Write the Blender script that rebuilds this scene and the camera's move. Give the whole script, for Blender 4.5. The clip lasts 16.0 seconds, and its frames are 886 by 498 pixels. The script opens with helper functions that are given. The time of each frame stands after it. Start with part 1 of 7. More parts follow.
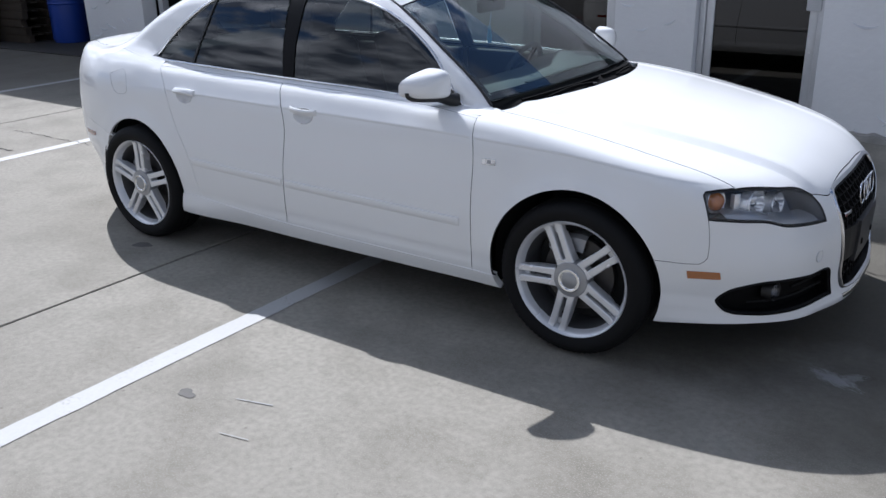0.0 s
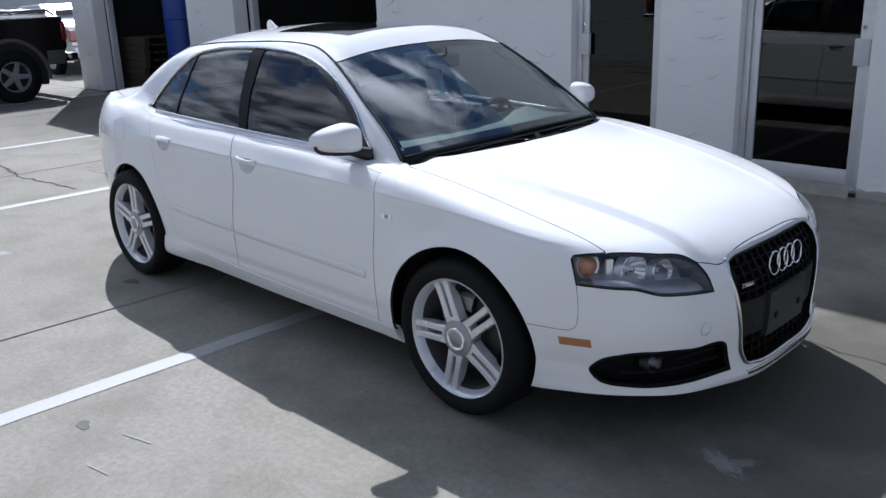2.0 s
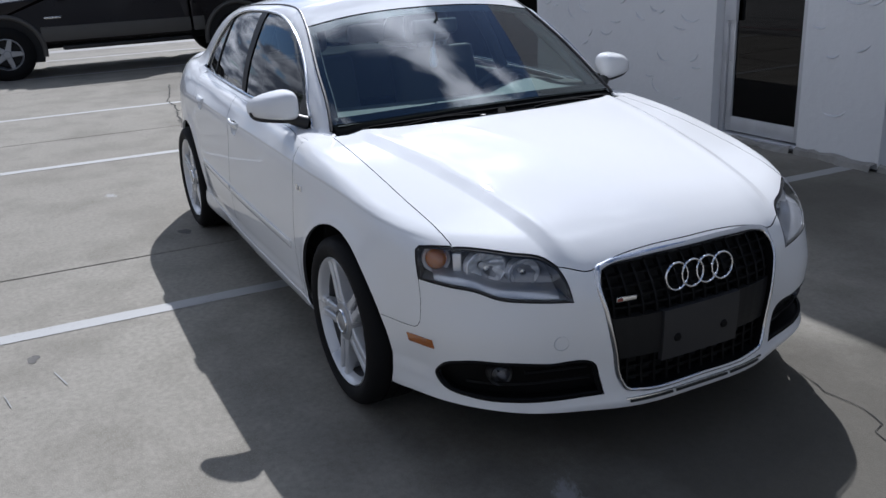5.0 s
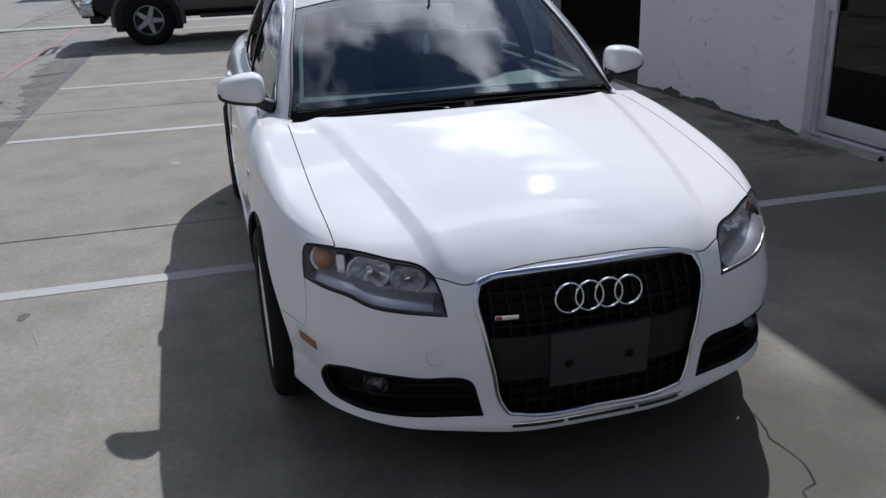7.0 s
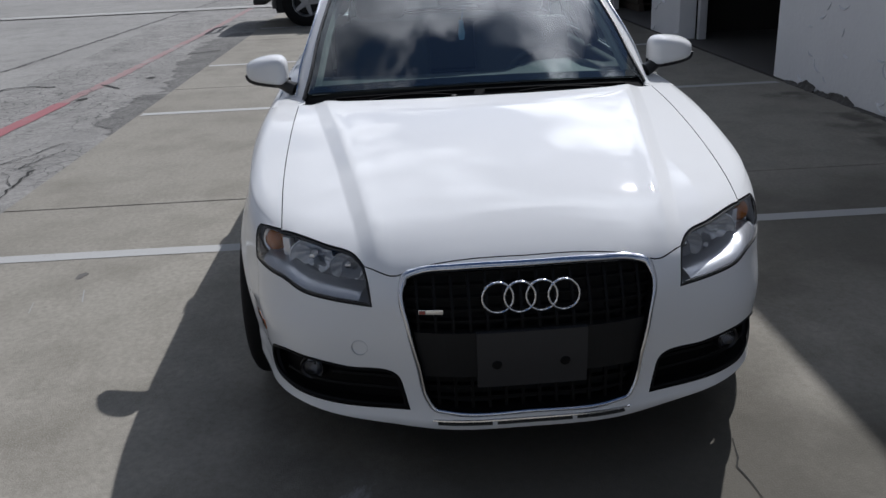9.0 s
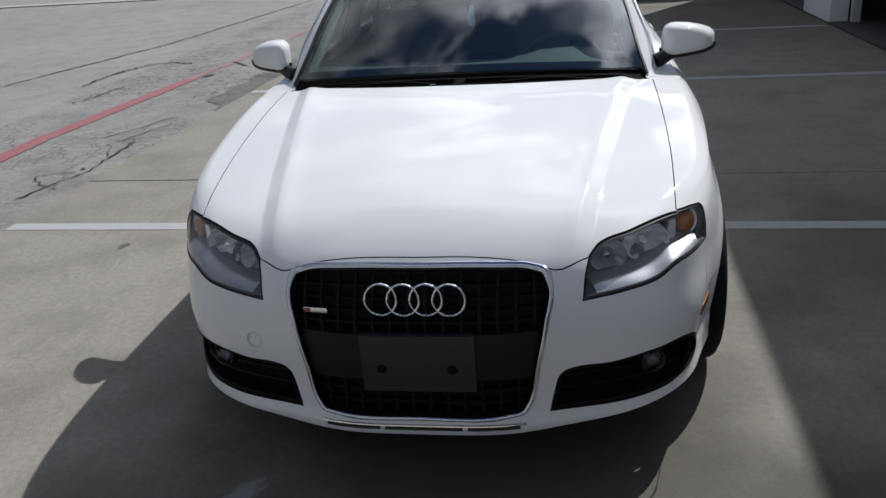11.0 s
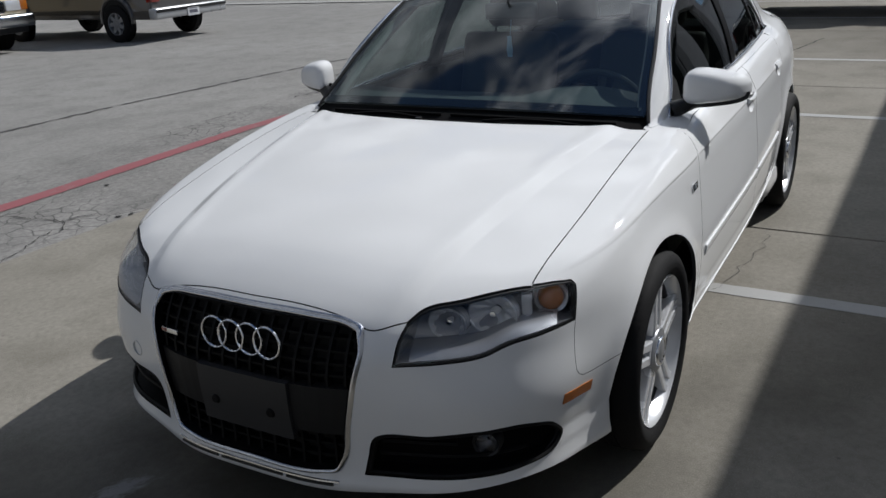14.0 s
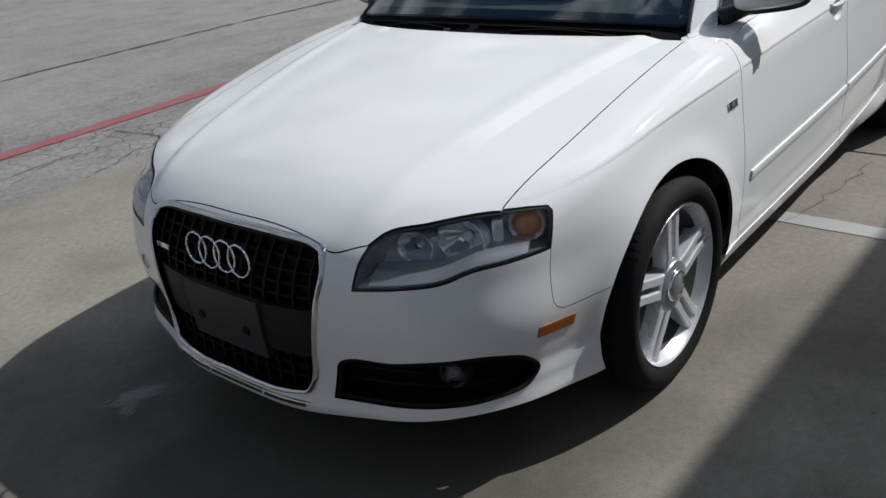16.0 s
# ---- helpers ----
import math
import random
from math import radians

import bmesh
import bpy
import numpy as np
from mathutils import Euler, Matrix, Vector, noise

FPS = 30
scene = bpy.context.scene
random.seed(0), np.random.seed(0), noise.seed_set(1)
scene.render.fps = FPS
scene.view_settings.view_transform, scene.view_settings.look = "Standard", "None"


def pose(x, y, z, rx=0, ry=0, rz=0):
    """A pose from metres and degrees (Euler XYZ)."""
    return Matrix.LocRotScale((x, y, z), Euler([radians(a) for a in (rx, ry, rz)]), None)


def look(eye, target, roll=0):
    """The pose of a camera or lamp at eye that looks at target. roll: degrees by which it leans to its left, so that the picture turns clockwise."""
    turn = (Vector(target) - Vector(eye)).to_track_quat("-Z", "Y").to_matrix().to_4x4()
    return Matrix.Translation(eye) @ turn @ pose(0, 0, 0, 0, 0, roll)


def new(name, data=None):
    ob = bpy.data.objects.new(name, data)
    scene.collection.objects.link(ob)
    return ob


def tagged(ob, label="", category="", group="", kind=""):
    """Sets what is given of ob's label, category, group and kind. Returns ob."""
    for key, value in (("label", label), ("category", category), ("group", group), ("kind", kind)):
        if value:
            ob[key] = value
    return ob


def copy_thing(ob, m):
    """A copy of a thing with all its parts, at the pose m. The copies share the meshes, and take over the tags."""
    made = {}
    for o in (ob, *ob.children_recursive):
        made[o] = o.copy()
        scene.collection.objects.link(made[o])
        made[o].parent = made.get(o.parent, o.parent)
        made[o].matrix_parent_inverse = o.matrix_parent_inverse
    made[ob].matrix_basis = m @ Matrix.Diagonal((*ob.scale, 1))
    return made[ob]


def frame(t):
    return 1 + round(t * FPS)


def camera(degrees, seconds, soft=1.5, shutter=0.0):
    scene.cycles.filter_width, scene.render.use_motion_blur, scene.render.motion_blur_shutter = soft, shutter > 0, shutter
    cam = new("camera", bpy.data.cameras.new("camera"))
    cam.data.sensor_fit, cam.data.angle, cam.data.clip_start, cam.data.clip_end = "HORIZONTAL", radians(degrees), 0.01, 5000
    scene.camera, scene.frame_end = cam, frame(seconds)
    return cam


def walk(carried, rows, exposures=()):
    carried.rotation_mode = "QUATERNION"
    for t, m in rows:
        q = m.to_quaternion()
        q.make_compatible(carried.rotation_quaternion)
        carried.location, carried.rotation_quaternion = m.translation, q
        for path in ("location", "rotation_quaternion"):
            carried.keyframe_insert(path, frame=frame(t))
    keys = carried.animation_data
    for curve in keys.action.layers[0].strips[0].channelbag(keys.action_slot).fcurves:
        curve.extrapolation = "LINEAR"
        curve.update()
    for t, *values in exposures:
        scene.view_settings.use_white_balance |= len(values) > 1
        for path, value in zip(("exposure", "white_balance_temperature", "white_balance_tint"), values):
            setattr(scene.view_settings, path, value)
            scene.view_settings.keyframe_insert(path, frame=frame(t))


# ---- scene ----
cam = camera(54.56, 16.0)
PATH = [
    (0, (2.664, -3.695, 1.626), (1.595, -2.16, 0.918), -1.3),
    (0.5, (2.863, -3.556, 1.634), (1.719, -2.062, 0.956), -0.9),
    (1, (3.074, -3.398, 1.645), (1.848, -1.957, 0.997), -1.5),
    (1.5, (3.267, -3.22, 1.653), (1.972, -1.83, 1.029), -2.0),
    (2, (3.427, -3.063, 1.632), (2.077, -1.713, 1.034), -2.0),
    (2.5, (3.569, -2.88, 1.631), (2.151, -1.604, 1.032), -2.0),
    (3, (3.685, -2.71, 1.632), (2.201, -1.515, 1.023), -2.1),
    (5.5, (4.135, -1.609, 1.564), (2.408, -0.862, 0.889), -2.7),
    (6, (4.187, -1.406, 1.559), (2.432, -0.75, 0.859), -2.4),
    (6.5, (4.213, -1.215, 1.565), (2.433, -0.635, 0.86), -2.2),
    (7, (4.238, -1.029, 1.587), (2.43, -0.529, 0.895), -2.1),
    (7.5, (4.262, -0.856, 1.578), (2.421, -0.45, 0.912), -1.7),
    (8, (4.305, -0.693, 1.564), (2.437, -0.412, 0.905), -2.0),
    (8.5, (4.334, -0.528, 1.557), (2.46, -0.35, 0.88), -2.3),
    (9, (4.312, -0.352, 1.564), (2.445, -0.25, 0.854), -2.6),
    (11.5, (4.132, 0.615, 1.546), (2.321, 0.196, 0.807), -4.2),
    (12, (4.062, 0.818, 1.551), (2.287, 0.281, 0.801), -4.7),
    (12.5, (3.982, 1.016, 1.562), (2.246, 0.367, 0.811), -4.9),
    (13, (3.862, 1.211, 1.55), (2.17, 0.435, 0.818), -4.7),
    (13.5, (3.785, 1.371, 1.575), (2.128, 0.51, 0.858), -4.4),
    (14, (3.686, 1.512, 1.573), (2.063, 0.571, 0.881), -3.6),
    (14.5, (3.593, 1.67, 1.579), (2.014, 0.649, 0.899), -3.0),
    (15, (3.512, 1.806, 1.58), (1.986, 0.711, 0.893), -2.4),
    (15.5, (3.465, 1.867, 1.566), (2.001, 0.714, 0.84), -3.3),
    (16, (3.341, 1.821, 1.499), (1.98, 0.618, 0.662), -6.4),
]
EXPOSURES = [(0.0, 0.60, 5620, 13), (3.0, 0.48, 5500, 13), (5.5, 0.20, 5650, 13), (6.5, 0.14, 5700, 13), (7.0, 0.0, 5750, 13), (7.5, -0.08, 5800, 13), (9.0, -0.15, 5850, 12), (12.0, 0.04, 6000, 11), (13.0, 0.0, 6000, 11), (13.5, -0.16, 6000, 10), (14.0, -0.31, 6000, 10), (14.5, -0.37, 6000, 10), (15.0, -0.40, 6000, 10), (16.0, -0.16, 6000, 10)]
walk(cam, [(t, look(eye, target, roll)) for t, eye, target, roll in PATH], EXPOSURES)

# ---- light ----
SUN = Vector((-0.90, 0.52, 1.0)).normalized()
sun = new("sun", bpy.data.lights.new("sun", "SUN"))
sun.data.energy, sun.data.angle, sun.data.color = 5.0, radians(0.53), (1.0, 0.945, 0.865)
sun.matrix_world = look(SUN * 60, (0, 0, 0))

world = bpy.data.worlds.new("sky")
scene.world = world
world.use_nodes = True


def build_sky():
    nt = world.node_tree
    n, l = nt.nodes, nt.links
    n.clear()
    sky = n.new("ShaderNodeTexSky")
    sky.sky_type, sky.sun_disc = "NISHITA", False
    sky.sun_elevation, sky.sun_rotation = math.asin(SUN.z), math.atan2(SUN.x, SUN.y)
    sky.air_density, sky.dust_density, sky.ozone_density = 1.0, 0.2, 4.0
    co = n.new("ShaderNodeTexCoord")
    sep = n.new("ShaderNodeSeparateXYZ")
    l.new(co.outputs["Generated"], sep.inputs[0])
    lift = n.new("ShaderNodeMath")
    lift.operation, lift.inputs[1].default_value = "MAXIMUM", 0.0
    l.new(sep.outputs[2], lift.inputs[0])
    add = n.new("ShaderNodeMath")
    add.operation, add.inputs[1].default_value = "ADD", 0.28
    l.new(lift.outputs[0], add.inputs[0])
    comb = n.new("ShaderNodeCombineXYZ")
    for a in range(2):
        d = n.new("ShaderNodeMath")
        d.operation = "DIVIDE"
        l.new(sep.outputs[a], d.inputs[0])
        l.new(add.outputs[0], d.inputs[1])
        l.new(d.outputs[0], comb.inputs[a])
    comb.inputs[2].default_value = 4.3
    big = n.new("ShaderNodeTexNoise")
    big.inputs["Scale"].default_value, big.inputs["Detail"].default_value, big.inputs["Roughness"].default_value = 2.7, 9, 0.52
    big.inputs["Distortion"].default_value = 0.25
    l.new(comb.outputs[0], big.inputs["Vector"])
    cover = n.new("ShaderNodeMapRange")
    cover.interpolation_type = "SMOOTHSTEP"
    cover.inputs["From Min"].default_value, cover.inputs["From Max"].default_value = 0.36, 0.45
    drift = n.new("ShaderNodeMath")
    drift.operation, drift.inputs[1].default_value = "MULTIPLY_ADD", -0.13
    l.new(sep.outputs[1], drift.inputs[0])
    l.new(big.outputs["Fac"], drift.inputs[2])
    stack = n.new("ShaderNodeMath")
    stack.operation, stack.inputs[1].default_value = "MULTIPLY_ADD", -0.13
    l.new(lift.outputs[0], stack.inputs[0])
    l.new(drift.outputs[0], stack.inputs[2])
    l.new(stack.outputs[0], cover.inputs["Value"])
    body = n.new("ShaderNodeTexNoise")
    body.inputs["Scale"].default_value, body.inputs["Detail"].default_value = 4.2, 6
    l.new(comb.outputs[0], body.inputs["Vector"])
    ramp = n.new("ShaderNodeValToRGB")
    ramp.color_ramp.elements[0].position, ramp.color_ramp.elements[0].color = 0.40, (1.6, 1.8, 2.2, 1)
    ramp.color_ramp.elements[1].position, ramp.color_ramp.elements[1].color = 0.70, (11.5, 11.5, 11.5, 1)
    l.new(body.outputs["Fac"], ramp.inputs[0])
    # clouds glow towards the sun
    near = n.new("ShaderNodeVectorMath")
    near.operation, near.inputs[1].default_value = "DOT_PRODUCT", SUN
    l.new(co.outputs["Generated"], near.inputs[0])
    pos = n.new("ShaderNodeMath")
    pos.operation, pos.inputs[1].default_value = "MAXIMUM", 0.0
    l.new(near.outputs["Value"], pos.inputs[0])
    peak = n.new("ShaderNodeMath")
    peak.operation, peak.inputs[1].default_value = "POWER", 5.0
    l.new(pos.outputs[0], peak.inputs[0])
    glow = n.new("ShaderNodeMath")
    glow.operation, glow.inputs[1].default_value, glow.inputs[2].default_value = "MULTIPLY_ADD", 4.5, 1.0
    l.new(peak.outputs[0], glow.inputs[0])
    lit = n.new("ShaderNodeVectorMath")
    lit.operation = "SCALE"
    l.new(ramp.outputs[0], lit.inputs[0])
    l.new(glow.outputs[0], lit.inputs["Scale"])
    mix = n.new("ShaderNodeMix")
    mix.data_type = "RGBA"
    l.new(cover.outputs[0], mix.inputs[0])
    l.new(sky.outputs[0], mix.inputs[6])
    l.new(lit.outputs[0], mix.inputs[7])
    bg = n.new("ShaderNodeBackground")
    bg.inputs[1].default_value = 0.060
    l.new(mix.outputs[2], bg.inputs[0])
    out = n.new("ShaderNodeOutputWorld")
    l.new(bg.outputs[0], out.inputs[0])


build_sky()

# ---- materials ----
def nodes_of(m):
    m.use_nodes = True
    nt = m.node_tree
    return nt.nodes, nt.links, nt.nodes["Principled BSDF"]


def noise_node(n, l, vec, scale, detail=4, rough=0.55):
    t = n.new("ShaderNodeTexNoise")
    t.inputs["Scale"].default_value, t.inputs["Detail"].default_value, t.inputs["Roughness"].default_value = scale, detail, rough
    l.new(vec, t.inputs["Vector"])
    return t.outputs["Fac"]


def ranged(n, l, value, a, b, c, d):
    r = n.new("ShaderNodeMapRange")
    for k, v in zip(("From Min", "From Max", "To Min", "To Max"), (a, b, c, d)):
        r.inputs[k].default_value = v
    l.new(value, r.inputs["Value"])
    return r.outputs[0]


def mixed(n, l, fac, a, b, how="MIX"):
    m = n.new("ShaderNodeMix")
    m.data_type, m.blend_type = "RGBA", how
    for sock, v in ((0, fac), (6, a), (7, b)):
        if isinstance(v, (int, float)):
            m.inputs[sock].default_value = v
        elif isinstance(v, tuple):
            m.inputs[sock].default_value = (*v, 1)
        else:
            l.new(v, m.inputs[sock])
    return m.outputs[2]


def surface(name, color, rough=0.5, metal=0.0, vary=0.12, scale=3.0, fine=60.0, bump=0.0, bump_scale=80.0, coat=0.0, coat_rough=0.03, spec=0.5, per_object=0.0):
    """A plain painted, plastic, metal or mineral surface, with grain and blotches."""
    m = bpy.data.materials.new(name)
    n, l, b = nodes_of(m)
    co = n.new("ShaderNodeTexCoord").outputs["Object"]
    big, small = noise_node(n, l, co, scale), noise_node(n, l, co, fine, 3)
    dark = tuple(c * (1 - vary) for c in color)
    light = tuple(min(c * (1 + vary * 0.6), 0.95) for c in color)
    c1 = mixed(n, l, ranged(n, l, big, 0.3, 0.7, 0, 1), dark, light)
    c2 = mixed(n, l, ranged(n, l, small, 0.3, 0.75, 0, vary), c1, tuple(c * 0.7 for c in color))
    if per_object:
        info = n.new("ShaderNodeObjectInfo")
        c2 = mixed(n, l, ranged(n, l, info.outputs["Random"], 0, 1, 0, per_object), c2, tuple(c * 0.6 for c in color))
    l.new(c2, b.inputs["Base Color"])
    l.new(ranged(n, l, big, 0.2, 0.8, max(rough - 0.06, 0.02), min(rough + 0.08, 1)), b.inputs["Roughness"])
    b.inputs["Metallic"].default_value, b.inputs["Coat Weight"].default_value, b.inputs["Coat Roughness"].default_value = metal, coat, coat_rough
    b.inputs["Specular IOR Level"].default_value = spec
    if bump:
        bp = n.new("ShaderNodeBump")
        bp.inputs["Strength"].default_value, bp.inputs["Distance"].default_value = bump, 0.01
        l.new(noise_node(n, l, co, bump_scale, 5), bp.inputs["Height"])
        l.new(bp.outputs[0], b.inputs["Normal"])
    return m


def glazing(name, tint, face=0.05, gloss=1.0):
    """A thin pane: it lets tinted light through and mirrors by its angle, by the share face when seen square on."""
    m = bpy.data.materials.new(name)
    m.use_nodes = True
    n, l = m.node_tree.nodes, m.node_tree.links
    n.clear()
    t, g, f, x, o = (n.new("ShaderNode" + k) for k in ("BsdfTransparent", "BsdfGlossy", "LayerWeight", "MixShader", "OutputMaterial"))
    t.inputs[0].default_value = (*tint, 1)
    g.inputs[0].default_value, g.inputs[1].default_value = (gloss, gloss, gloss, 1), 0.008
    f.inputs[0].default_value = 0.5
    p = n.new("ShaderNodeMath")
    p.operation, p.inputs[1].default_value = "POWER", 5.0
    l.new(f.outputs["Facing"], p.inputs[0])
    l.new(ranged(n, l, p.outputs[0], 0, 1, face, 1), x.inputs[0])
    l.new(t.outputs[0], x.inputs[1])
    l.new(g.outputs[0], x.inputs[2])
    l.new(x.outputs[0], o.inputs[0])
    return m


WHITE_PAINT = surface("white_car_paint", (0.76, 0.765, 0.765), 0.32, vary=0.015, scale=1.2, fine=400, spec=0.0, coat=1.0, coat_rough=0.03)
# dark colour on white panels' folds, painting the shade inside the gaps
SEAM = surface("seam_shade", (0.045, 0.045, 0.047), 0.8, vary=0.2, spec=0.1)
BLACK_PLASTIC = surface("black_plastic", (0.009, 0.009, 0.0095), 0.45, vary=0.2, bump=0.05, bump_scale=500)
BLACK_GLOSS = surface("black_gloss_trim", (0.008, 0.008, 0.009), 0.12, vary=0.1)
GRILLE_BLACK = surface("grille_black", (0.004, 0.004, 0.0045), 0.55, vary=0.1, spec=0.15)
GRILLE_BAND = surface("grille_band_black", (0.012, 0.012, 0.0125), 0.5, vary=0.15, spec=0.25, bump=0.04, bump_scale=600)
DARK_GREY = surface("dark_grey_plastic", (0.022, 0.022, 0.024), 0.48, vary=0.15, bump=0.04, bump_scale=600)
CHROME = surface("chrome", (0.80, 0.81, 0.83), 0.06, 1.0, vary=0.03)
GRILLE_CHROME = surface("smoked_chrome", (0.64, 0.65, 0.68), 0.10, 1.0, vary=0.04)
SATIN = surface("satin_aluminium_trim", (0.78, 0.79, 0.81), 0.2, 1.0, vary=0.04)
ALLOY = surface("silver_alloy_paint", (0.66, 0.67, 0.69), 0.28, 0.35, vary=0.05, coat=0.6, coat_rough=0.06)
# alloy darkened by colour, for the shade inside the wheel
BARREL = surface("shaded_barrel_metal", (0.10, 0.10, 0.105), 0.5, 0.3, vary=0.25, scale=14)
ALLOY_GREY = surface("grey_hub_metal", (0.34, 0.35, 0.37), 0.35, 0.6, vary=0.06)
RUBBER = surface("tyre_rubber", (0.007, 0.007, 0.0075), 0.75, vary=0.25, scale=9, bump=0.08, bump_scale=220, spec=0.2)
DISC = surface("brake_steel", (0.09, 0.085, 0.082), 0.45, 0.7, vary=0.2, scale=14)
PILLAR_BLACK = surface("pillar_black", (0.005, 0.005, 0.0055), 0.4, vary=0.1, spec=0.12)
COWL_BLACK = surface("matt_cowl_plastic", (0.007, 0.007, 0.0075), 0.9, vary=0.2, spec=0.08)
UNDER = surface("underbody_black", (0.012, 0.012, 0.012), 0.8, vary=0.3)
AMBER = surface("amber_lens", (0.359, 0.109, 0.012), 0.18, vary=0.1, coat=1.0)
RED_LENS = surface("red_lens", (0.20, 0.016, 0.012), 0.15, vary=0.1, coat=1.0)
REFLECTOR = surface("lamp_reflector", (0.94, 0.95, 0.97), 0.2, 0.6, vary=0.03)
LAMP_SHELL = surface("silvered_lamp_shell", (0.78, 0.79, 0.82), 0.2, 0.7, vary=0.06)
LAMP_DARK = surface("smoked_lamp_housing", (0.29, 0.295, 0.315), 0.22, 0.6, vary=0.1)
FOG_BOWL = surface("dim_fog_reflector", (0.10, 0.10, 0.11), 0.2, 0.9, vary=0.1)
SEAT = surface("grey_seat_leather", (0.13, 0.128, 0.122), 0.55, vary=0.12, bump=0.1, bump_scale=160)
DASH = surface("dashboard_plastic", (0.075, 0.077, 0.08), 0.6, vary=0.15, bump=0.08, bump_scale=400)
HEADLINER = surface("grey_headliner", (0.42, 0.41, 0.39), 0.9, vary=0.05)
TAG_BLUE = surface("pale_blue_card", (0.35, 0.55, 0.75), 0.6, vary=0.1)
REAR_GLASS = glazing("dark_rear_glass", (0.07, 0.08, 0.08), 0.085)
SCREEN_GLASS = glazing("windscreen_glass", (0.64, 0.75, 0.73), 0.125)
SIDE_GLASS = glazing("tinted_side_glass", (0.30, 0.33, 0.32), 0.085)
ROOF_GLASS = surface("dark_roof_glass", (0.012, 0.013, 0.015), 0.05, vary=0.05, coat=1.0)
CLEAR = glazing("clear_lamp_lens", (0.97, 0.98, 0.99), 0.045)
DOOR_GLASS = glazing("dark_door_glass", (0.02, 0.022, 0.024), 0.032)


def ground_material(name, base, dark, light, crack=0.0, stain=0.35, grain=140.0, bump=0.35, random_tone=0.0, rough=0.9, speck=0.0, mottle=0.30, oil_and_shade=(), scuffs=()):
    """Concrete or asphalt in world metres: aggregate, blotches, stains, hairline cracks, dark spots of oil, grime and
    painted shade.
    """
    m = bpy.data.materials.new(name)
    n, l, b = nodes_of(m)
    geo = n.new("ShaderNodeNewGeometry").outputs["Position"]
    big, mid, fine, tiny = noise_node(n, l, geo, 0.35, 5), noise_node(n, l, geo, 2.2, 6, 0.62), noise_node(n, l, geo, grain * 0.25, 4), noise_node(n, l, geo, grain, 3)
    c = mixed(n, l, ranged(n, l, big, 0.33, 0.68, 0, 1), base, light)
    c = mixed(n, l, ranged(n, l, mid, 0.45, 0.75, 0, stain), c, dark)
    c = mixed(n, l, ranged(n, l, fine, 0.35, 0.7, 0, mottle), c, dark)
    c = mixed(n, l, ranged(n, l, tiny, 0.50, 0.68, 0, 0.75), c, light)
    if speck:
        v = n.new("ShaderNodeTexVoronoi")
        v.inputs["Scale"].default_value = 7.0
        l.new(geo, v.inputs["Vector"])
        c = mixed(n, l, ranged(n, l, v.outputs["Distance"], 0.025, 0.06, speck, 0), c, tuple(k * 0.35 for k in dark))
    if crack:
        wob = n.new("ShaderNodeMix")
        wob.data_type = "VECTOR"
        wob.inputs[0].default_value = 0.22
        nz = n.new("ShaderNodeTexNoise")
        nz.inputs["Scale"].default_value = 3.0
        l.new(geo, nz.inputs["Vector"])
        l.new(geo, wob.inputs[4])
        l.new(nz.outputs["Color"], wob.inputs[5])
        v = n.new("ShaderNodeTexVoronoi")
        v.feature, v.inputs["Scale"].default_value = "DISTANCE_TO_EDGE", 8.0
        l.new(wob.outputs[1], v.inputs["Vector"])
        patch = ranged(n, l, noise_node(n, l, geo, 0.6, 3), 0.40, 0.55, 0, crack)
        line = ranged(n, l, v.outputs["Distance"], 0.008, 0.045, 1, 0)
        mul = n.new("ShaderNodeMath")
        mul.operation = "MULTIPLY"
        l.new(patch, mul.inputs[0])
        l.new(line, mul.inputs[1])
        c = mixed(n, l, mul.outputs[0], c, tuple(k * 0.25 for k in dark))
    # dark spots: oil and grime, some also deepening the shade by colour
    for centre, near, away, most, size, wild in oil_and_shade:
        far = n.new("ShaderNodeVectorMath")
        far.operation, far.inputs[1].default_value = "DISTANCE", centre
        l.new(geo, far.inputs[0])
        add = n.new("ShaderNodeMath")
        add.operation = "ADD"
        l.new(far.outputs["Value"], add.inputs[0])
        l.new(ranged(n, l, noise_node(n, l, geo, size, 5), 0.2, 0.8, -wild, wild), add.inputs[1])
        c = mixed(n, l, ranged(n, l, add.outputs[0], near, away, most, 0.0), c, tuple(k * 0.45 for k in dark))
    for (x, y), turn, (half, wide), most in scuffs:
        at = n.new("ShaderNodeMapping")
        at.vector_type = "TEXTURE"
        at.inputs["Location"].default_value, at.inputs["Rotation"].default_value, at.inputs["Scale"].default_value = (x, y, 0), (0, 0, radians(turn)), (half, wide, 1)
        l.new(geo, at.inputs["Vector"])
        far = n.new("ShaderNodeVectorMath")
        far.operation = "LENGTH"
        l.new(at.outputs[0], far.inputs[0])
        scratch = noise_node(n, l, at.outputs[0], 2.2, 6, 0.7)
        add = n.new("ShaderNodeMath")
        add.operation = "ADD"
        l.new(far.outputs["Value"], add.inputs[0])
        l.new(ranged(n, l, scratch, 0.25, 0.75, -0.7, 0.7), add.inputs[1])
        c = mixed(n, l, ranged(n, l, add.outputs[0], 0.45, 1.0, most, 0.0), c, (0.30, 0.30, 0.295))
    if random_tone:
        info = n.new("ShaderNodeObjectInfo")
        c = mixed(n, l, ranged(n, l, info.outputs["Random"], 0, 1, 0, random_tone), c, dark)
    l.new(c, b.inputs["Base Color"])
    b.inputs["Roughness"].default_value = rough
    b.inputs["Specular IOR Level"].default_value = 0.3
    bp = n.new("ShaderNodeBump")
    bp.inputs["Strength"].default_value, bp.inputs["Distance"].default_value = bump, 0.006
    l.new(tiny, bp.inputs["Height"])
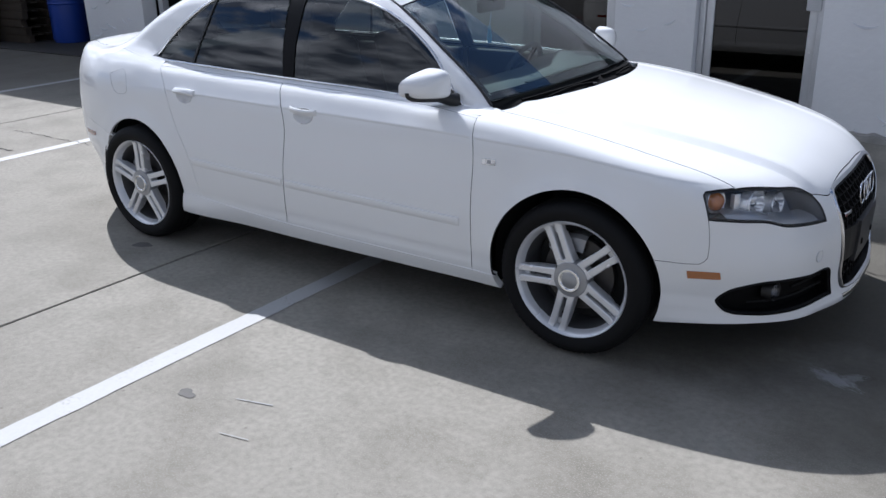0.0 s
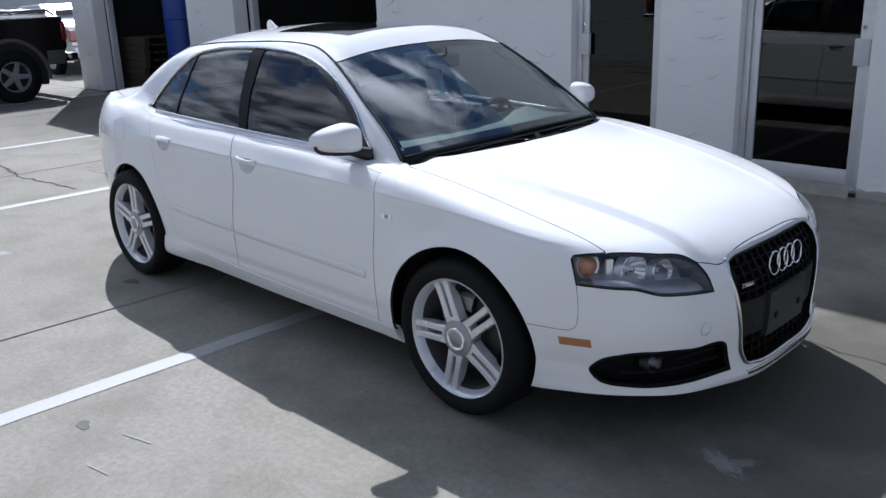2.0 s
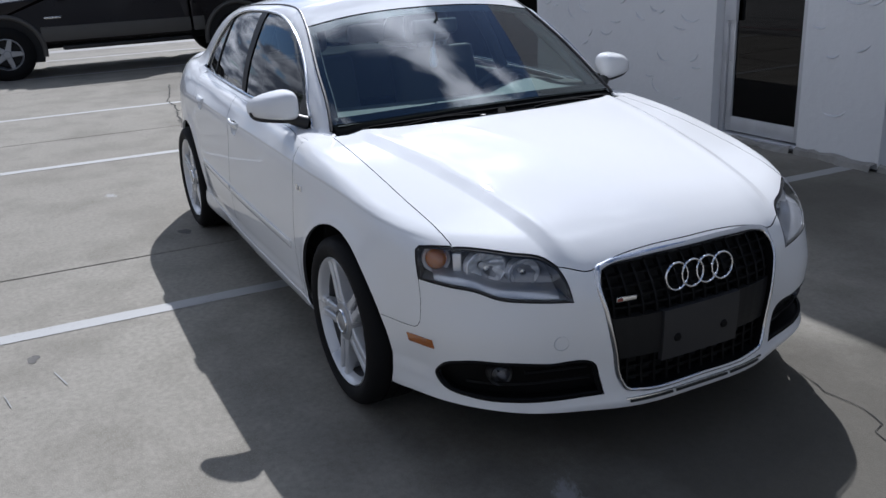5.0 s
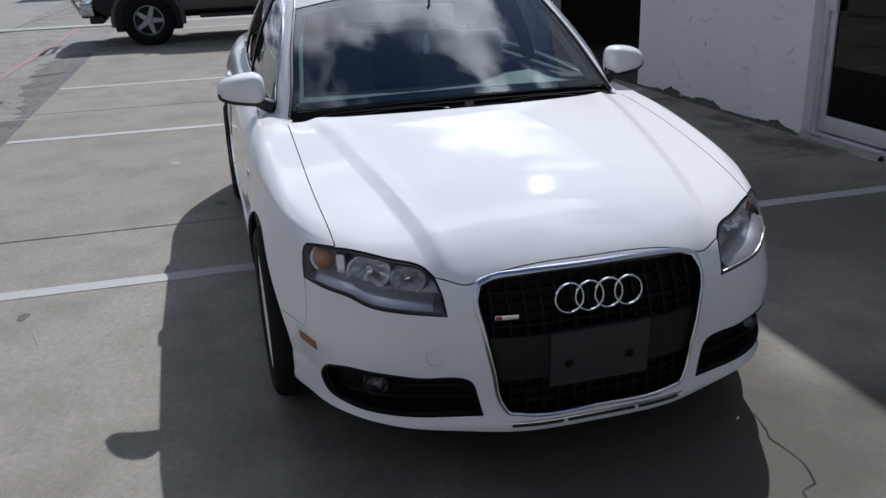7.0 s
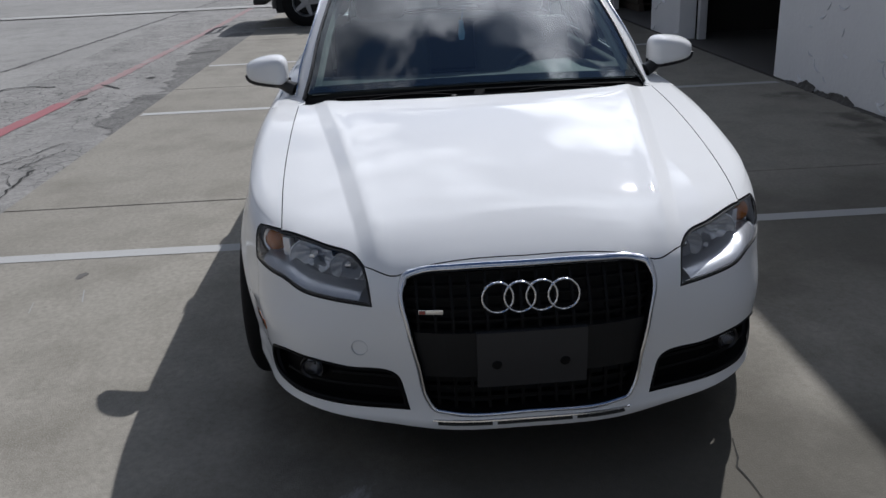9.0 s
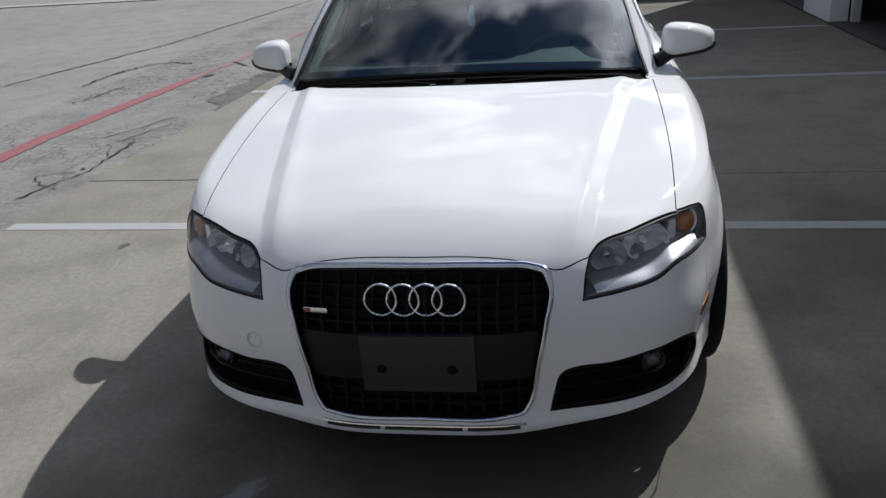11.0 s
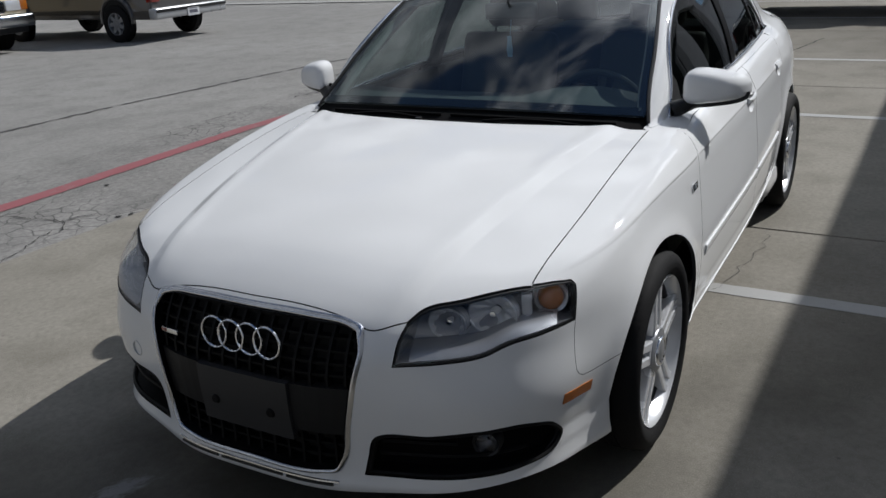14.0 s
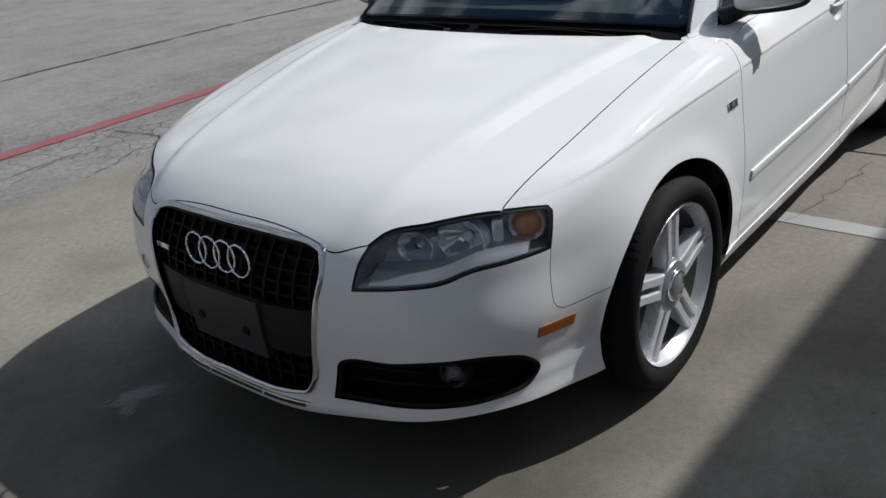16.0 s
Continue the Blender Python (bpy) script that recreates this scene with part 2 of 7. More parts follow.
    l.new(bp.outputs[0], b.inputs["Normal"])
    return m


def worn_paint(name, paint, under, wear=0.5, rough=0.7):
    """Road paint, worn through in patches to the ground below."""
    m = bpy.data.materials.new(name)
    n, l, b = nodes_of(m)
    geo = n.new("ShaderNodeNewGeometry").outputs["Position"]
    patchy, fine = noise_node(n, l, geo, 3.0, 6, 0.65), noise_node(n, l, geo, 60.0, 4, 0.6)
    add = n.new("ShaderNodeMath")
    add.operation = "ADD"
    l.new(ranged(n, l, patchy, 0.2, 0.8, 0, 1), add.inputs[0])
    l.new(ranged(n, l, fine, 0.2, 0.8, 0, 0.6), add.inputs[1])
    fac = ranged(n, l, add.outputs[0], 0.8 + (1 - wear) * 0.6, 1.1 + (1 - wear) * 0.6, 0, 1)
    c = mixed(n, l, ranged(n, l, fine, 0.3, 0.7, 0, 0.25), paint, tuple(k * 0.75 for k in paint))
    l.new(mixed(n, l, fac, c, under), b.inputs["Base Color"])
    b.inputs["Roughness"].default_value = rough
    return m


# Nose: oil plus painted shade; next two deepen the building's shade; wall foot: grime.
CONCRETE = ground_material("old_concrete", (0.220, 0.205, 0.174), (0.120, 0.110, 0.088), (0.270, 0.254, 0.219), stain=0.75, grain=150, mottle=0.45, bump=0.32, random_tone=0.10, speck=0.4, oil_and_shade=(((2.3, 0.2, 0.0), 0.6, 1.7, 0.80, 1.3, 0.7), ((0.4, 2.25, 0.0), 0.5, 1.4, 0.62, 1.3, 0.6), ((-8.6, 2.6, 0.0), 1.2, 3.6, 0.55, 1.3, 0.7),
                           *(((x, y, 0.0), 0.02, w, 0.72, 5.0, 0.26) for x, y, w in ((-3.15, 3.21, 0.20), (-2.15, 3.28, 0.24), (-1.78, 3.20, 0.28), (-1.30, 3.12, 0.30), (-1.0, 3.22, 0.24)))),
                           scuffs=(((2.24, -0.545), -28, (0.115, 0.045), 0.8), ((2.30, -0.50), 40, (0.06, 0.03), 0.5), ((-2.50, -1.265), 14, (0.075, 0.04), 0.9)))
ASPHALT = ground_material("aged_asphalt", (0.226, 0.220, 0.207), (0.118, 0.115, 0.108), (0.285, 0.278, 0.262), crack=0.0, stain=0.6, mottle=0.5, grain=110, bump=0.6)
ASPHALT_EDGE = ground_material("cracked_asphalt", (0.218, 0.211, 0.198), (0.081, 0.079, 0.075), (0.285, 0.277, 0.262), crack=0.62, stain=0.7, mottle=0.55, grain=110, bump=0.7)
LINE_WHITE = worn_paint("white_line_paint", (0.335, 0.335, 0.325), (0.22, 0.21, 0.195), 0.64)
LINE_RED_FAINT = worn_paint("ghost_red_paint", (0.225, 0.135, 0.130), (0.205, 0.198, 0.186), 0.97)
LINE_RED = worn_paint("red_line_paint", (0.25, 0.080, 0.088), (0.20, 0.16, 0.155), 0.80)
STUCCO = surface("white_stucco", (0.78, 0.79, 0.81), 0.85, vary=0.05, scale=0.9, fine=30, bump=0.5, bump_scale=18)
# stucco in a darker, bluer tone that paints the ridges' shade
STUCCO_EDGE = surface("shaded_stucco_ridge", (0.60, 0.615, 0.65), 0.9, vary=0.2, scale=6, fine=50)
ALU = surface("mill_aluminium", (0.62, 0.63, 0.65), 0.42, 0.35, vary=0.08, scale=5)
GALV = surface("white_metal_trim", (0.55, 0.56, 0.58), 0.5, vary=0.08)
RAW_CONCRETE = surface("broken_concrete", (0.30, 0.29, 0.27), 0.9, vary=0.3, scale=6, bump=0.6, bump_scale=40)
# near-black tones that keep the workshop interior dark
DARK_FLOOR = surface("dark_workshop_floor", (0.06, 0.057, 0.053), 0.7, vary=0.3, scale=1.5)
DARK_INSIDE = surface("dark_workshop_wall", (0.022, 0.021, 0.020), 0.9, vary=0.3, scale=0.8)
PALLET = surface("weathered_pallet_wood", (0.055, 0.042, 0.03), 0.85, vary=0.35, scale=5, per_object=0.4)
BLUE_DRUM = surface("blue_plastic_drum", (0.02, 0.06, 0.34), 0.4, vary=0.1)
TAR = surface("grey_tar_seam", (0.075, 0.073, 0.070), 0.9, vary=0.4, scale=2.5)
GUTTER = ground_material("pale_gutter", (0.31, 0.305, 0.29), (0.2, 0.195, 0.185), (0.36, 0.355, 0.34), stain=0.5)
WET_ASPHALT = ground_material("broken_dark_asphalt", (0.115, 0.111, 0.104), (0.045, 0.044, 0.042), (0.20, 0.195, 0.185), stain=0.9, mottle=0.8, grain=90, bump=0.9)
BARE_BASE = surface("bare_wall_base", (0.085, 0.08, 0.075), 0.95, vary=0.5, scale=9, bump=0.6, bump_scale=50)
CRACK = surface("crack_shadow", (0.018, 0.017, 0.015), 0.95, vary=0.4, scale=12)
STAIN = surface("oil_stain", (0.092, 0.086, 0.078), 0.8, vary=0.4, scale=8)
CHALK = worn_paint("chalk_mark", (0.25, 0.25, 0.245), (0.17, 0.165, 0.155), 0.7)

# ---- building tools ----
def part(name, bm, material, parent=None, label="", smooth=True):
    """Links a bmesh as one mesh object under a thing or a part."""
    me = bpy.data.meshes.new(name)
    bm.normal_update()
    bm.to_mesh(me)
    bm.free()
    if smooth:
        me.shade_smooth()
        me.set_sharp_from_angle(angle=radians(42))
    return part_mesh(name, me, material, parent, label)


def part_mesh(name, me, material, parent=None, label=""):
    ob = new(name, me)
    if not me.materials:
        me.materials.append(material)
    if parent is not None:
        ob.parent = parent
        ob.matrix_parent_inverse = Matrix.Identity(4)
    return tagged(ob, label)


def empty(name, m=None, label="", category="", group=""):
    ob = new(name)
    ob.empty_display_size = 0.2
    if m is not None:
        ob.matrix_world = m
    return tagged(ob, label, category, group)


def move(bm, verts, m):
    bmesh.ops.transform(bm, matrix=m, verts=verts)


def add_box(bm, x0, x1, y0, y1, z0, z1, bevel=0.0, seg=2):
    r = bmesh.ops.create_cube(bm, size=1)
    vs = r["verts"]
    move(bm, vs, Matrix.Translation(((x0 + x1) / 2, (y0 + y1) / 2, (z0 + z1) / 2)) @ Matrix.Diagonal((x1 - x0, y1 - y0, z1 - z0, 1)))
    if bevel:
        es = list({e for v in vs for e in v.link_edges})
        bmesh.ops.bevel(bm, geom=es, offset=bevel, segments=seg, affect="EDGES", profile=0.6)
    return vs


def box(x0, x1, y0, y1, z0, z1, bevel=0.0, seg=2):
    bm = bmesh.new()
    add_box(bm, x0, x1, y0, y1, z0, z1, bevel, seg)
    return bm


def add_lathe(bm, profile, seg=48, m=None, closed=False, sweep=360.0, start=0.0):
    """Turns a profile of (radius, height) round the z axis."""
    full = sweep >= 359.9
    count = seg if full else seg + 1
    rings = []
    for r, h in profile:
        ring = []
        for i in range(count):
            a = radians(start + sweep * i / seg)
            ring.append(bm.verts.new((r * math.cos(a), r * math.sin(a), h)))
        rings.append(ring)
    pairs = list(zip(rings, rings[1:])) + ([(rings[-1], rings[0])] if closed else [])
    for a, b in pairs:
        for i in range(seg):
            j = (i + 1) % count
            bm.faces.new((a[i], a[j], b[j], b[i]))
    if m is not None:
        move(bm, [v for ring in rings for v in ring], m)
    return rings


def lathe(profile, seg=48, m=None, closed=False):
    bm = bmesh.new()
    add_lathe(bm, profile, seg, m, closed)
    bmesh.ops.recalc_face_normals(bm, faces=bm.faces)
    return bm


def add_tube(bm, pts, r, seg=8, closed=False, taper=None, flat=1.0):
    """A round bar along points."""
    pts = [Vector(p) for p in pts]
    rings, side = [], None
    for i, p in enumerate(pts):
        a = pts[i - 1] if i or closed else p
        b = pts[(i + 1) % len(pts)] if i + 1 < len(pts) or closed else p
        d = (b - a).normalized()
        if side is None:
            side = d.orthogonal().normalized()
        side = (side - d * side.dot(d)).normalized()
        up = d.cross(side)
        k = r * (taper[i] if taper else 1)
        rings.append([bm.verts.new(p + k * (math.cos(2 * math.pi * j / seg) * side * flat + math.sin(2 * math.pi * j / seg) * up)) for j in range(seg)])
    for a, b in zip(rings, rings[1:] + (rings[:1] if closed else [])):
        for j in range(seg):
            bm.faces.new((a[j], a[(j + 1) % seg], b[(j + 1) % seg], b[j]))
    if not closed:
        bm.faces.new(rings[0][::-1])
        bm.faces.new(rings[-1])
    return rings


def tube(pts, r, seg=8, closed=False, taper=None):
    bm = bmesh.new()
    add_tube(bm, pts, r, seg, closed, taper)
    bmesh.ops.recalc_face_normals(bm, faces=bm.faces)
    return bm


def add_prism(bm, outline, m, depth, bevel=0.0):
    """A flat outline (x, y) given a thickness along z, then laid by m."""
    vs = [bm.verts.new((x, y, 0)) for x, y in outline]
    f = bm.faces.new(vs)
    ext = bmesh.ops.extrude_face_region(bm, geom=[f])
    top = [g for g in ext["geom"] if isinstance(g, bmesh.types.BMVert)]
    move(bm, top, Matrix.Translation((0, 0, depth)))
    allv = vs + top
    if bevel:
        fs = [g for g in ext["geom"] if isinstance(g, bmesh.types.BMFace)]
        es = list({e for g in fs for e in g.edges})
        r = bmesh.ops.bevel(bm, geom=es, offset=bevel, segments=2, affect="EDGES", profile=0.6)
        allv = list({v for f in r["faces"] for v in f.verts} | {v for v in allv if v.is_valid})
    move(bm, allv, m)
    return allv


def prism(outline, m, depth, bevel=0.0):
    bm = bmesh.new()
    add_prism(bm, outline, m, depth, bevel)
    bmesh.ops.recalc_face_normals(bm, faces=bm.faces)
    return bm


def mirrored(me, name):
    """A mesh mirrored across the car's middle."""
    co = np.zeros(len(me.vertices) * 3)
    me.vertices.foreach_get("co", co)
    co = co.reshape(-1, 3)
    out = bpy.data.meshes.new(name)
    out.from_pydata([(x, -y, z) for x, y, z in co.tolist()], [], [tuple(p.vertices)[::-1] for p in me.polygons])
    out.shade_smooth()
    for m in me.materials:
        out.materials.append(m)
    return out

# ---- the shape of the sedan ----
def spl(xs, ys):
    """Smooth curve through a few knots."""
    xs, ys = np.array(xs, float), np.array(ys, float)
    d = np.diff(ys) / np.diff(xs)
    h = np.diff(xs)
    m = np.r_[d[0], (d[:-1] * h[1:] + d[1:] * h[:-1]) / (h[1:] + h[:-1]), d[-1]]

    def f(x):
        x = np.clip(np.asarray(x, float), xs[0], xs[-1])
        i = np.clip(np.searchsorted(xs, x) - 1, 0, len(xs) - 2)
        t, w = (x - xs[i]) / h[i], h[i]
        return ((1 + 2 * t) * (1 - t) ** 2 * ys[i] + t * (1 - t) ** 2 * w * m[i] + t * t * (3 - 2 * t) * ys[i + 1] + t * t * (t - 1) * w * m[i + 1])

    return f


def smax(a, b, k):
    h = np.maximum(k - np.abs(a - b), 0) / k
    return np.maximum(a, b) + h * h * k * 0.25


def sstep(a, b, x):
    t = np.clip((x - a) / (b - a), 0, 1)
    return t * t * (3 - 2 * t)


AXLE, REAR, HUB = 1.303, -1.335, 0.312
RIDE = 0.016  # the body sits this much above its drawing, on its springs
half_low = spl([0.12, 0.17, 0.20, 0.27, 0.30, 0.34, 0.45, 0.60, 0.72, 0.76, 0.80, 0.84, 0.88, 0.93, 1.0, 1.1], [0.80, 0.848, 0.863, 0.863, 0.856, 0.861, 0.874, 0.882, 0.882, 0.8795, 0.872, 0.856, 0.833, 0.797, 0.743, 0.66])
nose = spl([0.12, 0.17, 0.20, 0.24, 0.30, 0.40, 0.50, 0.58, 0.64, 0.70, 0.76], [2.08, 2.13, 2.146, 2.138, 2.134, 2.14, 2.14, 2.13, 2.11, 2.07, 2.02])
tail = spl([0.15, 0.25, 0.40, 0.60, 0.80, 1.0, 1.1], [2.26, 2.34, 2.37, 2.37, 2.34, 2.32, 2.29])
crest = spl([-2.5, -2.36, -2.2, -1.9, -1.7, -1.3, 0, 0.8, 0.9, 1.2, 1.5, 1.75, 1.95, 2.04, 2.10, 2.16, 2.3],
            [0.79, 0.945, 0.997, 1.008, 1.000, 0.980, 0.955, 0.945, 0.94, 0.915, 0.872, 0.82, 0.758, 0.717, 0.675, 0.612, 0.45])
crown = spl([-2.4, -1.7, 0.8, 1.9, 2.2], [0.04, 0.03, 0.038, 0.070, 0.06])


waist = spl([-2.3, -0.5, 0.28, 0.875, 1.31, 1.61, 1.9, 2.1], [0.838, 0.828, 0.822, 0.808, 0.782, 0.742, 0.70, 0.66])


def lower(x, y, z):
    """Below zero inside the car's lower body."""
    ay = np.abs(y)
    zc = waist(x)
    b = half_low(z + (0.80 - zc) * sstep(zc - 0.24, zc - 0.03, z)) * (1 - 0.045 * sstep(0.2, -1.7, x) - 0.022 * sstep(-1.5, -2.2, x)) - 0.018 * sstep(0.9, 1.4, x)
    b = b + (0.018 + 0.018 * sstep(0.8, 1.25, x)) * sstep(1.80, 1.50, x) * sstep(-2.0, -1.0, x) * sstep(0.78, 0.50, z)
    b = b + 0.012 * sstep(1.25, 0.9, x) * sstep(-1.2, -0.6, x) * sstep(0.6, 0.3, z)
    b = b + (0.0046 * sstep(0, 0.005, z - zc) - 0.0105 * (1 - np.exp(-np.maximum(z - zc - 0.004, 0) / 0.03))) * sstep(-1.7, -0.9, x) * sstep(1.93, 1.80, x)
    b = b - 0.012 * sstep(1.35, 1.6, x) * np.exp(-(((z - 0.235) / 0.045) ** 2))
    b = b - 0.07 * sstep(-1.68, -2.15, x) * sstep(0.48, 0.22, z)
    b = b - 0.034 * sstep(0.31, 0.188, z) * sstep(1.3, 1.0, x) * sstep(-1.0, -0.5, x)
    for c in (AXLE, REAR):
        r = np.hypot(x - c, z - HUB)
        b = b + 0.008 * np.exp(-(((r - 0.35) / 0.045) ** 2)) * sstep(0.15, 0.3, z)
    n = 4.4 - 0.45 * sstep(0.42, 0.58, z)
    front = nose(z) + 0.065 * np.exp(-((ay / 0.36) ** 4)) * sstep(0.76, 0.64, z)
    u, w = np.clip((x - 0.9) / (front - 0.9), 0, None), np.clip((-1.2 - x) / (tail(z) - 1.2), 0, None)
    n = np.where(x > 0, n, 2.9)
    rho = ((u + w) ** n + (ay / b) ** n) ** (1 / n)
    g1 = (rho - 1) * 0.88
    ridge = 0.652 - 0.178 * np.clip((x - 0.9) / 1.06, -0.2, 1.2)
    step = np.clip((ay - ridge + 0.044) / 0.044, 0, 1) ** 1.1 * sstep(0.45, 0.7, x)
    h = crest(x) - crown(x) * (ay / 0.75) ** 2 - 0.011 * step + 0.004 * np.exp(-(((ay - ridge + 0.059) / 0.032) ** 2)) * sstep(0.45, 0.7, x)
    return smax(g1, (z - h) * 0.9, 0.035 + 0.03 * sstep(1.5, 1.9, x))


def cabin(x, y, z):
    """Below zero inside the greenhouse."""
    ay = np.abs(y)
    k = z - 0.92
    side = (ay - (0.765 - 0.22 * k - 0.50 * k * k - 0.05 * ((x + 0.2) / 1.07) ** 2)) * 0.92
    roof = z - (1.415 - 0.045 * ((x + 0.25) / 0.75) ** 2 - 0.06 * (y / 0.55) ** 2)
    front = (x - 1.0) * 0.4965 + (z - 0.93) * 0.868 + 0.20 * y * y + 0.02 * (((z - 1.16) / 0.23) ** 2 - 1)
    rear = -(x + 1.80) * 0.462 + (z - 1.0) * 0.887 + 0.20 * y * y + 0.02 * (((z - 1.18) / 0.18) ** 2 - 1)
    return smax(smax(smax(side, roof, 0.06), front, 0.04), rear, 0.05)


def joined(x, y, z):
    """Both, flowing into each other round the rear pillars."""
    a, b, k = lower(x, y, z), cabin(x, y, z), 0.004 + 0.10 * sstep(-1.0, -1.35, x)
    h = np.maximum(k - np.abs(a - b), 0) / k
    return np.minimum(a, b) - h * h * k * 0.25


def normals_at(f, p):
    e = 0.002
    g = np.stack([f(*(p + d).T) - f(*(p - d).T) for d in np.eye(3) * e], 1)
    return g / np.linalg.norm(g, axis=1, keepdims=True)


def evenly(p, n):
    p = np.asarray(p)
    s = np.r_[0, np.cumsum(np.linalg.norm(np.diff(p, axis=0), axis=1))]
    t = np.linspace(0, s[-1], n)
    return np.stack([np.interp(t, s, c) for c in p.T], 1)


class View:
    """A way of looking at the car along which panels are laid out flat."""

    def __init__(self, kind, centre=0.0):
        self.kind, self.c = kind, centre

    def flat(self, p):
        x, y, z = np.asarray(p, float).reshape(-1, 3).T
        if self.kind == "side":
            return np.stack([x, z], 1)
        if self.kind == "top":
            return np.stack([x, y], 1)
        if self.kind == "front":
            return np.stack([y, z], 1)
        if self.kind == "shoulder":
            return np.stack([x, (y + z) * 0.70711], 1)
        s = 1 if self.c > 0 else -1
        return np.stack([np.arctan2(y, s * (x - self.c)) * 0.9, z], 1)

    def rays(self, uv):
        u, v = np.asarray(uv, float).T
        o, one = np.zeros_like(u), np.ones_like(u)
        if self.kind == "side":
            return np.stack([u, o - 1.2, v], 1), np.stack([o, one, o], 1)
        if self.kind == "top":
            return np.stack([u, v, o + 1.6], 1), np.stack([o, o, -one], 1)
        if self.kind == "front":
            return np.stack([o + 2.4, u, v], 1), np.stack([-one, o, o], 1)
        if self.kind == "shoulder":
            k = 0.70711
            return np.stack([u, v * k - 1.1, v * k + 1.1], 1), np.stack([o, one * k, -one * k], 1)
        s = 1 if self.c > 0 else -1
        a = u / 0.9
        d = np.stack([s * np.cos(a), np.sin(a), o], 1)
        return np.stack([o + self.c, o, v], 1) + 1.4 * d, -d

    def cast(self, f, uv, reach=2.2):
        """Where the rays of this view first meet the shape f."""
        uv = np.asarray(uv, float).reshape(-1, 2)
        eye, way = self.rays(uv)
        lo, hi = np.zeros(len(uv)), np.full(len(uv), reach)
        done = np.zeros(len(uv), bool)
        for s in np.arange(0.02, reach + 0.011, 0.02):
            p = eye + s * way
            hit = (f(*p.T) < 0) & ~done
            lo[hit], hi[hit] = s - 0.02, s
            done |= hit
        for _ in range(18):
            mid = (lo + hi) / 2
            inside = f(*(eye + mid[:, None] * way).T) < 0
            hi, lo = np.where(inside, mid, hi), np.where(inside, lo, mid)
        return eye + lo[:, None] * way


SIDE, TOP, FRONT, SHOULDER = View("side"), View("top"), View("front"), View("shoulder")
NOSE_RING, TAIL_RING = View("ring", 1.25), View("ring", -1.35)


def through_knots(pts, step=0.02, closed=False):
    """A smooth line through knots (of any dimension), resampled evenly."""
    p = np.asarray(pts, float)
    if closed:
        p = np.vstack([p, p[:1]])
    s = np.r_[0, np.cumsum(np.linalg.norm(np.diff(p, axis=0), axis=1))]
    n = max(int(round(s[-1] / step)), 2)
    t = np.linspace(0, s[-1], n + 1)
    out = np.stack([spl(s, col)(t) for col in p.T], 1)
    return out[:-1] if closed else out


def line_on(view, f, pts, step=0.02, smooth=True):
    """A 3D line on the shape f, drawn as knots in a view."""
    p = np.asarray(pts, float)
    if smooth and len(p) > 2:
        q = through_knots(p, step)
    else:
        q = np.vstack([np.linspace(a, b, max(int(np.linalg.norm(b - a) / step), 1), endpoint=False) for a, b in zip(p, p[1:])] + [p[-1:]])
    return view.cast(f, q)


def chain(*lines):
    """Lines joined end to end into one outline."""
    out = []
    for ln in lines:
        for p in np.asarray(ln):
            if not out or np.linalg.norm(p - out[-1]) > 0.004:
                out.append(p)
    if np.linalg.norm(out[0] - out[-1]) < 0.004:
        out.pop()
    return np.array(out)


def flip(p):
    return np.asarray(p) * (1, -1, 1)


def area2(q):
    x, y = q.T
    return float(np.sum(x * np.roll(y, -1) - y * np.roll(x, -1)) / 2)


def inset(q, d):
    """A closed flat outline drawn in by d (out: minus)."""
    a = np.roll(q, 1, 0)
    b = np.roll(q, -1, 0)
    t = b - a
    t /= np.linalg.norm(t, axis=1, keepdims=True) + 1e-12
    n = np.stack([-t[:, 1], t[:, 0]], 1) * (1 if area2(q) > 0 else -1)
    return q + n * d


def within(q, p):
    x, y = p[:, 0][:, None], p[:, 1][:, None]
    x0, y0 = q.T
    x1, y1 = np.roll(q, -1, 0).T
    cross = ((y0 > y) != (y1 > y)) & (x < (x1 - x0) * (y - y0) / (y1 - y0 + 1e-15) + x0)
    return cross.sum(1) % 2 == 1


def resampled(q, h):
    out = []
    for a, b in zip(q, np.roll(q, -1, 0)):
        k = max(int(math.ceil(np.linalg.norm(b - a) / (h * 1.3))), 1)
        out.extend(a + (b - a) * i / k for i in range(k))
    return np.array(out)


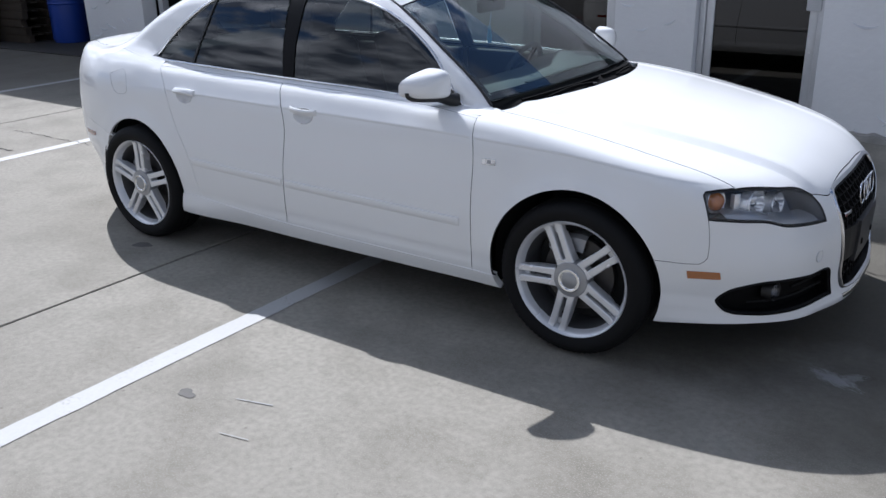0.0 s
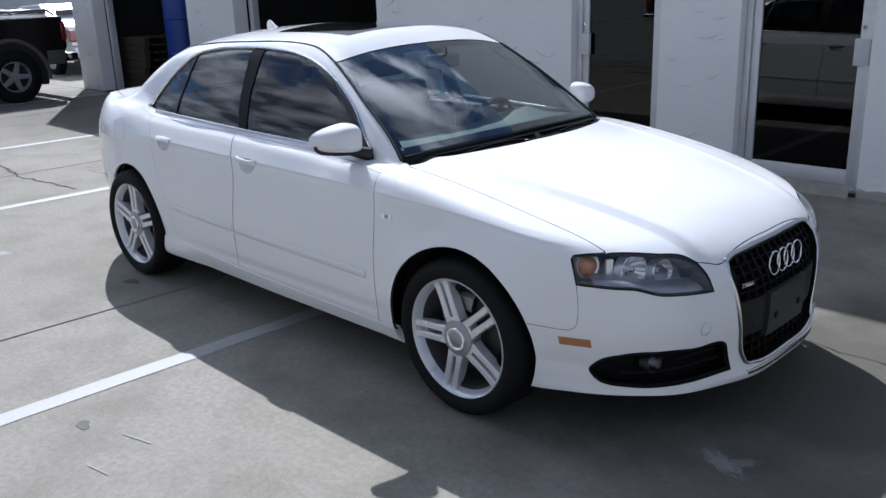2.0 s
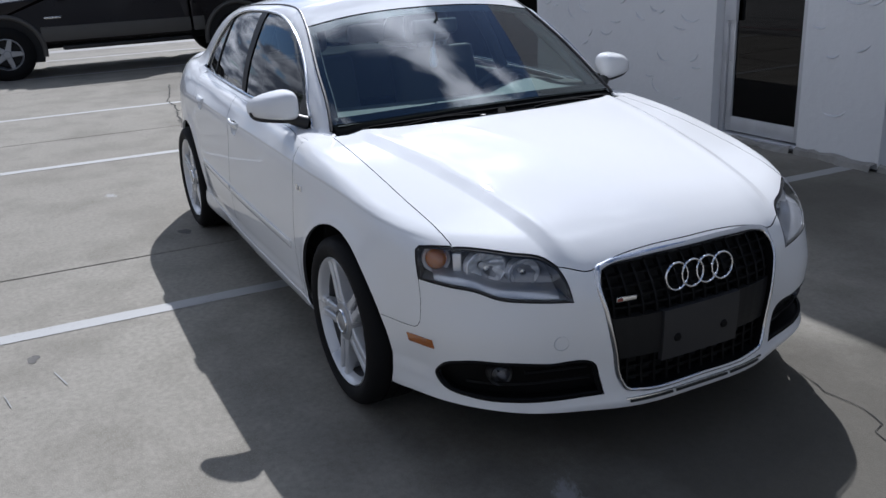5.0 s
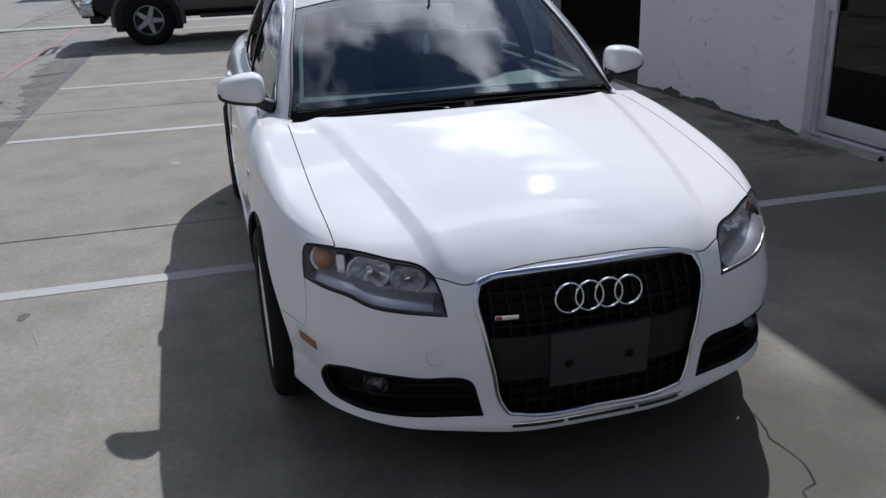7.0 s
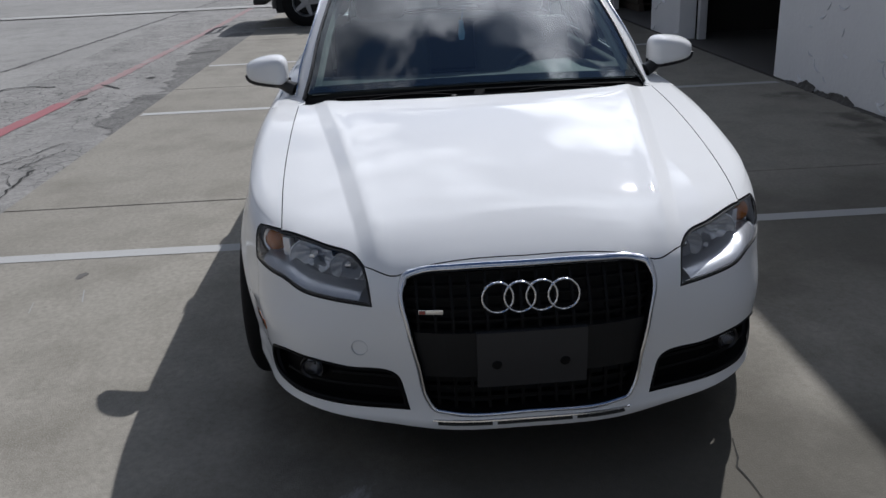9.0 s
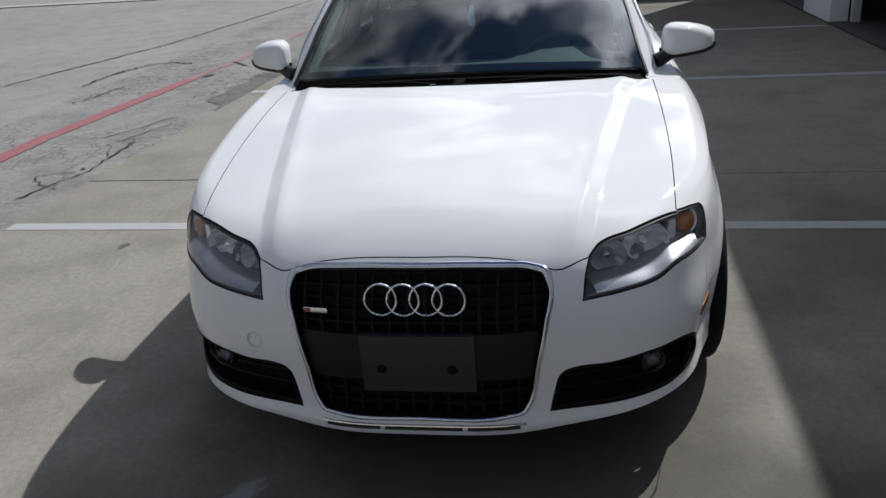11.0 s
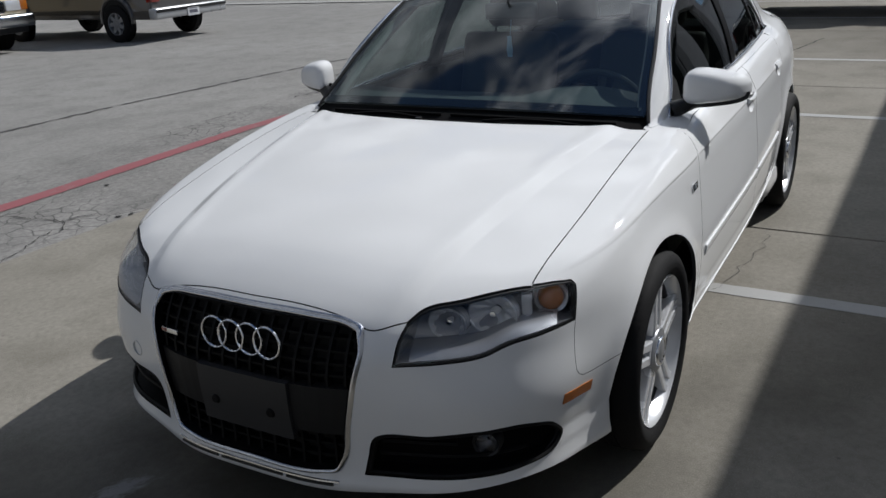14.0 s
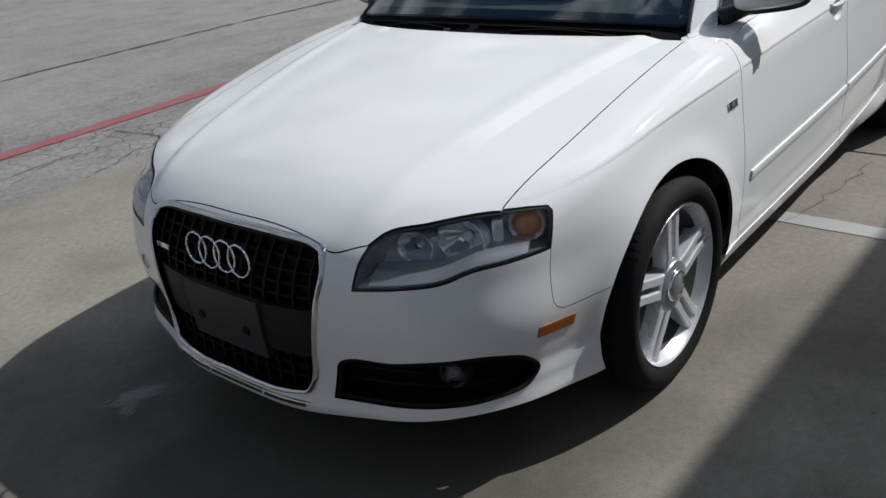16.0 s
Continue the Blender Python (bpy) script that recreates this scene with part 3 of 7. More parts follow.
def flat_mesh(outer, holes, h, lines=()):
    """Triangles that fill a flat outline with holes."""
    from mathutils.geometry import delaunay_2d_cdt
    loops = [resampled(outer, h)] + [resampled(q, h) for q in holes]
    pts, edges = [], []
    for q in loops:
        k = len(pts)
        pts.extend(q.tolist())
        edges.extend((k + i, k + (i + 1) % len(q)) for i in range(len(q)))
    for q in lines:
        q = evenly(q, max(int(np.linalg.norm(np.diff(q, axis=0), axis=1).sum() / h), 2))
        ok = within(inset(loops[0], h * 0.5), q)
        for hole in loops[1:]:
            ok &= ~within(inset(hole, -h * 0.5), q)
        last = None
        for p, keep in zip(q.tolist(), ok):
            if not keep:
                last = None
                continue
            pts.append(p)
            if last is not None:
                edges.append((last, len(pts) - 1))
            last = len(pts) - 1
    rim = np.array(pts)
    lo, hi = outer.min(0), outer.max(0)
    gx, gy = np.arange(lo[0] + h / 2, hi[0], h), np.arange(lo[1] + h / 2, hi[1], h)
    g = np.stack(np.meshgrid(gx, gy), -1).reshape(-1, 2)
    keep = within(loops[0], g)
    for q in loops[1:]:
        keep &= ~within(q, g)
    g = g[keep]
    near = np.full(len(g), 9.0)
    for i in range(0, len(rim), 200):
        near = np.minimum(near, np.linalg.norm(g[:, None] - rim[None, i : i + 200], axis=2).min(1))
    g = g[near > h * 0.55]
    pts.extend(g.tolist())
    vs, _, fs, *_ = delaunay_2d_cdt([Vector(p) for p in pts], edges, [], 0, 1e-6)
    vs = np.array([tuple(v) for v in vs])
    fs = np.array([tuple(t) for t in fs])
    mid = vs[fs].mean(1)
    ok = within(loops[0], mid)
    for q in loops[1:]:
        ok &= ~within(q, mid)
    return vs, fs[ok]


def panel(name, f, view, outline, material, parent, holes=(), h=0.022, rim=0.012, gap=0.002, lift=0.0, both=False, label="", lines=(), shaded_folds=True):
    """One body panel: it lies on the shape f inside an outline of 3D points, with folded edges. both: the mirrored one
    too; last flag: folds coloured dark, for the shade in the gaps.
    """
    outer = inset(view.flat(outline), gap)
    inner = [inset(view.flat(q), -gap) for q in holes]
    uv, tri = flat_mesh(outer, inner, h, [view.flat(q) for q in lines])
    p = view.cast(f, uv)
    nrm = normals_at(f, p)
    p = p + nrm * lift
    a, b, c = (p[tri[:, i]] for i in range(3))
    turned = (np.cross(b - a, c - a) * nrm[tri].mean(1)).sum(1) < 0
    tri[turned] = tri[turned][:, ::-1]
    count = {}
    for t in tri.tolist():
        for i, j in ((t[0], t[1]), (t[1], t[2]), (t[2], t[0])):
            count[(i, j)] = 1
    border = [(i, j) for i, j in count if (j, i) not in count]
    verts, faces, custom = p.tolist(), tri.tolist(), nrm.tolist()
    if rim:
        k = len(verts)
        ids = sorted({i for e in border for i in e})
        at = {i: k + 2 * n for n, i in enumerate(ids)}
        for i in ids:
            verts += [p[i].tolist(), (p[i] - nrm[i] * rim).tolist()]
            custom += [(0, 0, 0), (0, 0, 0)]
        faces += [[at[j], at[i], at[i] + 1, at[j] + 1] for i, j in border]

    def made(sign):
        me = bpy.data.meshes.new(name)
        fs = faces if sign > 0 else [t[::-1] for t in faces]
        me.from_pydata([(x, y * sign, z) for x, y, z in verts], [], fs)
        if rim and shaded_folds and material == WHITE_PAINT:
            me.materials.append(WHITE_PAINT)
            me.materials.append(SEAM)
            me.polygons.foreach_set("material_index", [0] * len(tri) + [1] * (len(faces) - len(tri)))
        me.shade_smooth()
        me.normals_split_custom_set_from_vertices([(x, y * sign, z) for x, y, z in custom])
        return part_mesh(name, me, material, parent, label)

    ob = made(1)
    return (ob, made(-1)) if both else ob


def ribbon(name, a, b, material, parent, label=""):
    """A strip of faces between two 3D lines of the same count."""
    bm = bmesh.new()
    va, vb = [bm.verts.new(p) for p in a], [bm.verts.new(p) for p in b]
    for i in range(len(va) - 1):
        bm.faces.new((va[i], va[i + 1], vb[i + 1], vb[i]))
    return part(name, bm, material, parent, label)


# ---- ground ----
WALL_Y, BAY_X = 3.45, (3.65, 0.0, -3.79, -6.75, -10.9, -13.7)


def kerb_y(x):
    """The concrete's edge along the lane, which runs slightly askew."""
    return -2.82 - 0.030 * max(min(x, 4.0), -12.0)


def sheet(x0, x1, y0, y1, z, cuts=1):
    bm = bmesh.new()
    xs, ys = np.linspace(x0, x1, cuts + 1), np.linspace(y0, y1, cuts + 1)
    vs = [[bm.verts.new((x, y, z)) for y in ys] for x in xs]
    for i in range(cuts):
        for j in range(cuts):
            bm.faces.new((vs[i][j], vs[i + 1][j], vs[i + 1][j + 1], vs[i][j + 1]))
    return bm


ground = part("ground", sheet(-900, 900, -900, 900, -0.016), ASPHALT)
tagged(ground, "aged grey asphalt lane and far ground", "ground", kind="structure")
shoulder = part("road", sheet(-60, 40, -4.6, -2.0, -0.011), ASPHALT_EDGE)
tagged(shoulder, "cracked asphalt strip along the concrete edge", "road", kind="structure")
pavement = empty("pavement", None, "concrete parking apron cast in slabs with open joints", "pavement")
tagged(pavement, kind="structure")


SKEW = 0.022


def slab(x0, x1, y0, y1):
    bm = box(x0 + 0.006, x1 - 0.006, y0, y1, -0.12, 0.0, 0.005, 1)
    for v in bm.verts:
        if y0 < 0:
            v.co.y += kerb_y(v.co.x) - y0 if v.co.y < y0 + 0.1 else 0
        v.co.x += SKEW * v.co.y
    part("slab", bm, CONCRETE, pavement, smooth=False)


JOINTS = (-60, -31.4, -25.3, -19.2, -13.4, -9.3, -5.1, -0.88, 3.3, 7.5, 11.7, 40)
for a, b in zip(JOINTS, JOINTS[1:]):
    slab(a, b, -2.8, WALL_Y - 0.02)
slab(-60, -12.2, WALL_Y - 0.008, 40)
joint_dirt = part("joint_dirt", sheet(-60, 40, -2.4, 14, -0.010), CRACK, pavement)


def paint_strip(name, pts, width, z, material, label, rag=0.006, parent=None):
    """A painted stripe along ground points, with slightly uneven edges."""
    bm = bmesh.new()
    p = evenly(np.array(pts, float), max(int(np.linalg.norm(np.diff(np.array(pts, float), axis=0), axis=1).sum() / 0.08), 2))
    rng = random.Random(len(pts) * 7 + int(abs(p[0][0]) * 10))
    left, right = [], []
    for i, q in enumerate(p):
        d = p[min(i + 1, len(p) - 1)] - p[max(i - 1, 0)]
        d = d / np.linalg.norm(d)
        w = width / 2
        left.append(bm.verts.new((q[0] - d[1] * (w + rng.uniform(-rag, rag)), q[1] + d[0] * (w + rng.uniform(-rag, rag)), z)))
        right.append(bm.verts.new((q[0] + d[1] * (w + rng.uniform(-rag, rag)), q[1] - d[0] * (w + rng.uniform(-rag, rag)), z)))
    for i in range(len(p) - 1):
        bm.faces.new((right[i], right[i + 1], left[i + 1], left[i]))
    ob = part(name, bm, material)
    return tagged(ob, label, "road marking", "bay lines" if "bay" in name else "", "structure")


for x in BAY_X:
    paint_strip("bay_line", [(x + SKEW * kerb_y(x), kerb_y(x) + 0.03), (x + SKEW * WALL_Y, WALL_Y - 0.08)], 0.105, 0.0025, LINE_WHITE, "worn white painted bay line on concrete", 0.0025)
RED_NEAR = [(-4.75, -3.70), (-4.4, -3.72), (-2.2, -3.90), (0, -3.87), (8, -4.0), (30, -4.2)]
RED_FAR = [(-26, -2.95), (-12, -3.32), (-9.5, -3.45), (-6.2, -3.60), (-4.75, -3.70)]
paint_strip("red_line", RED_NEAR, 0.16, -0.006, LINE_RED, "faded red fire-lane stripe on asphalt", 0.007)
paint_strip("red_line", RED_FAR, 0.13, -0.006, LINE_RED_FAINT, "red fire-lane stripe worn almost away", 0.02)
paint_strip("asphalt_seam", [(-30, -3.4), (-11.2, -5.0), (-7.7, -5.3), (-4.9, -5.93), (-2.7, -6.28), (-0.7, -6.4), (20, -7.5)], 0.045, -0.010, TAR, "grey tarred seam between two asphalt lanes", 0.025)


def broken_edge(x0, x1, widths, seed):
    """Dark crumbled asphalt along the concrete's edge."""
    rng = random.Random(seed)
    xs = np.arange(x0, x1, -0.06)
    ws = np.interp(-xs, -np.linspace(x0, x1, len(widths)), widths)
    bm = bmesh.new()
    wob, rows = 0.0, []
    for x, w in zip(xs, ws):
        wob = 0.7 * wob + rng.gauss(0, 0.035)
        edge = kerb_y(x) - 0.004
        rows.append([bm.verts.new(p) for p in ((x, edge + 0.05, -0.0075), (x, edge - max(w + wob, 0.01), -0.0075))])
    for a, b in zip(rows, rows[1:]):
        bm.faces.new((a[0], b[0], b[1], a[1]))
    bmesh.ops.recalc_face_normals(bm, faces=bm.faces)
    tagged(part("asphalt_patch", bm, WET_ASPHALT), "dark crumbled asphalt along the concrete edge", "road", kind="structure")


broken_edge(-3.0, -5.0, (0.05, 0.33, 0.28, 0.22), 5)
broken_edge(-5.1, -10.5, (0.14, 0.26, 0.44, 0.52, 0.50, 0.42), 6)


def crack(pts, width, name="crack", z=0.003, seed=1, material=None):
    rng = random.Random(seed)
    q = evenly(np.array(pts, float), max(int(np.linalg.norm(np.diff(np.array(pts, float), axis=0), axis=1).sum() / 0.05), 3))
    bm = bmesh.new()
    rows = []
    for i, p in enumerate(q):
        d = q[min(i + 1, len(q) - 1)] - q[max(i - 1, 0)]
        d = d / np.linalg.norm(d)
        off = rng.gauss(0, 0.012)
        w = width * rng.uniform(0.3, 1.2) / 2
        c = (p[0] - d[1] * off, p[1] + d[0] * off)
        rows.append((bm.verts.new((c[0] - d[1] * w, c[1] + d[0] * w, z)), bm.verts.new((c[0] + d[1] * w, c[1] - d[0] * w, z))))
    for a, b in zip(rows, rows[1:]):
        bm.faces.new((a[1], b[1], b[0], a[0]))
    ob = part(name, bm, material or CRACK)
    return tagged(ob, "ragged dark crack in the paving", "crack", "cracks in the paving", "structure")

# ---- building ----
TOP_Z, DEEP, ROOF_FALL = 4.63, 0.22, 0.036


def wall_piece(name, x0, x1, z0, z1, y0=WALL_Y, y1=WALL_Y + DEEP):
    bm = box(x0, x1, y0, y1, z0, z1, 0.012, 2)
    for v in bm.verts:
        if v.co.z > TOP_Z - 0.1:
            v.co.z += ROOF_FALL * v.co.x  # the parapet falls gently to the west
    ob = part(name, bm, STUCCO)
    return tagged(ob, "white hand-trowelled stucco wall", "wall", kind="structure")


wall_piece("wall_south_1", 1.24, 14.0, 0, TOP_Z)
wall_piece("wall_south_2", -0.45, 0.26, 0, TOP_Z)
wall_piece("wall_south_3", -4.00, -1.35, 0, TOP_Z)
wall_piece("wall_south_4", -8.10, -6.88, 0, TOP_Z)
wall_piece("wall_south_5", -11.95, -11.15, 0, TOP_Z)
for i, (a, b, h) in enumerate(((0.26, 1.24, 2.13), (-1.35, -0.45, 2.13), (-6.88, -4.00, 3.05), (-11.15, -8.10, 3.05))):
    wall_piece(f"wall_lintel_{i + 1}", a + 0.002, b - 0.002, h, TOP_Z - 0.004, WALL_Y + 0.003, WALL_Y + DEEP - 0.003)
tagged(part("wall_west", box(-11.95, -11.73, WALL_Y + DEEP + 0.002, 16, 0, 4.2, 0.012), STUCCO), "white stucco end wall", "wall", kind="structure")
tagged(part("wall_east", box(13.78, 14.0, WALL_Y + DEEP + 0.002, 16, 0, TOP_Z), STUCCO), "white stucco end wall", "wall", kind="structure")
tagged(part("wall_north", box(-11.95, 14.0, 16.0, 16.2, 0, TOP_Z), STUCCO), "white stucco back wall", "wall", kind="structure")
tagged(part("building_roof", box(-11.91, 13.96, WALL_Y + 0.02, 16.1, 3.95, 4.05), RAW_CONCRETE), "flat roof deck", "roof", kind="structure")
tagged(part("workshop_floor", box(-11.71, 13.76, WALL_Y + 0.001, 15.98, -0.1, 0.012), DARK_FLOOR), "dark workshop floor", "floor", kind="structure")
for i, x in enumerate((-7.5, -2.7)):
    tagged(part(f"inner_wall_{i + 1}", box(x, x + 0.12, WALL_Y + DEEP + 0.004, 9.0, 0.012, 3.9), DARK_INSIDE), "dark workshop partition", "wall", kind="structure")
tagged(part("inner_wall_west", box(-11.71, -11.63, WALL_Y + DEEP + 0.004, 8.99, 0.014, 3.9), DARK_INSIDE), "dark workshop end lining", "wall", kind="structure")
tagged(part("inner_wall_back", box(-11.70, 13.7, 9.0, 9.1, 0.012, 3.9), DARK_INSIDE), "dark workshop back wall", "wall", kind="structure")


def glass_door(name, x0, x1, hinge):
    """An aluminium shop door in its frame, set back in the reveal."""
    y = WALL_Y + 0.085
    door = empty(name, Matrix.Translation((0, 0, 0)), "aluminium-framed shop door with dark tinted glass", "door")
    tagged(door, kind="structure")
    fr = 0.05
    for a, b, c, d in ((x0, x0 + fr, 0.03, 2.12), (x1 - fr, x1, 0.03, 2.12), (x0 + fr, x1 - fr, 2.07, 2.12)):
        part("door_frame", box(a, b, y, y + 0.11, c, d, 0.004), ALU, door)
    s0, s1 = x0 + fr + 0.004, x1 - fr - 0.004
    st = 0.062
    part("door_leaf", box(s0, s0 + st, y + 0.02, y + 0.065, 0.045, 2.06, 0.004), ALU, door)
    part("stile", box(s1 - st, s1, y + 0.02, y + 0.065, 0.045, 2.06, 0.004), ALU, door)
    part("bottom_rail", box(s0 + st, s1 - st, y + 0.021, y + 0.064, 0.045, 0.165, 0.004), ALU, door)
    part("top_rail", box(s0 + st, s1 - st, y + 0.021, y + 0.064, 1.99, 2.06, 0.004), ALU, door)
    part("pane", box(s0 + st - 0.006, s1 - st + 0.006, y + 0.038, y + 0.046, 0.16, 1.995), DOOR_GLASS, door, "dark tinted pane", smooth=False)
    hx = s1 - st / 2 if hinge == "left" else s0 + st / 2
    part("push_plate", box(hx - 0.055, hx + 0.055, y - 0.014, y + 0.02, 0.94, 1.13, 0.006), GALV, door, "pale metal latch guard plate")
    part("lock", lathe([(0, 0.012), (0.014, 0.012), (0.017, 0.0)], 16, pose(hx, y + 0.016, 1.21, 90, 0, 0)), CHROME, door)
    part("hinge_pivot", lathe([(0, 0.006), (0.006, 0.006), (0.007, 0)], 10, pose(hx, y + 0.018, 0.62, 90, 0, 0)), CHROME, door)
    part("threshold", box(x0, x1, y - 0.03, y + 0.13, 0.0, 0.03, 0.006), ALU, door)
    return door


glass_door("door_1", 0.263, 1.237, "left")
glass_door("door_2", -1.347, -0.453, "right")

def kerb_run(x0, x1, seed):
    """Ragged footing that sticks out under the stucco."""
    rng = random.Random(seed)
    bm = bmesh.new()
    n = max(int((x1 - x0) / 0.05), 2)
    rows = []
    d, h = 0.05, 0.04
    for i in range(n + 1):
        d, h = min(max(d + rng.gauss(0, 0.012), 0.02), 0.10), min(max(h + rng.gauss(0, 0.01), 0.012), 0.07)
        x = x0 + (x1 - x0) * i / n
        rows.append([bm.verts.new(p) for p in ((x, WALL_Y - d, 0), (x, WALL_Y - d * 0.8, h), (x, WALL_Y - 0.002, h + 0.012))])
    for a, b in zip(rows, rows[1:]):
        for k in range(2):
            bm.faces.new((a[k], b[k], b[k + 1], a[k + 1]))
    return tagged(part("footing", bm, RAW_CONCRETE, smooth=False), "broken concrete footing along the wall base", "footing", "wall footings", "structure")


def bare_patch(x0, x1, h, seed):
    """Stucco broken away at the wall's foot, down to its dark base."""
    rng = random.Random(seed)
    n = int((x1 - x0) / 0.03)
    bm = bmesh.new()
    rows, k = [], 0.5
    for i in range(n + 1):
        x = x0 + (x1 - x0) * i / n
        k = min(max(k + rng.gauss(0, 0.18), 0.25), 1.0)
        z = 0.012 + h * k * math.sin(math.pi * (i + 0.4) / (n + 0.8)) ** 0.35
        out = 0.012 + 0.02 * rng.random()
        rows.append([bm.verts.new(p) for p in ((x, WALL_Y - out - 0.012, 0.001), (x, WALL_Y - out * 0.6, z * 0.5), (x, WALL_Y - 0.003, z))])
    for a, b in zip(rows, rows[1:]):
        for i in range(2):
            bm.faces.new((a[i], b[i], b[i + 1], a[i + 1]))
    tagged(part("broken_stucco", bm, BARE_BASE, smooth=False), "stucco broken away to a dark base at the wall foot", "wall damage", "broken wall foot", "structure")


for k, (a, b, h) in enumerate(((-3.72, -3.46, 0.03), (-3.45, -3.12, 0.075), (-3.10, -2.44, 0.065), (-2.42, -1.96, 0.02), (-1.95, -1.42, 0.075))):
    bare_patch(a, b, h, 30 + k)
for k, (a, b) in enumerate(((-1.33, -0.47), (-0.44, 0.25), (0.28, 1.22), (1.26, 4.0))):
    kerb_run(a, b, 10 + k)

# ---- the white sedan ----
def arch(c, a0, a1):
    r = 0.352 if c > 0 else 0.346
    a = np.radians(np.linspace(a0, a1, max(int(abs(a1 - a0) / 3), 2)))
    return SIDE.cast(lower, np.stack([c + r * np.cos(a), HUB + r * np.sin(a)], 1))


car = empty("car", Matrix.Translation((0, 0, RIDE)), "white four-door sedan parked on the concrete across the bay lines", "car")

# seams, drawn on the right flank
hood_seam = line_on(TOP, lower, [(0.885, -0.712), (1.2, -0.716), (1.55, -0.714), (1.853, -0.699)])
lamp_top = line_on(TOP, lower, [(1.853, -0.699), (1.966, -0.563), (2.026, -0.476), (2.060, -0.453)])
hood_nose = line_on(TOP, lower, [(2.060, -0.453), (2.104, -0.372), (2.100, -0.31), (2.096, -0.15), (2.098, 0.0)])
hood_back = line_on(TOP, lower, [(0.885, -0.712), (1.000, -0.42), (1.052, -0.2), (1.066, 0.0)])
lamp_outer = line_on(NOSE_RING, lower, NOSE_RING.flat([(1.853, -0.699, 0.710), (1.806, -0.745, 0.708), (1.772, -0.780, 0.703), (1.765, -0.786, 0.692), (1.795, -0.795, 0.605)]), smooth=False)
lamp_under = line_on(NOSE_RING, lower, NOSE_RING.flat([(1.795, -0.795, 0.605), (1.906, -0.742, 0.600), (1.975, -0.689, 0.595), (2.020, -0.648, 0.577), (2.076, -0.556, 0.565), (2.121, -0.437, 0.555)]))
lamp_inner = line_on(NOSE_RING, lower, NOSE_RING.flat([(2.121, -0.437, 0.555), (2.092, -0.445, 0.620), (2.060, -0.453, 0.653)]))
bumper_seam = line_on(SIDE, lower, [(1.795, 0.605), (1.806, 0.50), (1.803, 0.462), (1.785, 0.443), (1.745, 0.438), (1.640, 0.444)])
door_front = line_on(SIDE, lower, [(0.852, 0.2488), (0.858, 0.55), (0.860, 0.77), (0.842, 0.882)])
door_mid = line_on(SIDE, lower, [(-0.216, 0.2640), (-0.198, 0.54), (-0.190, 0.80), (-0.255, 0.930)])
door_rear = line_on(SIDE, lower, [(-0.845, 0.2897), (-0.902, 0.507), (-0.991, 0.673), (-1.074, 0.861), (-1.16, 0.945)])
sill = [(0.842, 0.882), (0.60, 0.905), (0.15, 0.922), (-0.255, 0.930), (-0.8, 0.938), (-1.16, 0.945)]
sill_front = line_on(SIDE, lower, sill[:4])
sill_rear = line_on(SIDE, lower, sill[3:])


def lower_line(x0, x1, z0, z1=None):
    return line_on(SIDE, lower, [(x0, z0), (x1, z0 if z1 is None else z1)], smooth=False)


xr = np.linspace(0.86, 2.05, 64)
ridge_lines = [TOP.cast(lower, np.stack([xr, -(0.652 + d - 0.178 * (xr - 0.9) / 1.06)], 1)) for d in (0.006, 0.0, -0.006, -0.038, -0.044, -0.050)]
xw = np.linspace(-2.0, 1.95, 200)
waist_lines = [SIDE.cast(lower, np.stack([xw, waist(xw) + d], 1)) for d in (-0.004, 0.0, 0.005, 0.010)]
hood = panel("hood", lower, TOP, chain(hood_back, flip(hood_back)[::-1], flip(hood_seam), flip(lamp_top), flip(hood_nose), hood_nose[::-1], lamp_top[::-1], hood_seam[::-1]),
             WHITE_PAINT, car, h=0.022, lines=ridge_lines + [flip(q) for q in ridge_lines])
fender_line = chain(door_front, line_on(SHOULDER, lower, SHOULDER.flat([door_front[-1], hood_seam[0]]), smooth=False), hood_seam, lamp_outer, bumper_seam,
                    arch(AXLE, 22, 191), lower_line(0.968, 0.852, 0.2470, 0.2488))
fenders = panel("front_fender", lower, SHOULDER, fender_line, WHITE_PAINT, car, gap=0.001, h=0.016, both=True, lines=waist_lines)
front_door_line = chain(door_front, sill_front, door_mid[::-1], lower_line(-0.216, 0.852, 0.2640, 0.2488))


def handle_dish(x, z):
    """Outline of the dished recess below a door handle."""
    a = np.linspace(0, 2 * math.pi, 36, endpoint=False)
    return SIDE.cast(lower, np.stack([x + 0.062 * np.cos(a), z + np.where(np.sin(a) > 0, 0.016, 0.050) * np.abs(np.sin(a)) ** 0.8 * np.sign(np.sin(a))], 1))


HANDLES = ((-0.060, 0.822), (-0.900, 0.834))
front_doors = panel("front_door", lower, SIDE, front_door_line, WHITE_PAINT, car, holes=(handle_dish(*HANDLES[0]),), h=0.016, both=True, lines=waist_lines)
rear_door_line = chain(door_mid, sill_rear, door_rear[::-1], lower_line(-0.845, -0.216, 0.2897, 0.2640))
rear_doors = panel("rear_door", lower, SIDE, rear_door_line, WHITE_PAINT, car, holes=(handle_dish(*HANDLES[1]),), h=0.016, both=True, lines=waist_lines)
skirt_line = chain(arch(AXLE, 191, 200), lower_line(0.983, -0.967, 0.188), arch(REAR, -20, -3), lower_line(-0.946, -0.216, 0.2975, 0.2670), lower_line(-0.216, 0.968, 0.2670, 0.2495))
panel("side_skirt", lower, SIDE, skirt_line, WHITE_PAINT, car, both=True, rim=0.03, gap=0.0006, lift=0.004, shaded_folds=False)

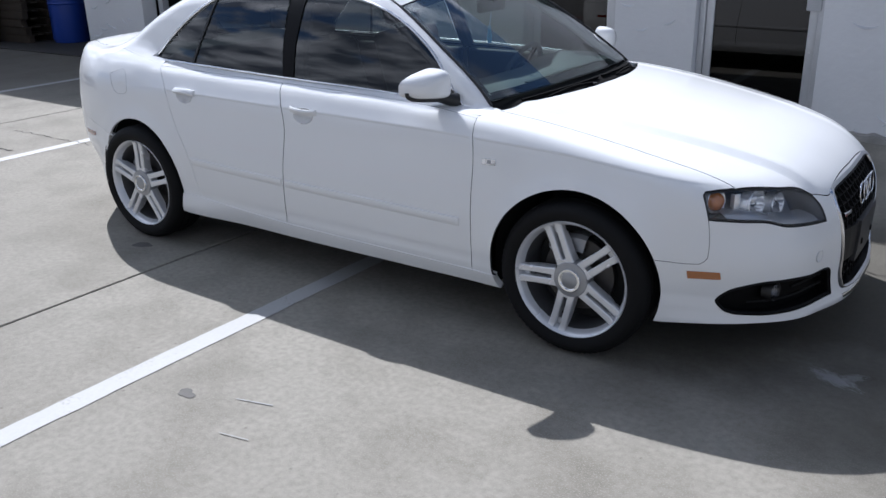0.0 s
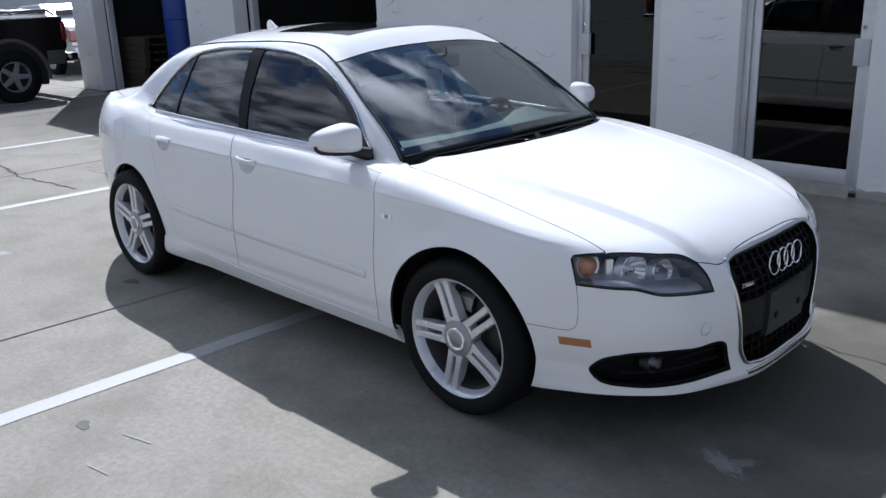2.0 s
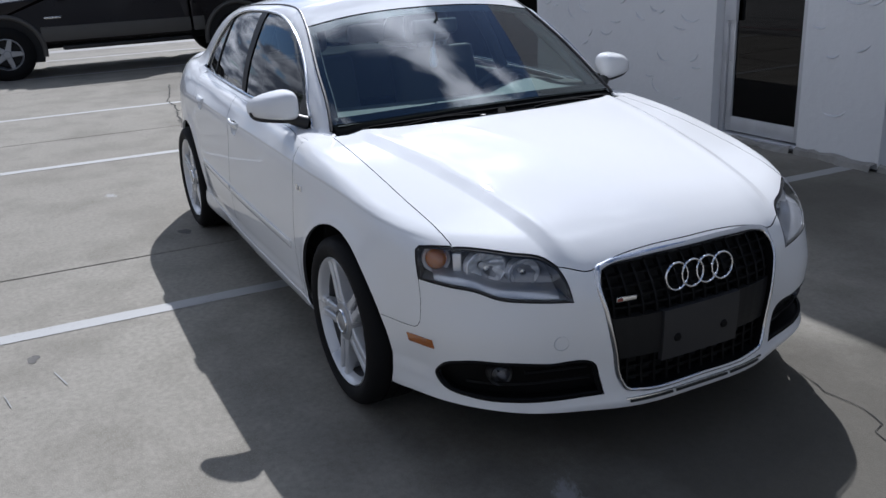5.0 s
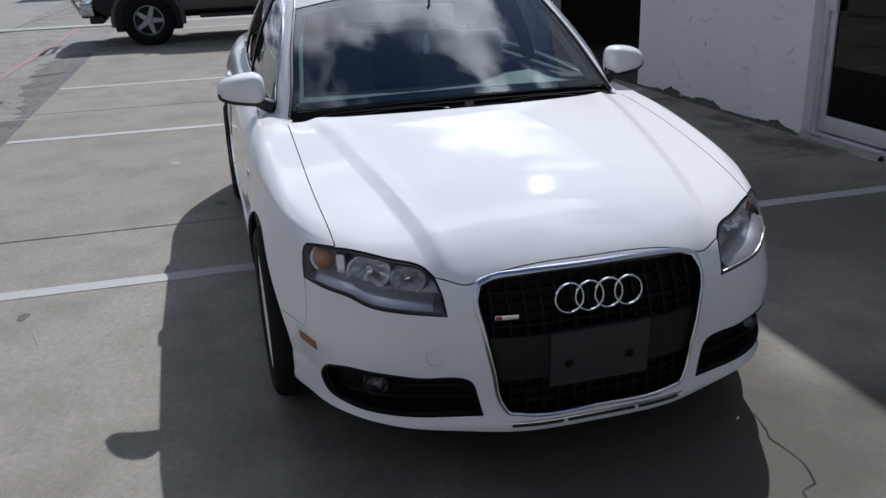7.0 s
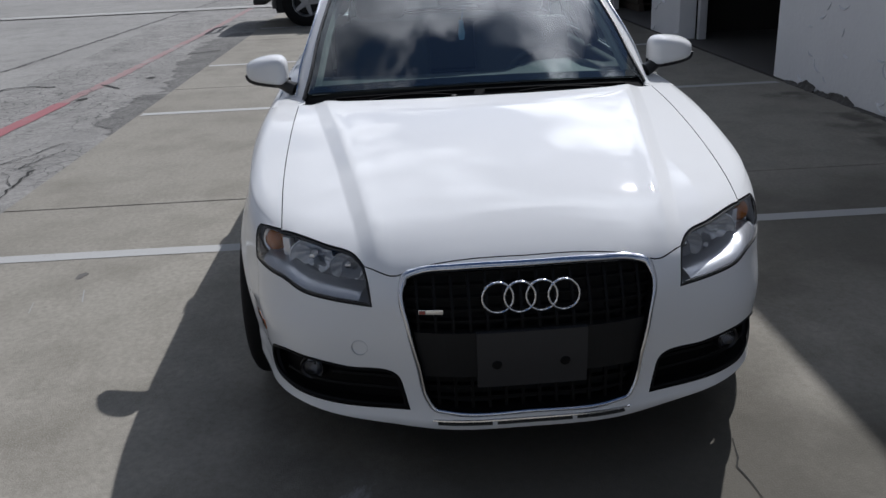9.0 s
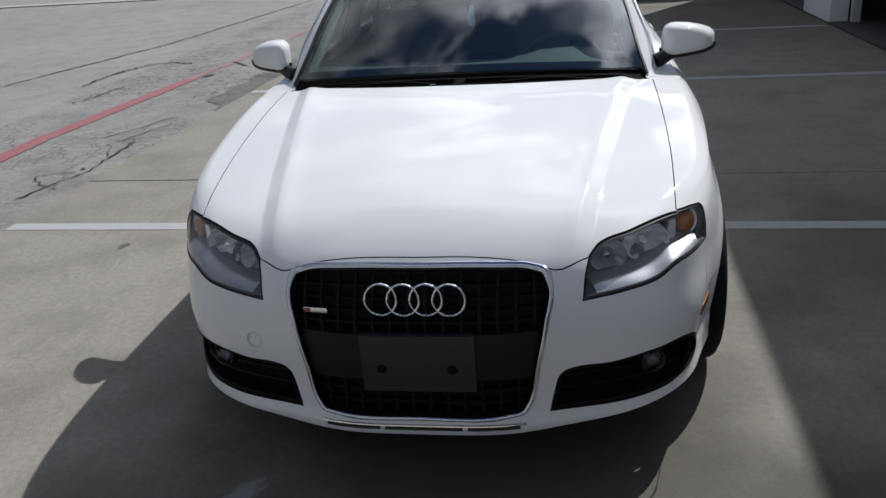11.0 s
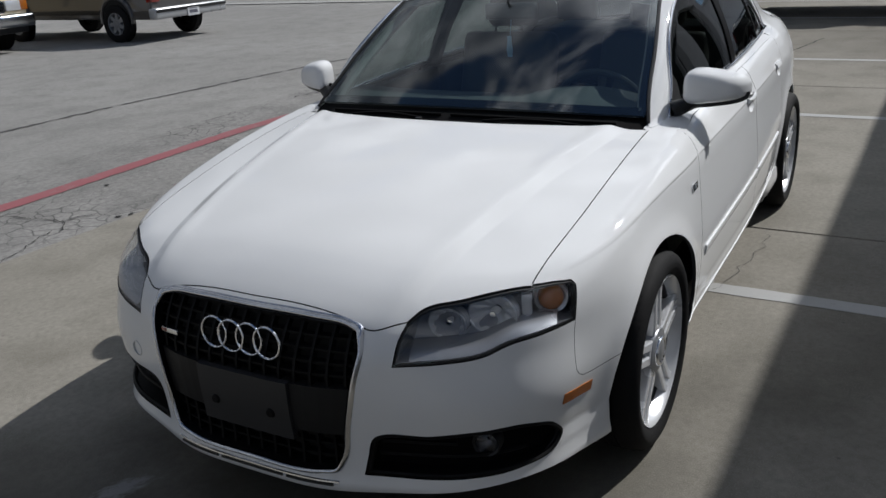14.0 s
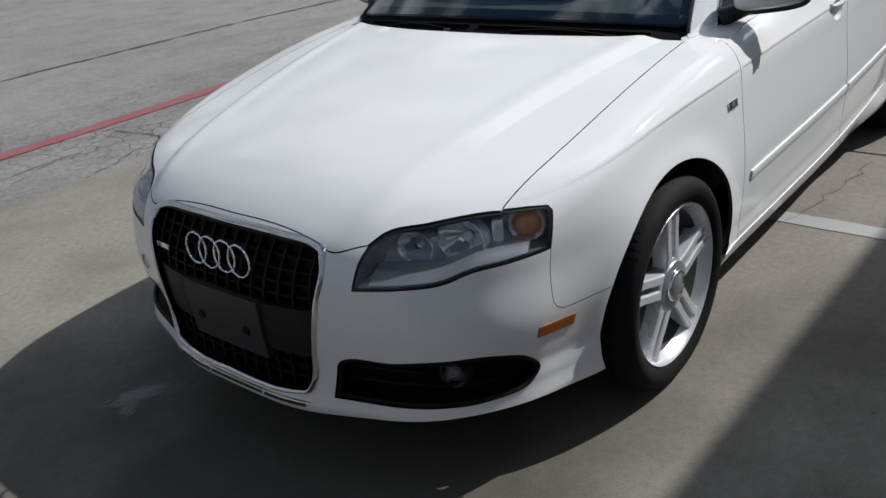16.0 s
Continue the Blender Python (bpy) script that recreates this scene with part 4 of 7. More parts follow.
# rear body
back_end = TOP.cast(cabin, np.array([(-1.70, -0.60)]))[0]
deck_line = line_on(SHOULDER, joined, SHOULDER.flat([door_rear[-1], (-1.40, -0.70, 0.955), back_end]))
boot_seam = line_on(TOP, lower, [(-1.70, -0.60), (-1.95, -0.56), (-2.10, -0.50)])
tail_corner = SIDE.cast(lower, np.array([(-2.0, 0.66)]))[0]
tail_edge = line_on(TAIL_RING, lower, TAIL_RING.flat([boot_seam[-1], (-2.08, -0.62, 0.85), tail_corner]))
bumper_rear = line_on(SIDE, lower, [(-2.0, 0.66), (-1.90, 0.60), (-1.557, 0.535)], smooth=False)
quarter_line = chain(door_rear, deck_line, boot_seam, tail_edge, bumper_rear, arch(REAR, 140, -3), lower_line(-0.946, -0.845, 0.2945, 0.2897))
panel("rear_wing", joined, SHOULDER, quarter_line, WHITE_PAINT, car, both=True, gap=0.0003, shaded_folds=False)
boot_end = line_on(TOP, lower, [(-2.10, -0.50), (-2.19, -0.3), (-2.235, 0)])
boot_front = line_on(TOP, lower, [(-1.70, -0.60), (-1.77, -0.3), (-1.79, 0)])
panel("boot_lid", lower, TOP, chain(boot_front, flip(boot_front)[::-1], flip(boot_seam), flip(boot_end), boot_end[::-1], boot_seam[::-1]), WHITE_PAINT, car)
tail_low = line_on(TAIL_RING, lower, TAIL_RING.flat([tail_corner, (-2.2, -0.5, 0.66), (-2.3, 0, 0.66)]))
tail_panel = chain(boot_end, flip(boot_end)[::-1], flip(tail_edge), flip(tail_low), tail_low[::-1], tail_edge[::-1])
lamp_hole = line_on(TAIL_RING, lower, TAIL_RING.flat([(-1.35 - 0.9 * math.cos(radians(a)), -0.9 * math.sin(radians(a)), z) for a, z in ((34, 0.89), (39, 0.80), (42.5, 0.70), (27, 0.70), (27, 0.88))]), smooth=False)
panel("tail_panel", lower, TAIL_RING, tail_panel, WHITE_PAINT, car, holes=(lamp_hole, flip(lamp_hole)))
panel("tail_lamp", lower, TAIL_RING, chain(lamp_hole), RED_LENS, car, both=True)
rear_low = TAIL_RING.cast(lower, np.stack([np.linspace(-69.5, 69.5, 60) * math.pi / 180 * 0.9, 0.215 + 0.045 * np.abs(np.linspace(-1, 1, 60)) ** 4], 1))
rear_bumper_line = chain(tail_low, flip(tail_low)[::-1], flip(bumper_rear), flip(arch(REAR, 140, 188)), rear_low[::-1], arch(REAR, 188, 140), bumper_rear[::-1])
rear_bumper = panel("rear_bumper", lower, TAIL_RING, rear_bumper_line, WHITE_PAINT, car, rim=0.03, gap=0.0012, shaded_folds=False)

# front bumper with its openings
grille_out = [(0, 0.662), (0.20, 0.661), (0.31, 0.654), (0.350, 0.641), (0.361, 0.608), (0.348, 0.50), (0.325, 0.38), (0.303, 0.275), (0.285, 0.247), (0.24, 0.236), (0, 0.234)]


def both_halves(half):
    half = np.asarray(half, float)
    return np.vstack([half, (half * (-1, 1))[::-1][1:-1]])


grille_loop = FRONT.cast(lower, through_knots(both_halves(grille_out), 0.012, True))
fog_out = [(-0.349, 0.241), (-0.362, 0.300), (-0.374, 0.344), (-0.523, 0.368), (-0.640, 0.379), (-0.726, 0.372), (-0.756, 0.351), (-0.768, 0.316), (-0.768, 0.278), (-0.754, 0.252), (-0.710, 0.244), (-0.620, 0.241), (-0.480, 0.238)]
fog_loop = FRONT.cast(lower, through_knots(fog_out, 0.012, True))
lip_a = np.linspace(-63.5, 63.5, 90)
front_low = NOSE_RING.cast(lower, np.stack([np.radians(lip_a) * 0.9, 0.186 + 0.028 * np.exp(-(((np.abs(lip_a) - 43) / 15) ** 2))], 1))
bumper_line = chain(arch(AXLE, -20, 22), bumper_seam[::-1], lamp_under, lamp_inner, hood_nose, flip(hood_nose)[::-1], flip(lamp_inner)[::-1], flip(lamp_under)[::-1],
                    flip(bumper_seam), flip(arch(AXLE, -20, 22))[::-1], front_low[::-1])
bumper = panel("front_bumper", lower, NOSE_RING, bumper_line, WHITE_PAINT, car, holes=(grille_loop, fog_loop, flip(fog_loop)), h=0.02, rim=0.02, gap=0.0007)

# greenhouse
screen_side = line_on(FRONT, cabin, [(-0.696, 0.905), (-0.667, 0.99), (-0.636, 1.11), (-0.576, 1.275)])
screen_top = line_on(FRONT, cabin, [(-0.576, 1.275), (-0.40, 1.305), (-0.2, 1.322), (0, 1.327)])
screen_base = line_on(FRONT, cabin, [(-0.680, 0.922), (-0.4, 0.943), (-0.2, 0.952), (0, 0.955)])
roof_seam = line_on(TOP, cabin, [tuple(screen_top[0][:2]), (0.1, -0.545), (-0.5, -0.545), (-1.0, -0.53), (-1.16, -0.52)])
back_top = line_on(TOP, cabin, [(-1.16, -0.52), (-1.13, -0.3), (-1.12, 0)])
back_side = line_on(TOP, cabin, [(-1.16, -0.52), (-1.45, -0.56), (-1.70, -0.60)])
cab_sill = line_on(SIDE, cabin, [(-1.16, 0.948), (-0.255, 0.934), (0.15, 0.926), (0.6, 0.908), (0.86, 0.885)])
dlo_top = through_knots(np.array([(-1.275, 0.965), (-1.16, 1.072), (-1.02, 1.186), (-0.88, 1.268), (-0.72, 1.303), (-0.45, 1.320), (-0.2, 1.322), (0.03, 1.308), (0.237, 1.264), (0.420, 1.176), (0.560, 1.076), (0.655, 0.975), (0.725, 0.897)]), 0.02)
dlo = [tuple(q) for q in dlo_top] + [(0.60, 0.917), (0.15, 0.936), (-0.255, 0.946), (-0.8, 0.958)]


def under_roof(x0, x1, d=0.006):
    """The window's upper edge between two stations, set in by d."""
    q = dlo_top[(dlo_top[:, 0] > min(x0, x1)) & (dlo_top[:, 0] < max(x0, x1))] - (0, d)
    return [tuple(v) for v in (q if x1 > x0 else q[::-1])]


dlo_loop = SIDE.cast(cabin, resampled(np.array(dlo), 0.02))
frame_line = chain(screen_side, roof_seam, back_side, deck_line[::-1], cab_sill)
panel("side_frame", joined, SHOULDER, frame_line, WHITE_PAINT, car, holes=(dlo_loop,), both=True, gap=0.0003, shaded_folds=False)
sun_hole = TOP.cast(cabin, resampled(np.array([(0.13, -0.36), (0.15, 0), (0.13, 0.36), (-0.42, 0.38), (-0.44, 0), (-0.42, -0.38)]), 0.02))
roof_line = chain(screen_top, flip(screen_top)[::-1], flip(roof_seam), flip(back_top), back_top[::-1], roof_seam[::-1])
roof = panel("roof", cabin, TOP, roof_line, WHITE_PAINT, car, holes=(sun_hole,), h=0.03)
panel("sunroof", cabin, TOP, sun_hole, ROOF_GLASS, roof, h=0.03, lift=-0.001, label="dark glass sunroof panel")
screen_loop = chain(screen_base, flip(screen_base)[::-1], flip(screen_side)[2:], flip(screen_top), screen_top[::-1], screen_side[2:][::-1])
screen = panel("windscreen", cabin, FRONT, screen_loop, SCREEN_GLASS, car, rim=0.004, gap=0.004, h=0.03)
frit_hole = FRONT.cast(cabin, inset(FRONT.flat(screen_loop), 0.028))
panel("screen_border", cabin, FRONT, screen_loop, BLACK_GLOSS, screen, holes=(frit_hole,), lift=-0.003, rim=0.0, gap=0.001)
back_loop = chain(back_top, flip(back_top)[::-1], flip(back_side), line_on(TOP, cabin, [(-1.70, 0.60), (-1.80, 0.3), (-1.82, 0), (-1.80, -0.3), (-1.70, -0.60)]), back_side[::-1])
panel("rear_window", cabin, TOP, back_loop, REAR_GLASS, car, rim=0.004, h=0.04)
front_pane = under_roof(0.712, -0.235) + [(-0.232, 1.10), (-0.215, 0.948), (0.15, 0.941), (0.6, 0.920), (0.712, 0.904)]
rear_pane = under_roof(-0.335, -0.848) + [(-0.883, 1.14), (-0.943, 0.964), (-0.8, 0.961), (-0.285, 0.950), (-0.315, 1.10)]
quarter_pane = under_roof(-0.856, -1.25) + [(-1.262, 0.970), (-0.950, 0.966), (-0.890, 1.13)]
for k, (poly, owner) in enumerate(((front_pane, front_doors), (rear_pane, rear_doors), (quarter_pane, rear_doors))):
    a, b = panel("window_pane", cabin, SIDE, SIDE.cast(cabin, resampled(np.array(poly), 0.02)), SIDE_GLASS, owner[0], rim=0.004, gap=0.0, lift=-0.004, h=0.03, both=True)
    b.parent = owner[1]
post = [(-0.230, 1.320), (-0.325, 1.320), (-0.308, 1.10), (-0.280, 0.946), (-0.212, 0.946), (-0.228, 1.10)]
panel("pillar_trim", cabin, SIDE, SIDE.cast(cabin, resampled(np.array(post), 0.02)), PILLAR_BLACK, car, rim=0.006, gap=0.0, lift=0.001, both=True, label="glossy black door pillar trim")
slim = [(-0.846, 1.281), (-0.862, 1.276), (-0.895, 1.13), (-0.954, 0.962), (-0.938, 0.962), (-0.879, 1.14)]
panel("window_divider", cabin, SIDE, SIDE.cast(cabin, resampled(np.array(slim), 0.02)), BLACK_PLASTIC, car, rim=0.006, gap=0.0, lift=0.002, both=True)
sail = [(0.727, 0.893), (0.600, 1.034), (0.578, 1.0), (0.578, 0.914)]
panel("mirror_sail", cabin, SIDE, SIDE.cast(cabin, resampled(np.array(sail), 0.01)), BLACK_PLASTIC, car, rim=0.006, gap=0.0, lift=0.006, both=True, h=0.015)

for s in (1, -1):
    ring = dlo_loop * (1, s, 1)
    nr = normals_at(cabin, ring)
    part("window_trim", tube(ring + nr * 0.003, 0.0062, 8, True), SATIN, car, "bright metal window surround")
    a, b = evenly(chain(sill_front, sill_rear), 60), evenly(line_on(SIDE, cabin, [(0.842, 0.897), (0.60, 0.912), (0.15, 0.931), (-0.255, 0.940), (-0.8, 0.952), (-1.2, 0.962)]), 60)
    a, b = (evenly(q[q[:, 0] < 0.846], 60) for q in (a + (0, -0.005, -0.001), b))
    ribbon("belt_moulding", a * (1, s, 1), b * (1, s, 1), WHITE_PAINT, car)
hood_lip, glass_foot = evenly(chain(hood_back, flip(hood_back)[::-1]), 60), evenly(chain(screen_base, flip(screen_base)[::-1]), 60)
hood_lip[:, 2] -= 0.012
cowl = ribbon("cowl", hood_lip + (0.02, 0, -0.022), glass_foot + (-0.03, 0, 0.0), COWL_BLACK, car, "black plastic cowl below the windscreen")

corner = TOP.cast(lower, resampled(np.array([(0.890, -0.708), (0.852, -0.796), (0.775, -0.806), (0.765, -0.69), (0.87, -0.69)]), 0.02))
panel("scuttle_corner", lower, TOP, corner, WHITE_PAINT, car, both=True, lift=-0.0015, gap=0.0, shaded_folds=False)


def tyre_mesh(R=0.316, rim=0.240, w=0.116):
    prof = [(rim, -w * 0.86), (rim + 0.012, -w * 0.95), (rim + 0.035, -w), (R - 0.032, -w * 0.985), (R - 0.014, -w * 0.90), (R - 0.004, -w * 0.78), (R, -w * 0.60)]
    for g in (-0.36, 0.0, 0.36):
        prof += [(R, w * (g - 0.035)), (R - 0.007, w * (g - 0.028)), (R - 0.007, w * (g + 0.028)), (R, w * (g + 0.035))]
    prof += [(r, -h) for r, h in prof[6::-1]]
    return prof


def make_wheel(name, m):
    """Alloy wheel with five double spokes; its outer face looks along local +z."""
    bm = bmesh.new()
    add_lathe(bm, [(0.243, 0.098), (0.238, 0.104), (0.232, 0.100), (0.226, 0.088), (0.216, 0.066)], 72)
    bmesh.ops.recalc_face_normals(bm, faces=bm.faces)
    for f in bm.faces:
        f.normal_flip() if f.normal.dot(Vector((f.calc_center_median().x, f.calc_center_median().y, 0))) > 0 and f.calc_center_median().z < 0.09 else None
    wheel = part(name, bm, ALLOY, car, "silver five double-spoke alloy wheel")
    wheel.matrix_local = m
    # the barrel's dark grey paints the shade behind the spokes
    part("barrel", lathe([(0.216, 0.066), (0.211, 0.03), (0.206, 0.0), (0.206, -0.10)], 72), BARREL, wheel, "wheel barrel coloured dark for the shade behind the spokes")
    bm = bmesh.new()
    rings = add_lathe(bm, tyre_mesh(), 168)
    n = len(rings)
    for j in (4, 5, 6, n - 7, n - 6, n - 5):
        for i in range(0, 168, 2):
            v = rings[j][i]
            v.co.x, v.co.y = v.co.x * 0.984, v.co.y * 0.984
    bmesh.ops.recalc_face_normals(bm, faces=bm.faces)
    part("tyre", bm, RUBBER, wheel, "black low-profile road tyre")
    for k in range(5):
        bm = bmesh.new()
        for s in (-1, 1):
            rows = []
            for r, z, half, off in ((0.058, 0.088, 0.0165, 0.0225), (0.10, 0.090, 0.0145, 0.0225), (0.16, 0.089, 0.0135, 0.0225), (0.214, 0.090, 0.0145, 0.0235), (0.236, 0.096, 0.0165, 0.0265)):
                c = s * off
                deep = 0.045 if r < 0.2 else 0.02
                rows.append([bm.verts.new(p) for p in ((r, c - half, z - deep), (r, c - half, z - 0.004), (r, c - half + 0.004, z), (r, c + half - 0.004, z), (r, c + half, z - 0.004), (r, c + half, z - deep))])
            for a, b in zip(rows, rows[1:]):
                for i in range(5):
                    bm.faces.new((a[i], b[i], b[i + 1], a[i + 1]))
            bm.faces.new(rows[0])
            bm.faces.new(rows[-1][::-1])
        vs = add_box(bm, 0.056, 0.085, -0.024, 0.024, 0.045, 0.089, 0.004)
        vs = add_box(bm, 0.19, 0.225, -0.022, 0.022, 0.03, 0.066, 0.004)
        bmesh.ops.recalc_face_normals(bm, faces=bm.faces)
        move(bm, bm.verts, Matrix.Rotation(2 * math.pi * k / 5 + radians(96), 4, "Z"))
        part("spoke", bm, ALLOY, wheel, smooth=False)
    part("hub", lathe([(0, 0.096), (0.046, 0.096), (0.070, 0.0925), (0.076, 0.084), (0.076, 0.04)], 48), ALLOY_GREY, wheel, "grey round hub cover")
    part("hub_cap", lathe([(0, 0.101), (0.036, 0.101), (0.039, 0.104), (0.045, 0.104), (0.048, 0.100), (0.048, 0.094)], 40), CHROME, wheel, "chrome-ringed hub cap")
    part("cap_face", lathe([(0, 0.1035), (0.031, 0.103), (0.035, 0.1005)], 32), ALLOY_GREY, wheel)
    part("brake_disc", lathe([(0.075, 0.012), (0.148, 0.012), (0.150, 0.010), (0.150, -0.010), (0.075, -0.010)], 64), DISC, wheel, "bare steel brake disc")
    part("brake_hat", lathe([(0, 0.040), (0.072, 0.040), (0.078, 0.03), (0.078, -0.02)], 40), DISC, wheel)
    bm = bmesh.new()
    add_lathe(bm, [(0.100, 0.036), (0.155, 0.036), (0.168, 0.02), (0.168, -0.03), (0.100, -0.03)], 10, None, True, 66, 60)
    bmesh.ops.recalc_face_normals(bm, faces=bm.faces)
    part("brake_caliper", bm, ALLOY_GREY, wheel, smooth=False)
    part("wheel_back", lathe([(0, -0.03), (0.198, -0.03), (0.205, -0.05)], 48), UNDER, wheel)
    return wheel


SPIN = {(AXLE, -1): 16, (AXLE, 1): 31, (REAR, -1): 65, (REAR, 1): 33}
for (ax, s), spin in SPIN.items():
    make_wheel("wheel", pose(ax, s * (0.787 if ax > 0 else 0.774), HUB + 0.004 - RIDE) @ pose(0, 0, 0, 90 if s < 0 else -90, 0, 0) @ pose(0, 0, 0, 0, 0, spin))
    bm = bmesh.new()
    add_lathe(bm, [(0.40, -0.30), (0.375, -0.27), (0.375, 0.0)], 40, None, False, 216, -18)
    if ax < 0:
        add_lathe(bm, [(0.375, 0.002), (0.375, 0.042)], 20, None, False, 140, 40)
    move(bm, bm.verts, Matrix.Translation((ax, s * (0.82 if ax > 0 else 0.78), HUB)) @ Matrix.Diagonal((1, s, 1, 1)) @ Matrix.Rotation(radians(90), 4, "X") @ Matrix.Diagonal((1, 1, -1, 1)))
    part("arch_liner", bm, UNDER, car)
for name, dims in (("underbody", (-1.95, 2.02, -0.50, 0.50, 0.175, 0.24)), ("engine_bay", (1.02, 1.98, -0.50, 0.50, 0.243, 0.56)), ("floor_pan", (-0.90, 0.90, -0.80, 0.80, 0.18, 0.235)),
                   ("splash_shield", (1.69, 1.83, -0.70, 0.70, 0.20, 0.50)),
                   ("boot_floor", (-1.95, -1.0, -0.46, 0.46, 0.243, 0.70))):
    part(name, box(*dims, 0.02), UNDER, car)


# ---- lamps ----
def headlamp(s):
    """Clear-glass headlamp with two reflector bowls and an amber indicator; s: -1 right, 1 left."""
    loop = chain(lamp_top, lamp_inner[::-1], lamp_under[::-1], lamp_outer[::-1])
    lens = panel("headlamp", lower, NOSE_RING, loop, CLEAR, car, rim=0.0, gap=0.005, lift=-0.002, h=0.02, label="clear headlamp unit with amber indicator") if s < 0 else None
    if s > 0:
        me = mirrored(headlamp.made.data, "headlamp")
        lens = part_mesh("headlamp", me, CLEAR, car, "clear headlamp unit with amber indicator")
    else:
        headlamp.made = lens
    flat = NOSE_RING.flat(loop)
    edge_in = NOSE_RING.cast(lower, inset(flat, 0.008))
    if s < 0:
        seal = panel("seal", lower, NOSE_RING, loop, BLACK_PLASTIC, lens, holes=(edge_in,), rim=0.01, gap=0.003, lift=-0.001, h=0.02)
        headlamp.seal = seal
    else:
        part_mesh("seal", mirrored(headlamp.seal.data, "seal"), BLACK_PLASTIC, lens)
    back = Vector((-0.90, 0.40, -0.02)).normalized()
    bm = bmesh.new()
    rings, ctr = [], edge_in.mean(0)
    for deep, shrink in ((0.004, 1.0), (0.02, 0.985), (0.07, 0.94), (0.12, 0.86)):
        rings.append([bm.verts.new(tuple((ctr + (p - ctr) * shrink) + np.array(back) * deep)) for p in edge_in])
    for a, b in zip(rings, rings[1:]):
        for i in range(len(a)):
            bm.faces.new((a[i], a[(i + 1) % len(a)], b[(i + 1) % len(a)], b[i]))
    bm.faces.new(rings[-1])
    move(bm, bm.verts, Matrix.Diagonal((1, -s, 1, 1)))
    bmesh.ops.recalc_face_normals(bm, faces=bm.faces)
    part("housing", bm, LAMP_DARK, lens, "smoked grey lamp housing")
    side = Matrix.Diagonal((1, -s, 1, 1))
    for k, (c, r) in enumerate((((1.902, -0.612, 0.636), 0.064), ((1.952, -0.507, 0.614), 0.051))):
        m = Matrix.Translation(c) @ Vector((0.985, -0.15, 0.06)).to_track_quat("Z", "Y").to_matrix().to_4x4() @ Matrix.Diagonal((1, 0.88, 1, 1))
        bm = bmesh.new()
        rr = add_lathe(bm, [(0.012, -0.042), (r * 0.45, -0.034), (r * 0.78, -0.016), (r * 0.97, 0.004), (r, 0.006), (r * 1.03, 0.002), (r * 1.03, -0.03)], 40)
        for ring, amp in zip(rr, (0, 0.05, 0.06, 0.03, 0, 0, 0)):
            for i, v in enumerate(ring):
                w = 1 + amp * (1 if (i // 2) % 2 else -1)
                v.co.x, v.co.y = v.co.x * w, v.co.y * w
        bmesh.ops.recalc_face_normals(bm, faces=bm.faces)
        move(bm, bm.verts, side @ m)
        part("reflector_bowl", bm, REFLECTOR, lens, "mirror-bright reflector bowl", smooth=False)
        bm = bmesh.new()
        add_lathe(bm, [(r * 0.965, 0.005), (r * 1.0, 0.008), (r * 1.04, 0.006), (r * 1.05, 0.0)], 48)
        bmesh.ops.recalc_face_normals(bm, faces=bm.faces)
        move(bm, bm.verts, side @ m)
        part("bowl_rim", bm, LAMP_SHELL, lens)
        bm = lathe([(0, 0.004), (0.008, 0.003), (0.0125, -0.004), (0.0125, -0.035)] if k == 0 else [(0, -0.006), (0.008, -0.007), (0.011, -0.012), (0.011, -0.035)], 16)
        move(bm, bm.verts, side @ m)
        part("bulb_shield", bm, CHROME, lens)
    m = Matrix.Translation((1.806, -0.734, 0.660)) @ Vector((0.88, -0.46, 0.12)).to_track_quat("Z", "Y").to_matrix().to_4x4()
    bm = lathe([(0, 0.013), (0.014, 0.011), (0.026, 0.004), (0.033, -0.006), (0.035, -0.02)], 28)
    move(bm, bm.verts, side @ m)
    part("indicator", bm, AMBER, lens, "amber indicator bulb cover")
    bm = lathe([(0.0355, -0.014), (0.043, -0.010), (0.047, -0.016), (0.047, -0.03)], 28)
    move(bm, bm.verts, side @ m)
    part("indicator_ring", bm, LAMP_SHELL, lens)
    bm = box(-0.012, 0.012, -0.014, 0.014, -0.040, 0.038, 0.006)
    move(bm, bm.verts, side @ pose(1.850, -0.683, 0.648, 0, 0, -35))
    part("divider", bm, LAMP_SHELL, lens, "silvered web beside the indicator")
    low = NOSE_RING.cast(lower, inset(NOSE_RING.flat(loop), 0.010))
    low = np.array([q for q in low if q[2] < 0.628 and -0.77 < q[1] < -0.46])
    low = low[np.argsort(low[:, 1])]
    bm = bmesh.new()
    rows = [[bm.verts.new(Vector(q) + Vector(d)) for d in ((-0.006, 0.002, 0.0), (-0.030, 0.011, 0.014), (-0.085, 0.03, 0.022))] for q in low]
    for a, b in zip(rows, rows[1:]):
        for i in range(2):
            bm.faces.new((a[i], a[i + 1], b[i + 1], b[i]))
    bmesh.ops.recalc_face_normals(bm, faces=bm.faces)
    move(bm, bm.verts, side)
    part("lower_bezel", bm, surface("lamp_sill_grey", (0.33, 0.335, 0.35), 0.24, 0.55, vary=0.06), lens, "glossy grey sill of the lamp")


for s in (-1, 1):
    headlamp(s)

# ---- grille ----
grille_flat = FRONT.flat(grille_loop)
inner_flat = inset(grille_flat, 0.015)
inner_loop = FRONT.cast(lower, inner_flat)


